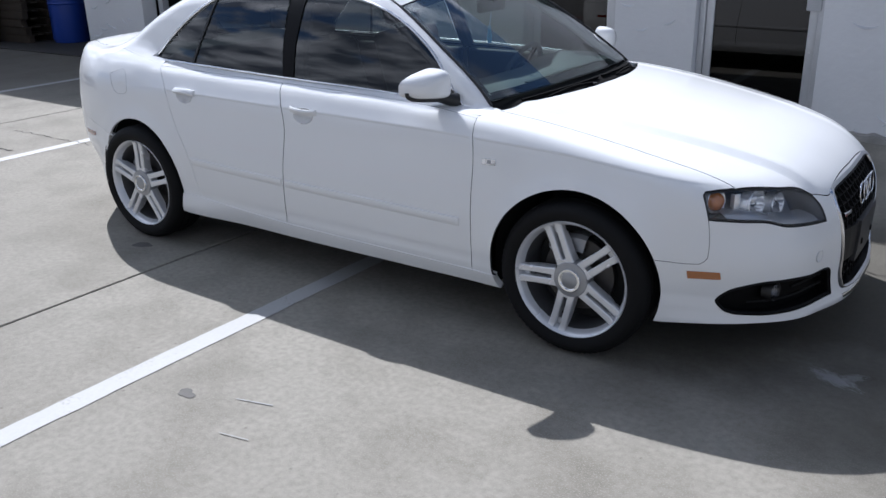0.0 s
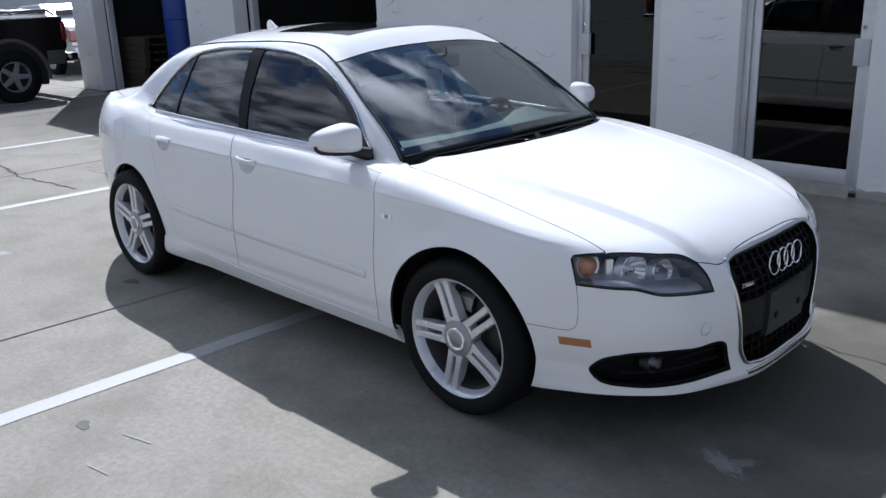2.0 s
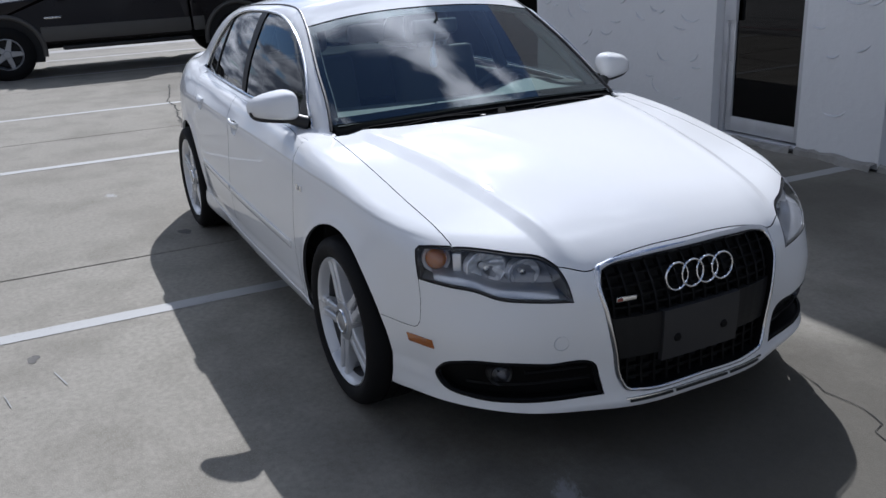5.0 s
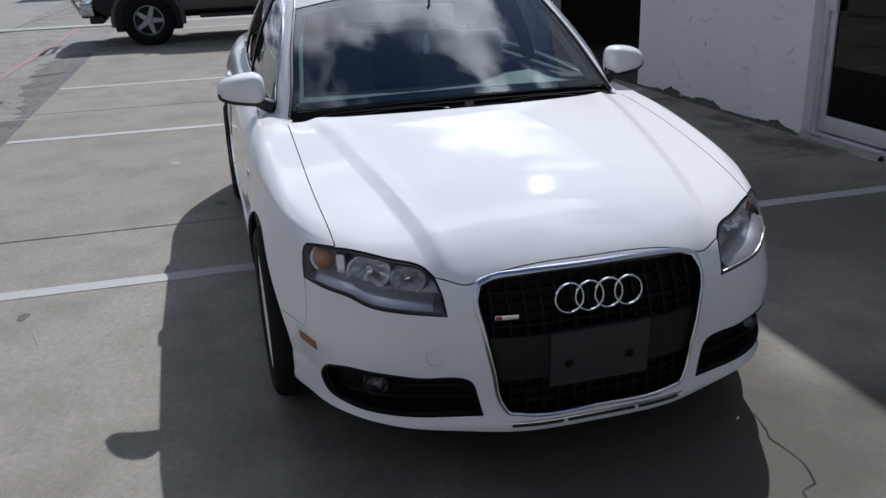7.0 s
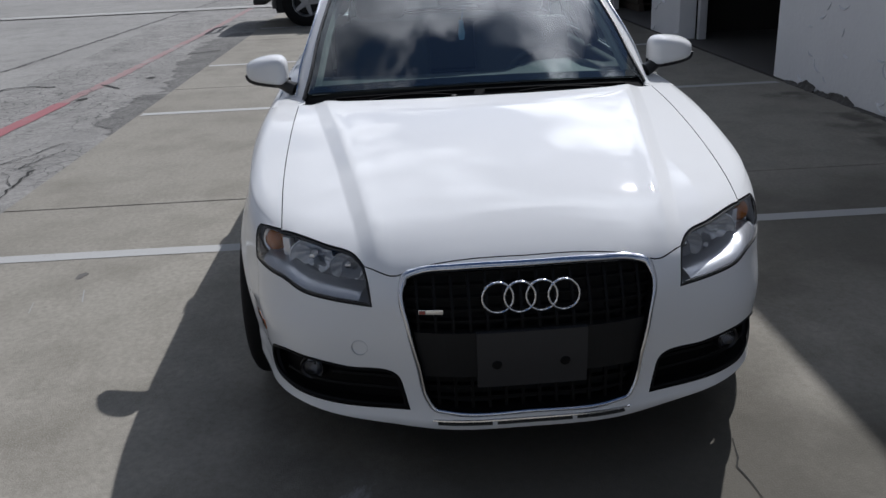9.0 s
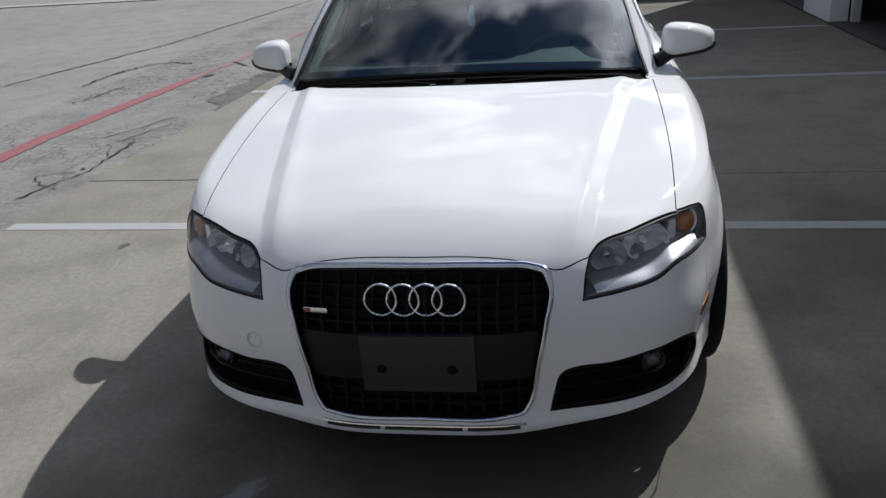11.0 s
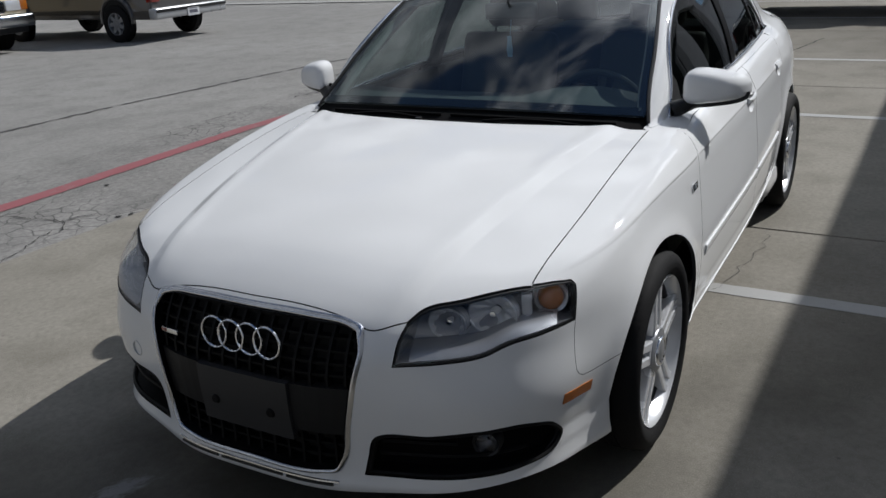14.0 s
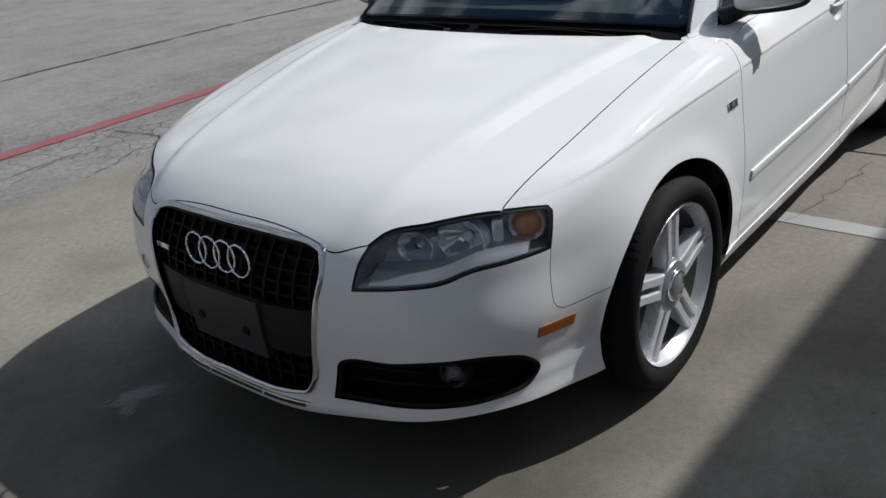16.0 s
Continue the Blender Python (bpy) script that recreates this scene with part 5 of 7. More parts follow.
def grille_frame():
    """Bevelled chrome band round the opening, broadest along its top."""
    q = evenly(np.vstack([grille_flat, grille_flat[:1]]), 281)[:-1]
    t = np.roll(q, -1, 0) - np.roll(q, 1, 0)
    t /= np.linalg.norm(t, axis=1, keepdims=True)
    nrm = np.stack([-t[:, 1], t[:, 0]], 1) * (1 if area2(q) > 0 else -1)
    w = 0.0145 + 0.0075 * sstep(0.59, 0.64, q[:, 1])
    x0 = FRONT.cast(lower, q)[:, 0]
    foot = q[:, 1] < 0.262
    x0[foot] = np.polyval(np.polyfit(q[foot, 0], x0[foot], 2), q[foot, 0])
    k = np.ones(15) / 15
    x0 = np.convolve(np.r_[x0[-7:], x0, x0[:7]], k, "valid")
    bm = bmesh.new()
    rings = []
    for share, off, lift in ((0, -0.001, -0.012), (0, -0.001, 0.001), (0.1, 0.0, 0.005), (0.3, 0.0, 0.009), (0.5, 0.0, 0.0105), (0.7, 0.0, 0.010), (0.88, 0.0, 0.007), (1, 0.0, 0.001), (1, 0.0, -0.02)):
        p = q + nrm * (w * share + off)[:, None]
        rings.append([bm.verts.new((x + lift, y, z)) for x, (y, z) in zip(x0, p)])
    for a, b in zip(rings, rings[1:]):
        for i in range(len(a)):
            bm.faces.new((a[i], a[(i + 1) % len(a)], b[(i + 1) % len(a)], b[i]))
    bmesh.ops.recalc_face_normals(bm, faces=bm.faces)
    return part("grille", bm, GRILLE_CHROME, car, "tall chrome-framed black grille with a blank plate bracket")


grille = grille_frame()


def grille_x(y, z):
    return FRONT.cast(lower, np.array([(y, z)]))[0][0]


foot = inner_loop[:, 2] < 0.275
inner_loop[foot, 0] = np.polyval(np.polyfit(inner_loop[foot, 1], inner_loop[foot, 0], 2), inner_loop[foot, 1])
deep_loop = np.vstack([inner_loop, inner_loop[:1]])
ribbon("grille_surround", deep_loop + (0.002, 0, 0), deep_loop - (0.058, 0, 0), GRILLE_BLACK, grille)


def inner_span(axis, at):
    """How far the grille opening reaches along a bar."""
    q = resampled(inner_flat, 0.004)
    near = q[np.abs(q[:, 1 - axis] - at) < 0.006][:, axis]
    return (near.min() - 0.004, near.max() + 0.004) if len(near) else (0, 0)


def grille_bar(kind, at, a, b):
    ts = np.linspace(a, b, 13)
    pts = FRONT.cast(lower, np.stack([ts, np.full(13, at)] if kind == "rail" else [np.full(13, at), ts], 1))
    bm = bmesh.new()
    back = 0.024 if kind == "rail" else 0.020
    rows = []
    for x, y, z in pts:
        w = 0.0035 if kind == "rail" else 0.004
        c = ((0, -w), (0, w), (-0.022, w), (-0.022, -w))
        rows.append([bm.verts.new((x - back + dx, y, z + d) if kind == "rail" else (x - back + dx, y + d, z)) for dx, d in c])
    for p, q in zip(rows, rows[1:]):
        for i in range(4):
            bm.faces.new((p[i], p[(i + 1) % 4], q[(i + 1) % 4], q[i]))
    bmesh.ops.recalc_face_normals(bm, faces=bm.faces)
    part("bar", bm, GRILLE_BLACK, grille, smooth=False)


for z in [0.275, 0.310] + list(np.arange(0.515, 0.640, 0.0295)):
    a, b = inner_span(0, z)
    grille_bar("rail", z, a, b)
for y in np.arange(-0.312, 0.32, 0.0480):
    a, b = inner_span(1, y)
    if b - a > 0.1:
        grille_bar("upright", y, a, b)
bm = bmesh.new()
pts = FRONT.cast(lower, inset(inner_flat, -0.012))
vs = [bm.verts.new((x - 0.055, y, z)) for x, y, z in pts]
bm.faces.new(vs)
part("grille_back", bm, UNDER, grille)


def curved_plate(y0, y1, z0, z1, back, thick, material, parent, name, label="", taper=0.0):
    bm = bmesh.new()
    ny, nz = 16, 6
    front = []
    for j in range(nz + 1):
        z = z0 + (z1 - z0) * j / nz
        k = 1 - taper * (1 - j / nz)
        ys = np.linspace(y0 * k, y1 * k, ny + 1)
        p = FRONT.cast(lower, np.stack([ys, np.full(ny + 1, z)], 1))
        front.append([(x - back, y, zz) for x, y, zz in p])
    a = [[bm.verts.new(p) for p in row] for row in front]
    b = [[bm.verts.new((x - thick, y, z)) for x, y, z in row] for row in front]
    for j in range(nz):
        for i in range(ny):
            bm.faces.new((a[j][i], a[j][i + 1], a[j + 1][i + 1], a[j + 1][i]))
    rim = [*a[0], *[r[-1] for r in a[1:]], *a[-1][-2::-1], *[r[0] for r in a[-2:0:-1]]]
    rib = [*b[0], *[r[-1] for r in b[1:]], *b[-1][-2::-1], *[r[0] for r in b[-2:0:-1]]]
    for i in range(len(rim)):
        j = (i + 1) % len(rim)
        bm.faces.new((rim[j], rim[i], rib[i], rib[j]))
    bmesh.ops.recalc_face_normals(bm, faces=bm.faces)
    return part(name, bm, material, parent, label, smooth=False)


curved_plate(-0.326, 0.326, 0.348, 0.486, 0.013, 0.03, GRILLE_BAND, grille, "plate_band", "flush dark grey band", 0.06)
bracket = curved_plate(-0.155, 0.155, 0.318, 0.488, 0.003, 0.02, DARK_GREY, grille, "plate_bracket", "blank dark grey number plate bracket")
for y in (-0.100, 0.092):
    x = grille_x(y, 0.389)
    part("plug", lathe([(0, 0.005), (0.011, 0.005), (0.0145, 0.0)], 20, pose(x - 0.003, y, 0.389, 0, 90, 0)), GRILLE_BLACK, bracket, "black screw plug")
for k in range(4):
    y = (k - 1.5) * 0.0610
    x = grille_x(y, 0.582)
    bm = bmesh.new()
    add_lathe(bm, [(0.0465 + 0.0034 * math.cos(a) - 0.0034, 0.0036 * math.sin(a)) for a in np.linspace(0, 2 * math.pi, 9)[:-1]], 48, None, True)
    bmesh.ops.recalc_face_normals(bm, faces=bm.faces)
    move(bm, bm.verts, pose(x + 0.006 + 0.002 * (k % 2), y, 0.583, 0, 84, 0))
    part("emblem_ring", bm, CHROME, grille, "chrome ring of the grille emblem")
bx = grille_x(-0.275, 0.548)
badge = part("trim_badge", box(bx - 0.016, bx - 0.006, -0.312, -0.243, 0.540, 0.555, 0.002), CHROME, grille, "small chrome trim badge")
badge.matrix_local = Matrix.Translation((bx, -0.275, 0)) @ Matrix.Rotation(radians(-8), 4, "Z") @ Matrix.Translation((-bx, 0.275, 0))
part("badge_red", box(bx - 0.010, bx - 0.0045, -0.310, -0.292, 0.5425, 0.5525), RED_LENS, badge)


# ---- intakes, markers ----
def loft_tub(loop, depth, shrink, name, material, parent, sign):
    bm = bmesh.new()
    ctr = loop.mean(0)
    rings = []
    for k, sh in ((0.0, 1.0), (depth * 0.5, 0.99), (depth, shrink)):
        rings.append([bm.verts.new(((ctr + (p - ctr) * sh) * (1, sign, 1) + np.array((-k * 0.93, -k * 0.35 * sign * -1, 0)))) for p in loop])
    for a, b in zip(rings, rings[1:]):
        for i in range(len(a)):
            bm.faces.new((a[i], a[(i + 1) % len(a)], b[(i + 1) % len(a)], b[i]))
    bm.faces.new(rings[-1])
    bmesh.ops.recalc_face_normals(bm, faces=bm.faces)
    return part(name, bm, material, parent)


for s in (-1, 1):
    sg = -s
    intake = loft_tub(fog_loop, 0.06, 0.95, "air_intake", GRILLE_BLACK, bumper, sg)
    ring = NOSE_RING.cast(lower, inset(NOSE_RING.flat(fog_loop), 0.006)) * (1, sg, 1)
    part("intake_rim", tube(ring - np.array((0.008, 0, 0)), 0.007, 6, True), GRILLE_BLACK, intake)
    for z, y0, y1 in ((0.292, 0.375, 0.71), (0.330, 0.385, 0.57)):
        p = FRONT.cast(lower, np.stack([np.linspace(-y0, -y1, 14), np.full(14, z)], 1)) * (1, sg, 1)
        bm = bmesh.new()
        add_tube(bm, p - np.array((0.03, 0, 0)), 0.006, 6)
        bmesh.ops.recalc_face_normals(bm, faces=bm.faces)
        part("slat", bm, GRILLE_BLACK, intake)
    m = Matrix.Translation((2.008, s * 0.632, 0.322)) @ Vector((0.97, s * 0.24, 0)).to_track_quat("Z", "Y").to_matrix().to_4x4()
    fog = part("fog_lamp", lathe([(0.030, -0.03), (0.030, 0.004), (0.035, 0.008), (0.038, 0.0), (0.040, -0.03)], 32, m), BLACK_PLASTIC, bumper, "small round fog lamp")
    part("reflector_bowl", lathe([(0.004, -0.022), (0.015, -0.018), (0.026, -0.004), (0.030, 0.003)], 28, m), FOG_BOWL, fog)
    part("lens", lathe([(0, 0.010), (0.015, 0.008), (0.026, 0.004), (0.0305, 0.0)], 28, m), CLEAR, fog)
    mk = SIDE.cast(lower, resampled(np.array([(1.738, 0.410), (1.850, 0.414), (1.853, 0.386), (1.742, 0.381)]), 0.012))
    if s < 0:
        marks = panel("side_marker", lower, SIDE, mk, AMBER, bumper, rim=0.006, gap=0.0, lift=0.003, h=0.012, both=True, label="amber side marker lens")
rk = SIDE.cast(lower, resampled(np.array([(-1.805, 0.522), (-1.965, 0.518), (-1.968, 0.494), (-1.812, 0.498)]), 0.012))
panel("rear_marker", lower, SIDE, rk, RED_LENS, rear_bumper, rim=0.006, gap=0.0, lift=0.003, h=0.012, both=True, label="dark red side marker lens")
part("tow_cap", lathe([(0.0215, -0.003), (0.0228, 0.0016), (0.0243, -0.003)], 32, Matrix.Translation((grille_x(-0.482, 0.432) + 0.0012, -0.482, 0.432)) @ Vector((0.975, -0.21, 0.02)).to_track_quat("Z", "Y").to_matrix().to_4x4()), surface("cap_seam", (0.55, 0.56, 0.57), 0.4), bumper, "round towing-eye cover")
for a, b in ((-0.272, -0.118), (-0.104, 0.112), (0.126, 0.268)):
    p = FRONT.cast(lower, np.stack([np.linspace(a, b, 9), np.full(9, 0.2085)], 1))
    part("lip_slot", tube(p + np.array((0.0005, 0, 0)), 0.0045, 6), BLACK_PLASTIC, bumper)
p = FRONT.cast(lower, np.stack([np.linspace(-0.285, 0.285, 24), np.full(24, 0.2175)], 1))
part("lip_trim", tube(p + np.array((0.001, 0, 0)), 0.004, 6), CHROME, bumper, "thin chrome strip below the grille")

# ---- doors ----
def sweep(line, normals, section, up=(0, 0, 1)):
    """A moulding of a given section (height, stand-off) along a line on a surface."""
    bm = bmesh.new()
    rows = []
    for p, n in zip(line, normals):
        n = Vector(n)
        u = (Vector(up) - n * n.dot(Vector(up))).normalized()
        rows.append([bm.verts.new(Vector(p) + u * a + n * b) for a, b in section])
    for a, b in zip(rows, rows[1:]):
        for i in range(len(section) - 1):
            bm.faces.new((a[i], a[i + 1], b[i + 1], b[i]))
    bm.faces.new(rows[0])
    bm.faces.new(rows[-1][::-1])
    bmesh.ops.recalc_face_normals(bm, faces=bm.faces)
    return bm


STRIP = [(-0.026, -0.002), (-0.020, 0.002), (-0.006, 0.006), (0.010, 0.0075), (0.0155, 0.006), (0.0165, -0.003)]
for x0, x1, owner in ((0.800, -0.188, front_doors), (-0.214, -0.880, rear_doors)):
    xs = np.linspace(x0, x1, 40)
    p = SIDE.cast(lower, np.stack([xs, 0.460 - 0.0171 * (xs - 0.8)], 1))
    for i, k in enumerate((1, -1)):
        q = p * (1, k, 1)
        part("rubbing_strip", sweep(q, normals_at(lower, q), STRIP), WHITE_PAINT, owner[i])


def door_handle(x, z, s, owner):
    """Pull handle over its dished recess."""
    rim = handle_dish(x, z) * (1, -s, 1)
    ctr = rim.mean(0)
    bm = bmesh.new()
    rings = [[bm.verts.new(Vector(ctr + (p - ctr) * k) - Vector((0, s * d, 0))) for p in rim] for k, d in ((1.04, -0.0005), (0.98, 0.003), (0.86, 0.013), (0.62, 0.021), (0.3, 0.024))]
    for a, b in zip(rings, rings[1:]):
        for i in range(len(a)):
            bm.faces.new((a[i], a[(i + 1) % len(a)], b[(i + 1) % len(a)], b[i]))
    bm.faces.new(rings[-1])
    bmesh.ops.recalc_face_normals(bm, faces=bm.faces)
    if (bm.faces[0].normal.y > 0) != (s > 0):
        bmesh.ops.reverse_faces(bm, faces=bm.faces)
    part("handle_dish", bm, WHITE_PAINT, owner)
    xs = np.linspace(x - 0.078, x + 0.078, 21)
    p = SIDE.cast(lower, np.stack([xs, z + 0.006 - 0.02 * (xs - x)], 1)) * (1, -s, 1)
    nr = normals_at(lower, p)
    lift = 0.013 * np.sin(np.linspace(0.05, math.pi - 0.05, 21)) ** 0.4 - 0.003
    bm = sweep(p + nr * lift[:, None], nr, [(-0.010, -0.010), (-0.015, -0.002), (-0.011, 0.006), (0.0, 0.008), (0.012, 0.004), (0.0155, -0.003), (0.011, -0.010)])
    part("door_handle", bm, WHITE_PAINT, owner, "white pull handle")


for i, s in enumerate((-1, 1)):
    door_handle(*HANDLES[0], s, front_doors[i])
    door_handle(*HANDLES[1], s, rear_doors[i])
    bdg = [(0.908, 0.7385), (0.968, 0.7385), (0.968, 0.7155), (0.908, 0.7155)]
    if s < 0:
        reps = panel("fender_badge", lower, SIDE, SIDE.cast(lower, resampled(np.array(bdg), 0.01)), CHROME, fenders[0], rim=0.004, gap=0.0, lift=0.004, h=0.01, both=True, label="small chrome trim badge")
        reps[1].parent = fenders[1]
    dark = [(0.930, 0.734), (0.947, 0.734), (0.947, 0.720), (0.930, 0.720)]
    if s < 0:
        d2 = panel("badge_face", lower, SIDE, SIDE.cast(lower, resampled(np.array(dark), 0.006)), ALLOY_GREY, reps[0], rim=0.002, gap=0.0, lift=0.0055, h=0.008, both=True)
        d2[1].parent = reps[1]


def door_mirror(s):
    """Painted shell on a black foot; s: -1 right, 1 left."""
    def shell(u, v):
        a, b = math.cos(u), math.sin(u)
        sq = (abs(a) ** 4.2 + abs(b) ** 4.2) ** (-1 / 4.2)
        y, z = a * sq, b * sq
        p = max(math.cos(v), 0.0) ** 0.42
        yy = 0.105 * y * p
        slope = 1 - 0.50 * ((y + 1) / 2) ** 2.4 if z > 0 else 1.0
        zz = (0.074 * slope if z > 0 else 0.056 - 0.022 * (y + 1) / 2) * z * p
        xx = 0.098 * math.sin(v) ** 0.9 - 0.085 * ((y * p + 1) / 2) ** 2
        return Vector((xx, yy, zz))

    m = Matrix.Translation((0.622, s * (0.868 if s > 0 else 0.856), 0.988)) @ Matrix.Rotation(radians(s * -8), 4, "Z") @ Matrix.Diagonal((0.93, 0.97 if s > 0 else 0.84, 1.02, 1))
    nu, nv = 40, 14
    bm = bmesh.new()
    grid = [[bm.verts.new(shell(2 * math.pi * i / nu, math.pi / 2 * j / nv)) for i in range(nu)] for j in range(nv)]
    tip = bm.verts.new(shell(0.0, math.pi / 2) + Vector((0.0005, 0, 0)))
    for a, b in zip(grid, grid[1:]):
        for i in range(nu):
            bm.faces.new((a[i], a[(i + 1) % nu], b[(i + 1) % nu], b[i]))
    for i in range(nu):
        bm.faces.new((grid[-1][i], grid[-1][(i + 1) % nu], tip))
    back = [bm.verts.new(v.co * 0.93 + Vector((-0.006, 0, 0))) for v in grid[0]]
    for i in range(nu):
        bm.faces.new((grid[0][(i + 1) % nu], grid[0][i], back[i], back[(i + 1) % nu]))
    bmesh.ops.recalc_face_normals(bm, faces=bm.faces)
    move(bm, bm.verts, m @ Matrix.Diagonal((1, s, 1, 1)))
    if s < 0:
        bmesh.ops.reverse_faces(bm, faces=bm.faces)
    bmesh.ops.recalc_face_normals(bm, faces=bm.faces)
    shell_ob = part("door_mirror", bm, WHITE_PAINT, car, "white door mirror with black foot")
    bm = bmesh.new()
    ring = [shell(2 * math.pi * i / nu, 0.0) for i in range(nu)]
    bm.faces.new([bm.verts.new(v * 0.985 + Vector((-0.003, 0, 0))) for v in ring])
    move(bm, bm.verts, m @ Matrix.Diagonal((1, s, 1, 1)))
    part("mirror_glass", bm, CHROME, shell_ob, "mirror glass")
    low = [shell(radians(a), 0.34) + Vector((0, 0, -0.004)) for a in np.linspace(196, 350, 27)]
    bm = tube(low, 0.0095, 8)
    move(bm, bm.verts, m @ Matrix.Diagonal((1, s, 1, 1)))
    part("lower_trim", bm, BLACK_PLASTIC, shell_ob)
    bm = bmesh.new()
    pts = through_knots(np.array([(0.690, 0.735, 0.922), (0.672, 0.765, 0.932), (0.648, 0.80, 0.946), (0.630, 0.835, 0.955)]), 0.01)
    add_tube(bm, pts, 0.024, 12, taper=[1.25 - 0.35 * i / (len(pts) - 1) for i in range(len(pts))])
    bmesh.ops.recalc_face_normals(bm, faces=bm.faces)
    move(bm, bm.verts, Matrix.Diagonal((1, s, 1, 1)))
    part("mirror_foot", bm, BLACK_PLASTIC, shell_ob)


for s in (-1, 1):
    door_mirror(s)

# ---- roof and screen furniture ----
fin = bmesh.new()
prof = [(-0.06, 0), (-0.045, 0.012), (-0.015, 0.028), (0.022, 0.052), (0.040, 0.056), (0.046, 0.050), (0.040, 0.02), (0.050, 0)]
rows = [[fin.verts.new((-1.0 - x, y, 1.366 + z)) for x, z in prof] for y in (-0.016, -0.005, 0.005, 0.016)]
for r, k in zip(rows, (0.55, 1, 1, 0.55)):
    for v in r:
        v.co.z = 1.366 + (v.co.z - 1.366) * k
for a, b in zip(rows, rows[1:]):
    for i in range(len(prof) - 1):
        fin.faces.new((a[i], a[i + 1], b[i + 1], b[i]))
fin.faces.new(rows[0])
fin.faces.new(rows[-1][::-1])
bmesh.ops.recalc_face_normals(fin, faces=fin.faces)
part("roof_antenna", fin, WHITE_PAINT, roof, "white shark-fin roof antenna")
for s in (-1, 1):
    part("roof_gutter", tube(roof_seam * (1, -s, 1) + np.array((0, 0, -0.001)), 0.0055, 6), BLACK_PLASTIC, roof)
    e = screen_side * (1, -s, 1)
    part("screen_edge", tube(e, 0.007, 6), BLACK_PLASTIC, screen)


def wiper(y0, y1):
    ys = np.linspace(y0, y1, 14)
    base = np.stack([np.interp(ys, glass_foot[:, 1], glass_foot[:, 0]), ys, np.interp(ys, glass_foot[:, 1], glass_foot[:, 2])], 1)
    blade = part("wiper", tube(base + np.array((0.030, 0, -0.018)), 0.005, 6), COWL_BLACK, car, "black windscreen wiper")
    arm = base[3:12].copy() + np.array((0.050, 0, -0.030))
    arm[:, 2] += 0.012 * np.sin(np.linspace(0, math.pi, 9))
    part("wiper_arm", tube(arm, 0.005, 6), COWL_BLACK, blade)
    part("wiper_pivot", lathe([(0, 0.016), (0.012, 0.014), (0.016, 0.0)], 16, Matrix.Translation(tuple(arm[-1] + np.array((0.006, 0, -0.012))))), BLACK_PLASTIC, blade)


wiper(-0.56, -0.02)
wiper(0.02, 0.60)
flap = [(-1.555, 0.882), (-1.43, 0.905), (-1.385, 0.80), (-1.48, 0.785)]
q = SIDE.cast(lower, through_knots(np.array(flap), 0.02, True))
part("fuel_flap_seam", tube(q, 0.0012, 5, True), surface("panel_gap", (0.42, 0.42, 0.43), 0.6), car)


# ---- cabin ----
def rounded(x0, x1, y0, y1, z0, z1, r=0.03, seg=3):
    return box(x0, x1, y0, y1, z0, z1, r, seg)


def seat(name, x, y, w, back_h, lean, head=True):
    """Cushion, backrest and headrest."""
    s = part(name, rounded(x - 0.26, x + 0.26, y - w / 2, y + w / 2, 0.40, 0.54, 0.05), SEAT, car, "grey leather seat")
    bm = rounded(-0.06, 0.06, -w / 2, w / 2, 0.0, back_h, 0.045)
    move(bm, bm.verts, Matrix.Translation((x - 0.26, y, 0.50)) @ Matrix.Rotation(radians(-lean), 4, "Y"))
    part("backrest", bm, SEAT, s)
    if head:
        bm = rounded(-0.045, 0.045, -0.13, 0.13, back_h + 0.03, back_h + 0.19, 0.04)
        move(bm, bm.verts, Matrix.Translation((x - 0.26, y, 0.50)) @ Matrix.Rotation(radians(-lean), 4, "Y"))
        part("headrest", bm, SEAT, s)
    return s


seat("front_seat", 0.02, -0.37, 0.50, 0.58, 16)
seat("front_seat", 0.02, 0.37, 0.50, 0.58, 16)
seat("rear_bench", -0.80, 0.0, 1.24, 0.52, 24, False)
for y in (-0.36, 0.36):
    part("rear_headrest", rounded(-1.36, -1.27, y - 0.12, y + 0.12, 1.02, 1.14, 0.035), SEAT, car)
bm = bmesh.new()
rows = []
for y in np.linspace(-0.66, 0.66, 19):
    k = 0.165 * (y / 0.71) ** 2
    hood_bump = 0.035 * math.exp(-(((y - 0.37) / 0.17) ** 4))
    rows.append([bm.verts.new(p) for p in ((0.93 - k * 0.75, y, 0.948 - 0.03 * (y / 0.66) ** 2), (0.80 - k, y, 0.945), (0.62 - k * 0.6, y, 0.945 + hood_bump), (0.50, y, 0.925 + hood_bump * 0.8), (0.46, y, 0.84), (0.52, y, 0.60), (0.62, y, 0.45))])
for a, b in zip(rows, rows[1:]):
    for i in range(6):
        bm.faces.new((a[i], b[i], b[i + 1], a[i + 1]))
bmesh.ops.recalc_face_normals(bm, faces=bm.faces)
dash = part("dashboard", bm, DASH, car, "dark moulded dashboard")
part("demister_vent", rounded(0.80, 0.83, -0.36, 0.36, 0.946, 0.953, 0.003), BLACK_PLASTIC, dash)
part("centre_console", rounded(-0.35, 0.52, -0.10, 0.10, 0.28, 0.56, 0.03), DASH, car)
m = Matrix.Translation((0.36, 0.37, 0.84)) @ Matrix.Rotation(radians(-66), 4, "Y")
bm = bmesh.new()
add_lathe(bm, [(0.182 + 0.014 * math.cos(a), 0.014 * math.sin(a)) for a in np.linspace(0, 2 * math.pi, 9)[:-1]], 40, m, True)
bmesh.ops.recalc_face_normals(bm, faces=bm.faces)
steer = part("steering_wheel", bm, DASH, car, "four-spoke steering wheel")
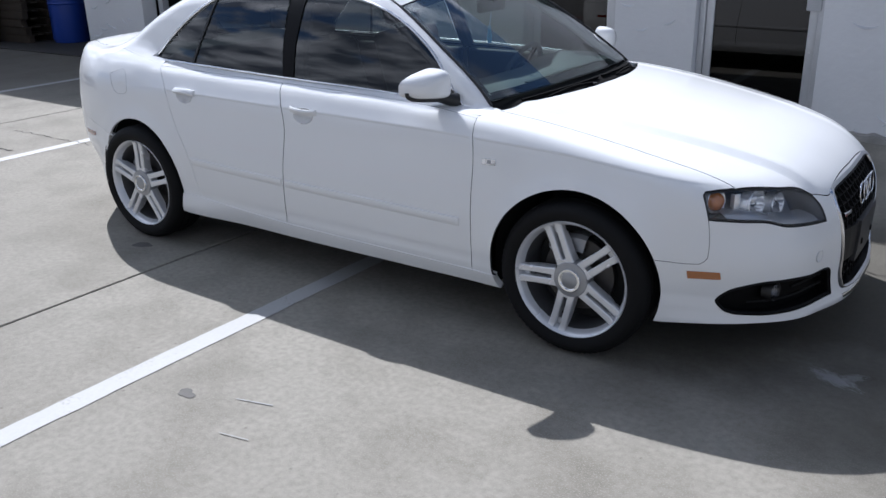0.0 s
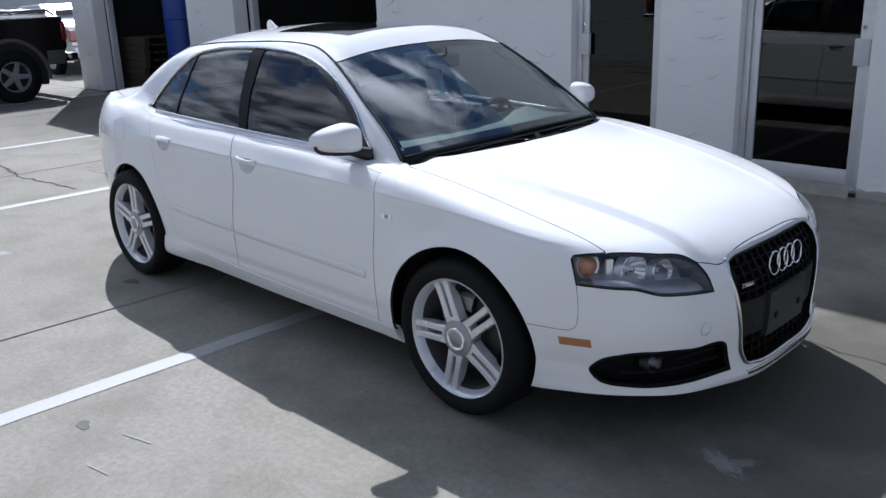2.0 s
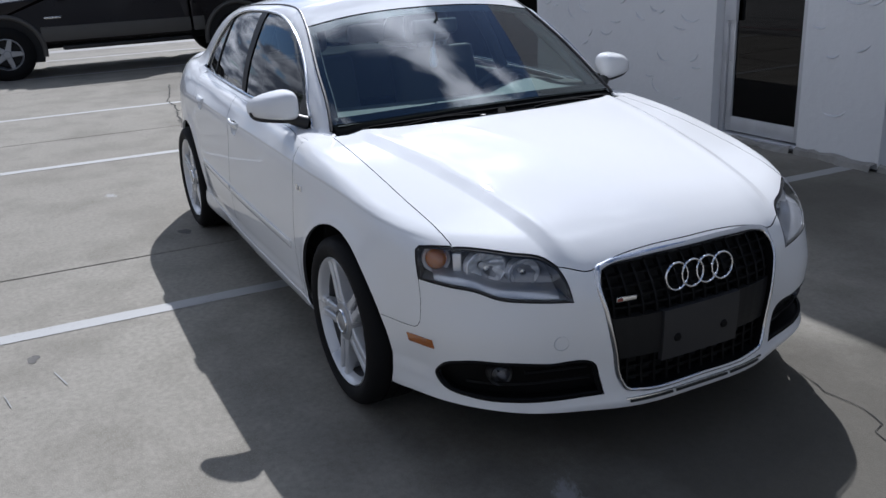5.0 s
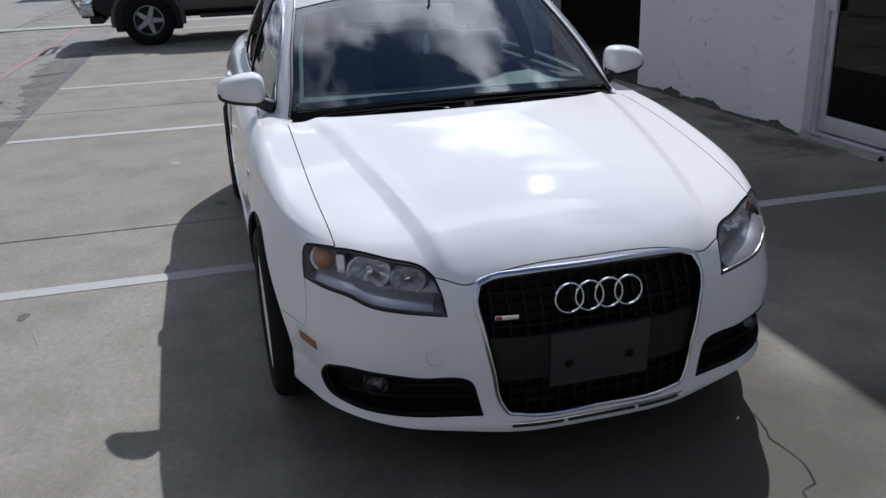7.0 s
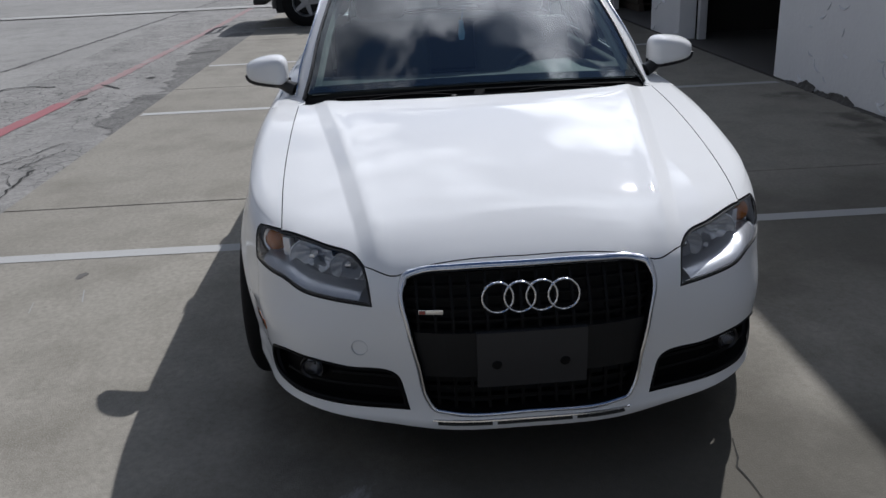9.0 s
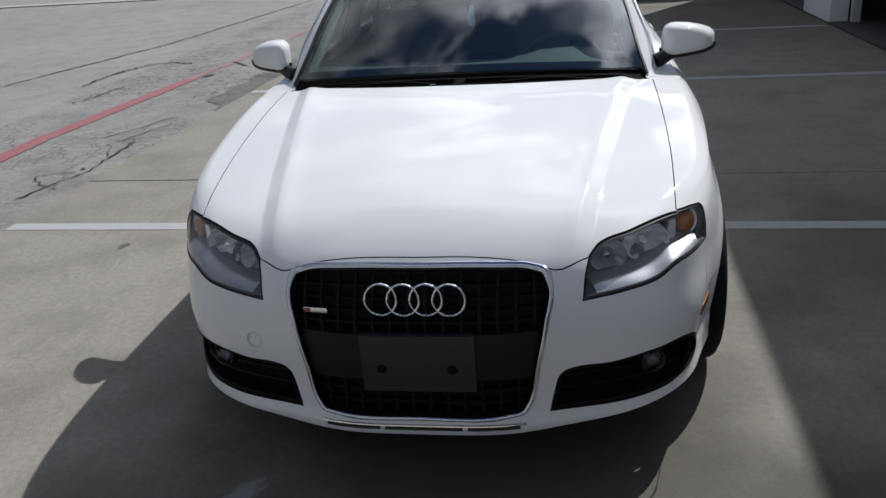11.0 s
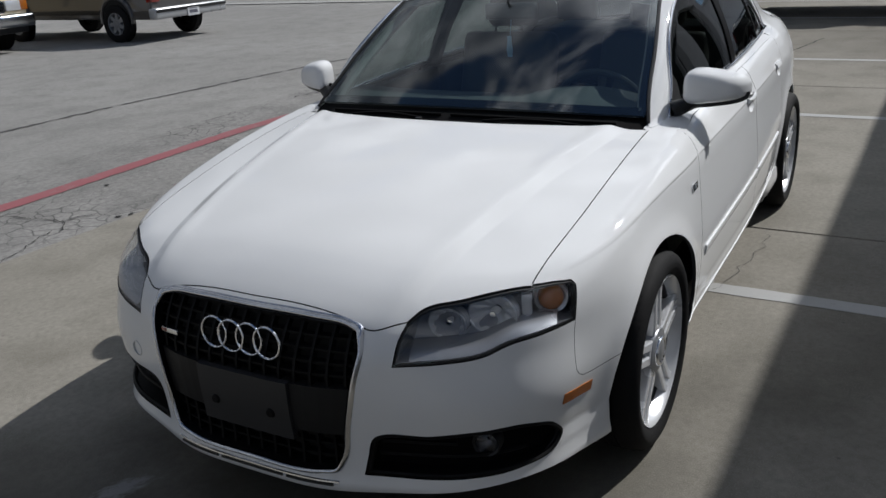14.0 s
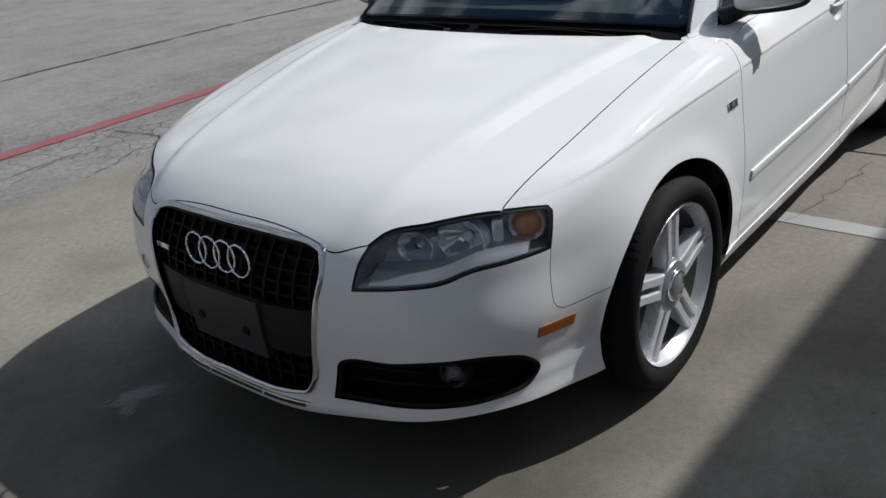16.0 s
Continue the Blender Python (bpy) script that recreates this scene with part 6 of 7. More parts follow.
part("airbag_cover", lathe([(0, 0.035), (0.05, 0.03), (0.075, 0.012), (0.08, -0.02)], 28, m), DARK_GREY, steer)
for a in (20, 160, 235, 305):
    bm = box(0.06, 0.18, -0.014, 0.014, -0.008, 0.010, 0.005)
    move(bm, bm.verts, m @ Matrix.Rotation(radians(a), 4, "Z"))
    part("spoke", bm, DARK_GREY, steer)
mir = part("rear_view_mirror", rounded(0.395, 0.425, -0.115, 0.115, 1.205, 1.272, 0.018), DASH, car, "interior rear-view mirror")
part("mirror_stem", tube([(0.425, 0, 1.25), (0.435, 0, 1.275), (0.43, 0, 1.305)], 0.006, 8), DASH, mir)
part("mirror_face", box(0.3925, 0.3945, -0.105, 0.105, 1.212, 1.265, 0.0), CHROME, mir)
part("air_freshener", prism([(-0.011, 0), (0.011, 0), (0.016, 0.03), (0.010, 0.06), (0.010, 0.085), (-0.010, 0.085), (-0.010, 0.06), (-0.016, 0.03)], pose(0.405, -0.012, 1.055, 90, 0, 76), 0.003), TAG_BLUE, mir, "pale blue hanging air freshener card")
part("cord", tube([(0.405, -0.010, 1.140), (0.41, 0, 1.205)], 0.0012, 5), TAG_BLUE, mir)
bm = bmesh.new()
rows = []
for x in np.linspace(0.30, -1.08, 12):
    p = TOP.cast(cabin, np.stack([np.full(13, x), np.linspace(-0.52, 0.52, 13)], 1))
    rows.append([bm.verts.new((a, b, c - 0.035)) for a, b, c in p])
for a, b in zip(rows, rows[1:]):
    for i in range(12):
        bm.faces.new((a[i], a[i + 1], b[i + 1], b[i]))
part("headliner", bm, HEADLINER, car)
for s in (-1, 1):
    e = screen_side.copy() * (1, -s, 1)
    part("pillar_lining", tube(e + np.array((-0.035, -s * 0.028, -0.02)), 0.022, 8), HEADLINER, car)
    p = SIDE.cast(cabin, np.array([(-0.19, 0.93), (-0.225, 1.1), (-0.26, 1.29)])) * (1, -s, 1)
    part("belt_pillar_lining", tube(p + np.array((0, -s * 0.045, 0)), 0.035, 8), DASH, car)
    for x0, x1 in ((0.74, -0.18), (-0.23, -1.02)):
        part("door_lining", rounded(x1, x0, *sorted((s * 0.68, s * 0.735)), 0.34, 0.915, 0.02), DASH, car)
part("parcel_shelf", rounded(-1.72, -1.30, -0.58, 0.58, 0.94, 0.975, 0.01), DASH, car)
part("cabin_floor", box(-1.25, 0.8, -0.72, 0.72, 0.27, 0.30), UNDER, car)
part("bulkhead", box(0.86, 0.90, -0.62, 0.62, 0.27, 0.86), UNDER, car)
part("rear_bulkhead", box(-1.30, -1.26, -0.62, 0.62, 0.27, 0.93), UNDER, car)

# ---- marks on the paving ----
crack([(-4.0, -0.12), (-4.95, -0.25), (-5.65, -0.16), (-6.34, -0.05), (-7.0, -0.04), (-7.75, 0.14), (-8.5, 0.26)], 0.022, seed=3)
crack([(2.05, 0.66), (2.20, 0.61), (2.31, 0.64), (2.43, 0.60), (2.50, 0.53), (2.62, 0.49), (2.70, 0.42), (2.85, 0.40), (3.0, 0.33), (3.3, 0.25)], 0.0055, seed=4)
crack([(-4.7, 0.32), (-3.6, 0.30)], 0.008, seed=5)
crack([(-0.85, 0.87), (-0.60, 0.89), (-0.34, 0.85), (-0.09, 0.81), (0.05, 0.78)], 0.0035, seed=6, material=TAR)
rng = random.Random(11)
for k in range(9):
    x, y = rng.uniform(-6.5, 3.0), rng.uniform(-3.7, -2.75)
    pts, a = [(x, y)], rng.uniform(-0.6, 0.6)
    for i in range(rng.randint(7, 14)):
        a += rng.gauss(0, 0.45)
        pts.append((pts[-1][0] + 0.10 * math.cos(a), pts[-1][1] + 0.08 * math.sin(a)))
    crack(pts, rng.uniform(0.005, 0.010), seed=40 + k, z=-0.004)
for pts, w in (([(-5.79, -3.64), (-5.68, -3.50), (-5.47, -3.32)], 0.034), ([(-8.11, -3.13), (-8.20, -2.95), (-8.34, -2.72)], 0.06), ([(-4.52, -4.85), (-5.15, -4.90), (-5.43, -4.84), (-5.87, -4.70), (-5.93, -4.44), (-5.80, -4.14)], 0.045), ([(-1.18, -3.03), (-1.16, -3.17), (-1.11, -3.26), (-0.98, -3.24), (-0.91, -3.14), (-0.84, -3.02), (-0.78, -2.94)], 0.016), ([(0.44, -3.70), (0.40, -3.44), (0.36, -3.20), (0.18, -3.09)], 0.010), ([(0.36, -3.20), (0.49, -3.02)], 0.010), ([(-1.97, -3.42), (-2.18, -3.35), (-2.25, -3.20), (-2.45, -3.10)], 0.010), ([(-2.2, -3.33), (-2.45, -3.20), (-2.75, -3.10), (-2.86, -3.0)], 0.012), ([(-2.35, -3.45), (-2.62, -3.28), (-2.9, -3.2)], 0.009), ([(-2.0, -3.15), (-2.3, -3.05), (-2.6, -2.95)], 0.010), ([(-3.6, -4.45), (-4.4, -4.3)], 0.018), ([(-2.0, -3.0), (-1.2, -2.95), (-0.6, -3.1)], 0.02)):
    crack(pts, w, seed=int(-pts[0][0] * 10), z=-0.004)


def blotch(x, y, rx, ry, seed, material, z=0.002, label="dark oil stain soaked into the concrete", name="stain", turn=0.0):
    r = random.Random(seed)
    bm = bmesh.new()
    n = 26
    ph = [r.uniform(0, 6.28) for _ in range(3)]
    vs = []
    for i in range(n):
        a = 2 * math.pi * i / n
        k = 1 + 0.16 * math.sin(2 * a + ph[0]) + 0.12 * math.sin(3 * a + ph[1]) + 0.07 * math.sin(5 * a + ph[2])
        px, py = rx * k * math.cos(a), ry * k * math.sin(a)
        vs.append(bm.verts.new((x + px * math.cos(turn) - py * math.sin(turn), y + px * math.sin(turn) + py * math.cos(turn), z)))
    bm.faces.new(vs)
    return tagged(part(name, bm, material), label, "stain", "stains on the paving", "structure")


blotch(-1.25, -0.98, 0.06, 0.035, 62, STAIN)
blotch(0.25, -1.93, 0.040, 0.026, 63, STAIN)
for x, y, k in ((-6.14, -3.15, 64), (-4.90, -3.56, 65), (-1.27, -3.02, 66), (0.10, -2.86, 67), (-0.35, -3.61, 68), (0.17, -2.90, 69)):
    blotch(x, y, *((0.07, 0.05) if x < -4 else (0.022, 0.016)), k, CRACK, -0.005, "dark tar spot on the asphalt")
for k, (x0, y0, x1, y1, w) in enumerate(((0.44, -1.86, 0.59, -1.82, 0.005), (0.56, -2.05, 0.68, -2.03, 0.005))):
    paint_strip("chalk_mark", [(x0, y0), ((x0 + x1) / 2 + 0.01, (y0 + y1) / 2), (x1, y1)], w, 0.003 + 0.0012 * k, CHALK, "pale scuff on the concrete", w * 0.35)

# ---- trowel ridges in the stucco, their relief shade put into the colour ----
bm = bmesh.new()
r = random.Random(21)
for x0, x1 in ((1.27, 5.0), (-0.43, 0.24), (-3.98, -1.37), (-8.08, -6.90), (-11.93, -11.17)):
    for k in range(int((x1 - x0) * 27)):
        cx, cz, rad = r.uniform(x0 + 0.04, x1 - 0.04), r.uniform(0.10, 2.6), r.uniform(0.07, 0.15)
        tilt, span = r.gauss(0, 28), r.uniform(55, 120)
        a0, span = radians(270 + tilt - span / 2), radians(span)
        n = 14
        rows = []
        for i in range(n + 1):
            a = a0 + span * i / n
            px, pz = cx + rad * math.cos(a), cz + rad * 0.8 * math.sin(a)
            if not x0 + 0.015 < px < x1 - 0.015:
                rows = []
                break
            w = 0.0042 * math.sin(math.pi * (i + 0.25) / (n + 0.5)) ** 0.7 * r.uniform(0.8, 1.2)
            h = 0.011 * math.sin(math.pi * (i + 0.3) / (n + 0.6)) ** 0.7
            rows.append([bm.verts.new(p) for p in ((px, WALL_Y + 0.001, pz + w * 3.2), (px, WALL_Y - h, pz - w * 0.3), (px, WALL_Y + 0.001, pz - w))])
        for a, b in zip(rows, rows[1:]):
            for i in range(2):
                bm.faces.new((a[i], b[i], b[i + 1], a[i + 1]))
bmesh.ops.recalc_face_normals(bm, faces=bm.faces)
tagged(part("stucco_ridges", bm, STUCCO_EDGE), "curved trowel ridges standing out of the white stucco", "stucco", kind="stuff")

# ---- other vehicles ----
DARK_BODY = surface("dark_aubergine_paint", (0.008, 0.0055, 0.006), 0.3, vary=0.08, spec=0.2, coat=0.2)
GREY_CLAD = surface("grey_cladding", (0.085, 0.080, 0.072), 0.5, vary=0.1)
TAUPE = surface("taupe_paint", (0.060, 0.055, 0.050), 0.35, vary=0.06, coat=0.8)
SILVER = surface("silver_paint", (0.42, 0.43, 0.44), 0.3, 0.4, vary=0.04, coat=1.0)
GOLD = surface("pale_gold_paint", (0.42, 0.34, 0.20), 0.3, 0.1, vary=0.05, coat=0.8)
PLATE = surface("plate_white", (0.62, 0.63, 0.64), 0.4, vary=0.05)
INK = surface("plate_ink", (0.10, 0.10, 0.13), 0.6)
DULL_CHROME = surface("dull_chrome", (0.48, 0.49, 0.50), 0.16, 1.0, vary=0.08)


def hull(name, outline, half, material, parent, lean=0.0, belt=0.9, label="", bevel=0.03):
    """A body block: side outline (length, height) with tumblehome above the belt, from side to side."""
    bm = bmesh.new()
    sides = []
    for s in (-1, 1):
        sides.append([bm.verts.new((s * (half - max(z - belt, 0) * lean), y, z)) for y, z in outline])
    n = len(outline)
    bm.faces.new(sides[0])
    bm.faces.new(sides[1][::-1])
    for i in range(n):
        bm.faces.new((sides[0][(i + 1) % n], sides[0][i], sides[1][i], sides[1][(i + 1) % n]))
    bmesh.ops.recalc_face_normals(bm, faces=bm.faces)
    if bevel:
        bmesh.ops.bevel(bm, geom=[e for e in bm.edges if e.calc_face_angle(0) > 0.3], offset=bevel, segments=3, affect="EDGES", profile=0.6)
    return part(name, bm, material, parent, label, smooth=False)


def road_wheel(x, y, r, parent, rim_r, spokes=5, out=1, width=0.25, rim_mat=None):
    """A plain road wheel; its outer face looks along x * out."""
    m = pose(x, y, r, 0, 90 * out, 0)
    w = width / 2
    k = r / 0.322
    bm = lathe([(rim_r, -w * 0.9), (rim_r + 0.03, -w), (r - 0.04, -w), (r, -w * 0.75), (r, w * 0.75), (r - 0.04, w), (rim_r + 0.03, w), (rim_r, w * 0.9)], 48)
    for i in range(48):
        for s in (-1, 1):
            vs = add_box(bm, -0.014, 0.014, -0.035, 0.035, -0.008, 0.008)
            move(bm, vs, Matrix.Rotation(2 * math.pi * (i + 0.25 * s) / 48, 4, "Z") @ Matrix.Translation((r, 0, s * w * 0.62)) @ Matrix.Rotation(radians(90), 4, "Y"))
    move(bm, bm.verts, m)
    wh = part("wheel", bm, RUBBER, parent, "black tyre on a silver wheel")
    mat = rim_mat or ALLOY
    part("rim", lathe([(rim_r + 0.006, w * 0.9), (rim_r - 0.008, w * 0.92), (rim_r - 0.022, w * 0.5), (rim_r - 0.03, -w * 0.4)], 40, m), mat, wh)
    for i in range(spokes):
        bm = prism([(0.03, -0.045), (rim_r - 0.012, -0.030), (rim_r - 0.012, 0.030), (0.03, 0.045)], Matrix.Identity(4), 0.03, 0.006)
        move(bm, bm.verts, m @ Matrix.Rotation(2 * math.pi * i / spokes + 0.3, 4, "Z") @ Matrix.Translation((0, 0, w * 0.45)))
        part("spoke", bm, mat, wh, smooth=False)
    part("hub", lathe([(0, w * 0.8), (0.05, w * 0.78), (0.065, w * 0.6), (0.07, w * 0.3)], 24, m), mat, wh)
    part("wheel_back", lathe([(0, 0.0), (rim_r - 0.02, 0.0)], 24, m), UNDER, wh)
    return wh


def flare(x, y, r, parent, out, material, name="arch_flare"):
    bm = bmesh.new()
    pts = [(x, y + r * math.cos(a), 0.40 + r * math.sin(a)) for a in np.linspace(-0.15, math.pi + 0.15, 22)]
    add_tube(bm, pts, 0.038, 8)
    bmesh.ops.recalc_face_normals(bm, faces=bm.faces)
    part(name, bm, material, parent)
    bm = bmesh.new()
    vs = [bm.verts.new((x + out * 0.004, y + (r - 0.01) * math.cos(a), 0.40 + (r - 0.01) * math.sin(a))) for a in np.linspace(-0.3, math.pi + 0.3, 24)]
    bm.faces.new(vs)
    part("wheel_well", bm, UNDER, parent)


def number_plate(x, y, z, parent, facing):
    p = part("number_plate", box(x - 0.15, x + 0.15, *sorted((y, y + 0.012 * facing)), z - 0.075, z + 0.075, 0.004), PLATE, parent, "white plate with plain bars")
    for dz, h in ((0.0, 0.028), (0.052, 0.008)):
        part("plate_bar", box(x - 0.105, x + 0.105, *sorted((y + 0.012 * facing, y + 0.0145 * facing)), z + dz - h, z + dz + h), INK, p)


def crew_pickup(m):
    """Dark pickup with grey lower cladding, bed rails and a bar guard; nose along -y, built about its middle."""
    t = empty("pickup_truck", m, "dark pickup truck with grey cladding, chrome bumper and bed rails", "pickup truck")
    h = 0.97
    hull("cab", [(-2.62, 0.62), (-2.66, 0.95), (-2.55, 1.10), (-1.25, 1.20), (-0.62, 1.78), (-0.35, 1.86), (0.75, 1.86), (1.02, 1.22), (1.02, 0.50), (-2.5, 0.50)], h, DARK_BODY, t, 0.22, 1.18)
    hull("bed", [(1.045, 0.56), (1.045, 1.28), (2.70, 1.28), (2.72, 0.80), (2.60, 0.62)], h - 0.01, DARK_BODY, t)
    part("bed_liner", box(-h + 0.12, h - 0.12, 1.12, 2.62, 1.283, 1.287), UNDER, t)
    part("frame_rail", box(-0.6, 0.6, -2.3, 2.5, 0.40, 0.56, 0.02), UNDER, t)
    for s in (-1, 1):
        for y0, y1 in ((-1.28, 1.02), (1.06, 1.25), (2.37, 2.66)):
            part("cladding", box(*sorted((s * (h - 0.02), s * (h + 0.018))), y0, y1, 0.54, 0.76, 0.012), GREY_CLAD, t)
        part("running_board", box(*sorted((s * (h - 0.06), s * (h + 0.10))), -1.0, 1.0, 0.40, 0.46, 0.015), BLACK_PLASTIC, t)
        for y in (-1.81, 1.81):
            flare(s * (h - 0.002), y, 0.55, t, s, GREY_CLAD)
            road_wheel(s * (h - 0.05), y, 0.40, t, 0.235, 5, s, 0.27, ALLOY_GREY)
        part("side_glass", box(*sorted((s * (h - 0.10), s * (h - 0.055))), -0.60, 0.85, 1.24, 1.68, 0.01), BLACK_GLOSS, t)
        part("door_mirror", box(*sorted((s * (h + 0.02), s * (h + 0.22))), -0.95, -0.80, 1.18, 1.40, 0.03), BLACK_PLASTIC, t)
        rail = tube([(s * (h - 0.06), 1.20, 1.28), (s * (h - 0.06), 1.24, 1.37), (s * (h - 0.06), 1.9, 1.385), (s * (h - 0.06), 2.48, 1.385), (s * (h - 0.06), 2.60, 1.30)], 0.022, 10)
        part("bed_rail", rail, DULL_CHROME, t, "polished bed rail")
        part("headlamp", box(*sorted((s * 0.60, s * 0.95)), -2.70, -2.55, 0.82, 1.02, 0.03), REFLECTOR, t, "clear headlamp")
        part("tail_lamp", box(*sorted((s * 0.80, s * 0.965)), 2.65, 2.728, 0.90, 1.20, 0.015), RED_LENS, t, "red tail lamp")
        part("door_badge", box(*sorted((s * (h - 0.01), s * (h + 0.006))), -1.20, -0.95, 0.88, 0.91, 0.003), DULL_CHROME, t)
        part("guard_upright", tube([(s * 0.48, -2.86, 0.50), (s * 0.48, -2.98, 0.72), (s * 0.45, -2.92, 1.05)], 0.030, 10), DULL_CHROME, t)
    part("front_bumper", box(-0.98, 0.98, -2.84, -2.62, 0.48, 0.72, 0.05, 3), DULL_CHROME, t, "chrome front bumper")
    part("bumper_valance", box(-0.9, 0.9, -2.72, -2.5, 0.38, 0.50, 0.03), BLACK_PLASTIC, t)
    part("grille", box(-0.55, 0.55, -2.71, -2.60, 0.76, 1.04, 0.02), DULL_CHROME, t, "chrome grille")
    part("guard_bar", tube([(-0.62, -2.93, 0.80), (-0.45, -2.97, 0.98), (0.45, -2.97, 0.98), (0.62, -2.93, 0.80)], 0.030, 10), DULL_CHROME, t)
    part("guard_lower_bar", tube([(-0.48, -2.97, 0.72), (0.48, -2.97, 0.72)], 0.026, 10), DULL_CHROME, t)
    part("rear_bumper", box(-0.95, 0.95, 2.71, 2.88, 0.56, 0.70, 0.03), DULL_CHROME, t)
    part("windscreen", box(-0.74, 0.74, -1.02, -0.98, 1.30, 1.70, 0.0), BLACK_GLOSS, t)
    return t


def estate_wagon(m):
    """Taupe wagon seen from its tail, nose along -y."""
    t = empty("station_wagon", m, "taupe family wagon with a silver rear bumper and white plate", "car")
    h = 0.90
    hull("body", [(-2.45, 0.42), (-2.55, 0.70), (-2.35, 0.92), (-1.35, 1.02), (-0.65, 1.52), (0.2, 1.60), (1.9, 1.56), (2.30, 1.02), (2.36, 0.55), (2.25, 0.40)], h, TAUPE, t, 0.28, 1.0)
    part("rear_bumper", box(-0.92, 0.92, 2.26, 2.46, 0.40, 0.60, 0.05, 3), SILVER, t, "silver rear bumper")
    part("bumper_strip", box(-0.90, 0.90, 2.462, 2.475, 0.52, 0.575, 0.004), BLACK_PLASTIC, t)
    part("front_bumper", box(-0.88, 0.88, -2.66, -2.45, 0.38, 0.60, 0.05, 3), SILVER, t)
    number_plate(0.0, 2.463, 0.47, t, 1)
    for s in (-1, 1):
        for y in (-1.45, 1.42):
            flare(s * (h - 0.002), y, 0.40, t, s, TAUPE)
            road_wheel(s * (h - 0.04), y, 0.335, t, 0.20, 7, s, 0.21, ALLOY_GREY)
        part("side_glass", box(*sorted((s * (h - 0.12), s * (h - 0.075))), -0.75, 1.85, 1.06, 1.42, 0.01), BLACK_GLOSS, t)
        part("lower_trim", box(*sorted((s * (h - 0.01), s * (h + 0.012))), -1.0, 1.0, 0.50, 0.58, 0.008), BLACK_PLASTIC, t)
        part("tail_lamp", box(*sorted((s * 0.70, s * 0.895)), 2.22, 2.375, 0.70, 0.98, 0.02), RED_LENS, t)
    part("rear_glass", box(-0.66, 0.66, 2.20, 2.24, 1.08, 1.44), BLACK_GLOSS, t)
    return t


def small_pickup(m):
    """Pale gold pickup facing along +y with a chrome nose."""
    t = empty("pickup_truck", m, "pale gold compact pickup with a chrome grille and bumper", "pickup truck")
    h = 0.88
    hull("cab", [(2.36, 0.52), (2.42, 0.86), (2.25, 0.98), (1.15, 1.06), (0.55, 1.56), (-0.55, 1.60), (-0.80, 1.06), (-0.80, 0.46), (2.2, 0.46)], h, GOLD, t, 0.25, 1.05)
    hull("bed", [(-0.83, 0.46), (-0.83, 1.08), (-2.55, 1.08), (-2.57, 0.56)], h - 0.01, GOLD, t)
    part("front_bumper", box(-0.90, 0.90, 2.40, 2.58, 0.44, 0.66, 0.05, 3), DULL_CHROME, t, "chrome front bumper")
    part("valance", box(-0.78, 0.78, 2.3, 2.5, 0.34, 0.46, 0.03), BLACK_PLASTIC, t)
    part("grille", box(-0.42, 0.42, 2.40, 2.455, 0.70, 0.90, 0.03), DULL_CHROME, t, "chrome grille surround")
    for z in (0.745, 0.80, 0.855):
        part("grille_slot", box(-0.36, 0.36, 2.450, 2.462, z - 0.017, z + 0.017, 0.005), BLACK_GLOSS, t)
    number_plate(0.0, 2.585, 0.55, t, 1)
    for s in (-1, 1):
        part("headlamp", box(*sorted((s * 0.44, s * 0.74)), 2.38, 2.45, 0.72, 0.90, 0.02), REFLECTOR, t, "clear headlamp")
        part("indicator", box(*sorted((s * 0.74, s * 0.885)), 2.30, 2.44, 0.72, 0.90, 0.02), AMBER, t, "amber corner lamp")
        for y in (1.50, -1.55):
            flare(s * (h - 0.002), y, 0.42, t, s, GOLD)
            road_wheel(s * (h - 0.04), y, 0.355, t, 0.205, 5, s, 0.23)
        part("side_glass", box(*sorted((s * (h - 0.10), s * (h - 0.06))), -0.50, 0.75, 1.09, 1.46, 0.01), BLACK_GLOSS, t)
        part("door_mirror", box(*sorted((s * (h + 0.01), s * (h + 0.16))), 0.75, 0.86, 1.06, 1.20, 0.02), BLACK_PLASTIC, t)
    part("windscreen", box(-0.66, 0.66, 0.84, 0.87, 1.14, 1.46), BLACK_GLOSS, t)
    return t


def silver_saloon(m):
    t = empty("parked_sedan", m, "silver-white sedan parked beyond the end of the building", "car")
    h = 0.88
    hull("body", [(-2.3, 0.40), (-2.38, 0.66), (-2.1, 0.84), (-1.1, 0.94), (-0.45, 1.38), (0.65, 1.42), (1.45, 1.02), (2.22, 0.98), (2.34, 0.62), (2.22, 0.38)], h, SILVER, t, 0.30, 0.98)
    part("rear_bumper", box(-0.90, 0.90, 2.22, 2.42, 0.36, 0.60, 0.06, 3), SILVER, t)
    part("rear_valance", box(-0.80, 0.80, 2.1, 2.36, 0.26, 0.37, 0.02), BLACK_PLASTIC, t)
    for s in (-1, 1):
        part("tail_lamp", box(*sorted((s * 0.52, s * 0.89)), 2.12, 2.345, 0.68, 0.92, 0.03), RED_LENS, t, "red tail lamp")
        for y in (-1.40, 1.35):
            flare(s * (h - 0.002), y, 0.38, t, s, SILVER)
            road_wheel(s * (h - 0.04), y, 0.315, t, 0.20, 5, s, 0.21)
        part("side_glass", box(*sorted((s * (h - 0.12), s * (h - 0.075))), -0.6, 1.0, 1.0, 1.32, 0.01), BLACK_GLOSS, t)
    part("rear_glass", box(-0.6, 0.6, 1.08, 1.12, 1.05, 1.30), BLACK_GLOSS, t)
    return t


crew_pickup(pose(-11.95, 0.16, 0))
estate_wagon(pose(-8.65, -13.2, -0.016))
small_pickup(pose(-5.85, -15.3, -0.016))
silver_saloon(pose(-16.6, 5.2, 0, 0, 0, -90))

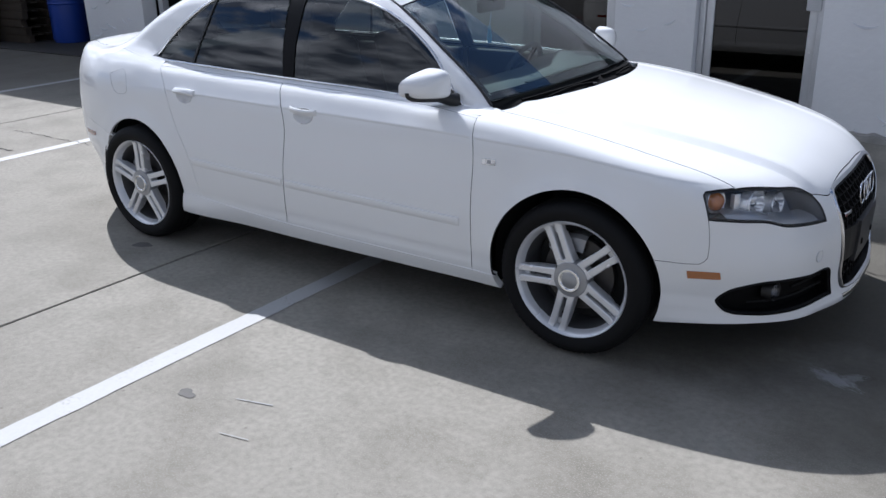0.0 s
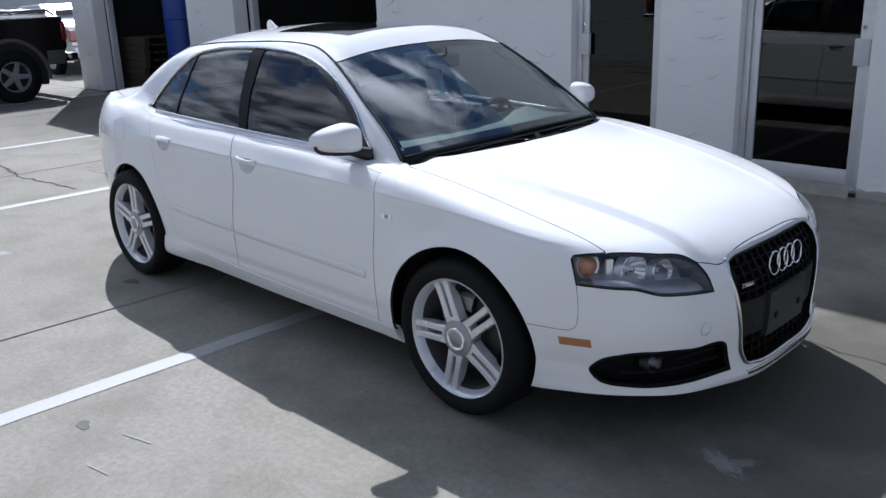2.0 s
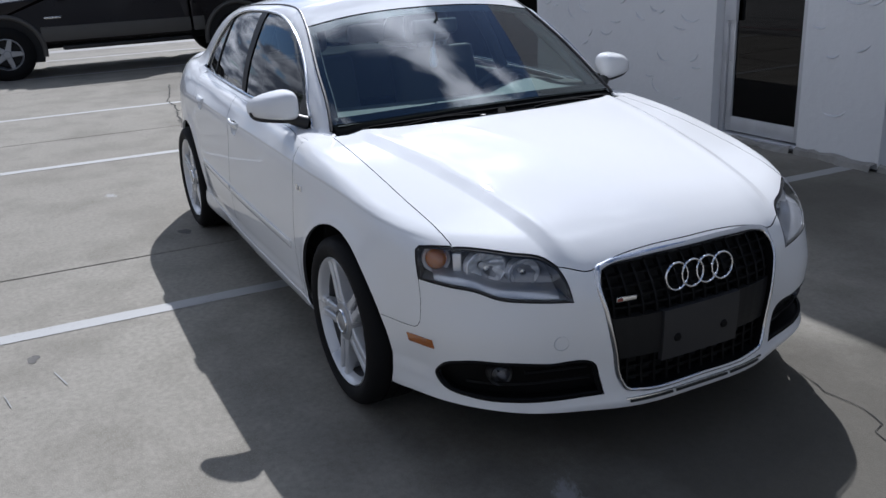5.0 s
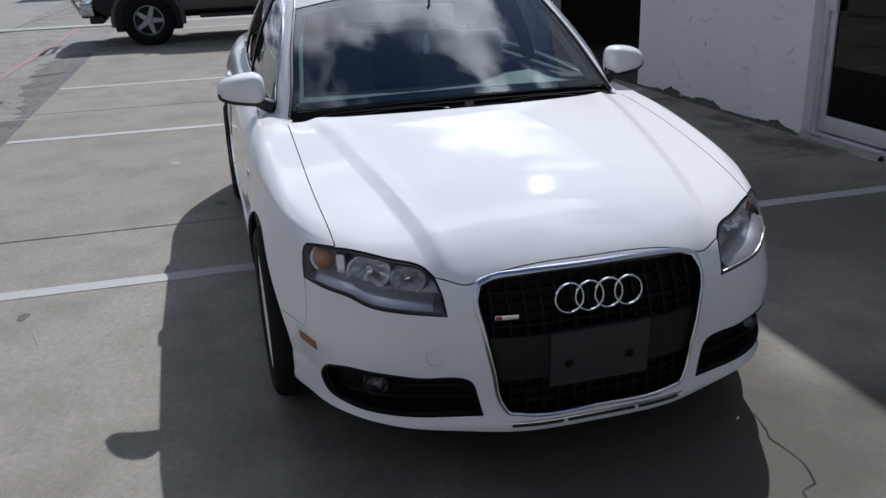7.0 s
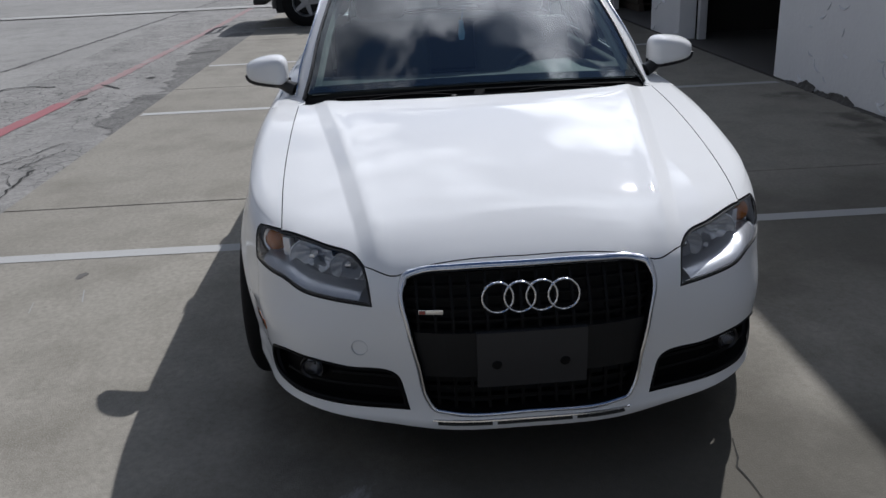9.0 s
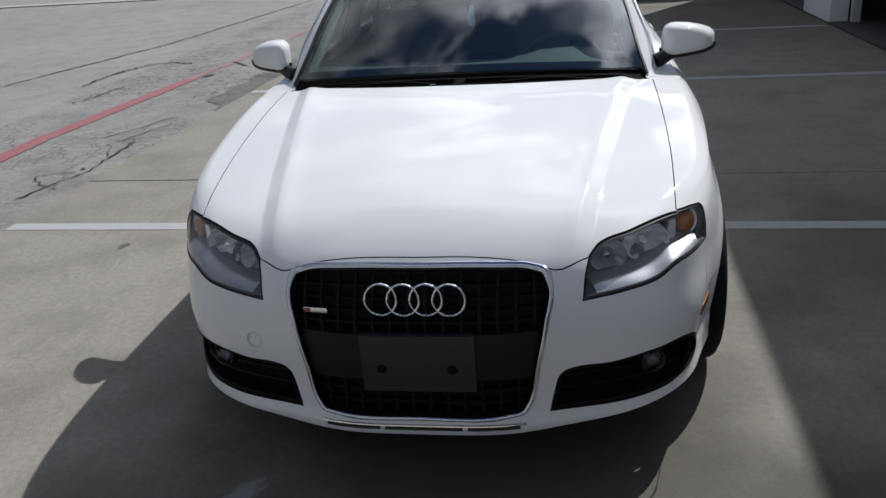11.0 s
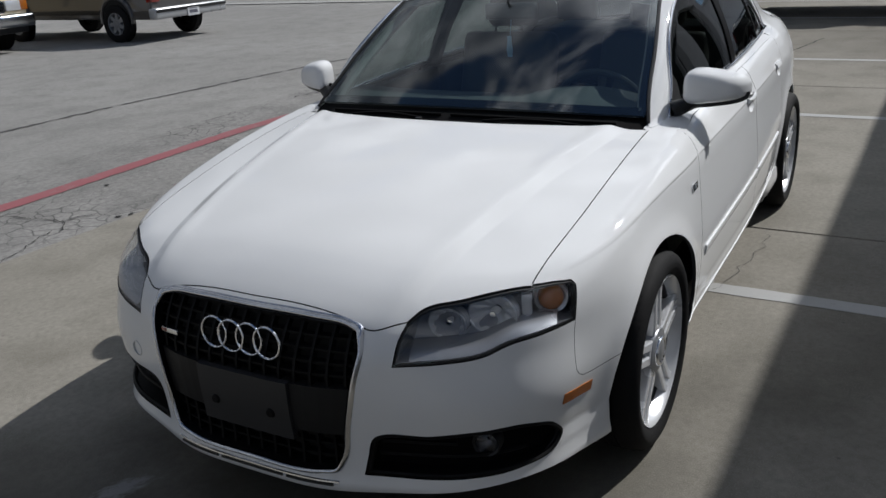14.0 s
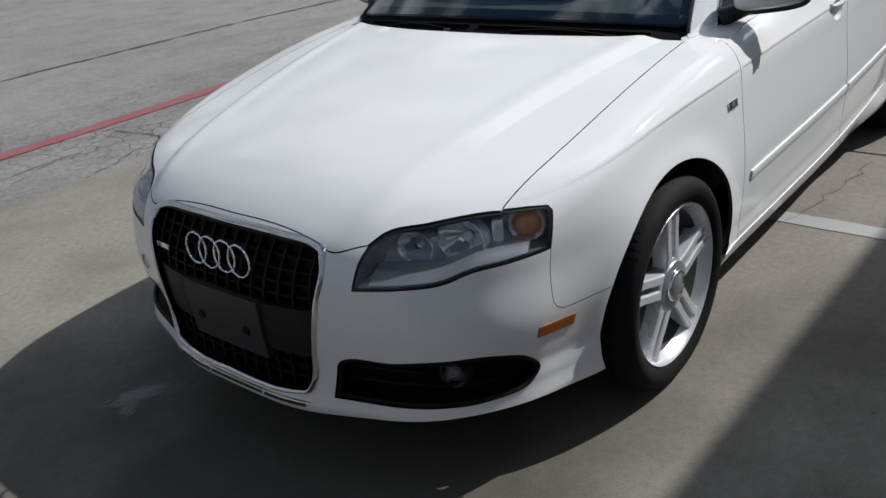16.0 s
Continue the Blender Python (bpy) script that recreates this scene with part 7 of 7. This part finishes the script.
# ---- in the workshop openings ----
PALLET_X = -11.0


def pallet(z, jx, turn):
    p = empty("pallet", pose(PALLET_X + jx, 4.35, z, 0, 0, turn), "weathered wooden pallet in a stack", "pallet", "stack of pallets")
    for i in range(6):
        part("slat", box(-0.55, 0.55, -0.42 + 0.155 * i, -0.42 + 0.155 * i + 0.10, 0.10, 0.122, 0.003), PALLET, p, smooth=False)
    for y in (-0.40, 0.02, 0.40):
        part("runner", box(-0.55, 0.55, y - 0.03, y + 0.06, 0.0, 0.10, 0.004), PALLET, p, smooth=False)


rng = random.Random(8)
for k in range(7):
    pallet(0.012 + 0.124 * k, rng.uniform(-0.04, 0.04), rng.uniform(-4, 4))
drum = empty("drum", pose(-10.05, 4.45, 0.012) @ Matrix.Diagonal((1.0, 1.0, 1.9, 1)), "tall blue plastic drum inside the workshop opening", "drum")
part("shell", lathe([(0, 0), (0.26, 0), (0.285, 0.03), (0.285, 0.30), (0.295, 0.31), (0.285, 0.32), (0.285, 0.60), (0.295, 0.61), (0.285, 0.62), (0.285, 0.86), (0.26, 0.89), (0, 0.89)], 32), BLUE_DRUM, drum)
part("bung", lathe([(0, 0.02), (0.03, 0.02), (0.035, 0.0)], 12, pose(0.12, 0.05, 0.89)), BLACK_PLASTIC, drum)
for i, x in enumerate((-11.09, -6.80)):
    tagged(part(f"trim_{i + 1}", box(x - 0.045, x + 0.045, WALL_Y + DEEP + 0.004, WALL_Y + DEEP + 0.10, 0.012, 3.05, 0.006), GALV), "pale metal door track", "trim", kind="structure")

# ---- distance ----
tagged(part("gutter", sheet(-15.9, -15.35, -60, 30, 0.004), GUTTER), "pale concrete gutter strip", "gutter", kind="structure")
annex = empty("warehouse", pose(-36, 0, -0.016), "pale warehouse across the street", "building")
part("wall", box(-5, 5, -3, 30, 0, 5.4, 0.03), STUCCO, annex)
part("roof", box(-5.2, 5.2, -3.2, 30.2, 5.4, 5.65, 0.03), GALV, annex)
for y in (2, 9, 16, 23):
    part("shutter", box(4.98, 5.06, y - 1.6, y + 1.6, 0.02, 3.4, 0.01), GALV, annex)

LEAF = surface("oak_leaves", (0.045, 0.075, 0.022), 0.6, vary=0.4, scale=1.0, per_object=0.3)
BARK = surface("bark", (0.09, 0.07, 0.05), 0.9, vary=0.3, scale=6, bump=0.8, bump_scale=20)


def tree(m, seed):
    t = empty("tree", m, "broad leafy tree across the lane", "tree", "trees across the lane")
    r = random.Random(seed)
    bm = bmesh.new()
    add_tube(bm, [(0, 0, -0.1), (0.05, 0, 1.2), (-0.05, 0.1, 2.6), (0.1, 0, 4.2)], 0.22, 10, taper=[1.3, 1.0, 0.8, 0.4])
    tips = []
    for k in range(9):
        a, up = r.uniform(0, 6.28), r.uniform(3.2, 6.0)
        end = Vector((math.cos(a) * r.uniform(1.2, 2.6), math.sin(a) * r.uniform(1.2, 2.6), up))
        add_tube(bm, [(0, 0, r.uniform(1.8, 3.2)), end * 0.5 + Vector((0, 0, 0.9)), end], 0.09, 6, taper=[1, 0.7, 0.25])
        tips.append(end)
    bmesh.ops.recalc_face_normals(bm, faces=bm.faces)
    part("trunk", bm, BARK, t)
    vs, fs = [], []
    for tip in tips + [Vector((0, 0, 5.6))]:
        for k in range(420):
            d = Vector((r.gauss(0, 1), r.gauss(0, 1), r.gauss(0, 0.75))).normalized() * r.uniform(0.3, 1.0) ** 0.5
            c = tip + d * 1.25
            a, b = Vector((r.gauss(0, 1), r.gauss(0, 1), r.gauss(0, 1))).normalized(), Vector((r.gauss(0, 1), r.gauss(0, 1), r.gauss(0, 1)))
            b = (b - a * b.dot(a)).normalized()
            s = r.uniform(0.07, 0.15)
            i = len(vs)
            vs += [c - a * s, c + b * s * 0.6, c + a * s, c - b * s * 0.6]
            fs.append((i, i + 1, i + 2, i + 3))
    me = bpy.data.meshes.new("crown")
    me.from_pydata([tuple(v) for v in vs], [], fs)
    part_mesh("crown", me, LEAF, t)
    return t


first = tree(pose(-24, -56, 0.0), 3)
for x, y, k, turn in ((-10, -61, 1.15, 50), (4, -54, 0.9, 120), (17, -60, 1.1, 200), (-38, -53, 1.05, 300), (-46, -24, 0.9, 80), (31, -51, 1.0, 20)):
    copy_thing(first, pose(x, y, 0, 0, 0, turn) @ Matrix.Diagonal((k, k, k, 1)))
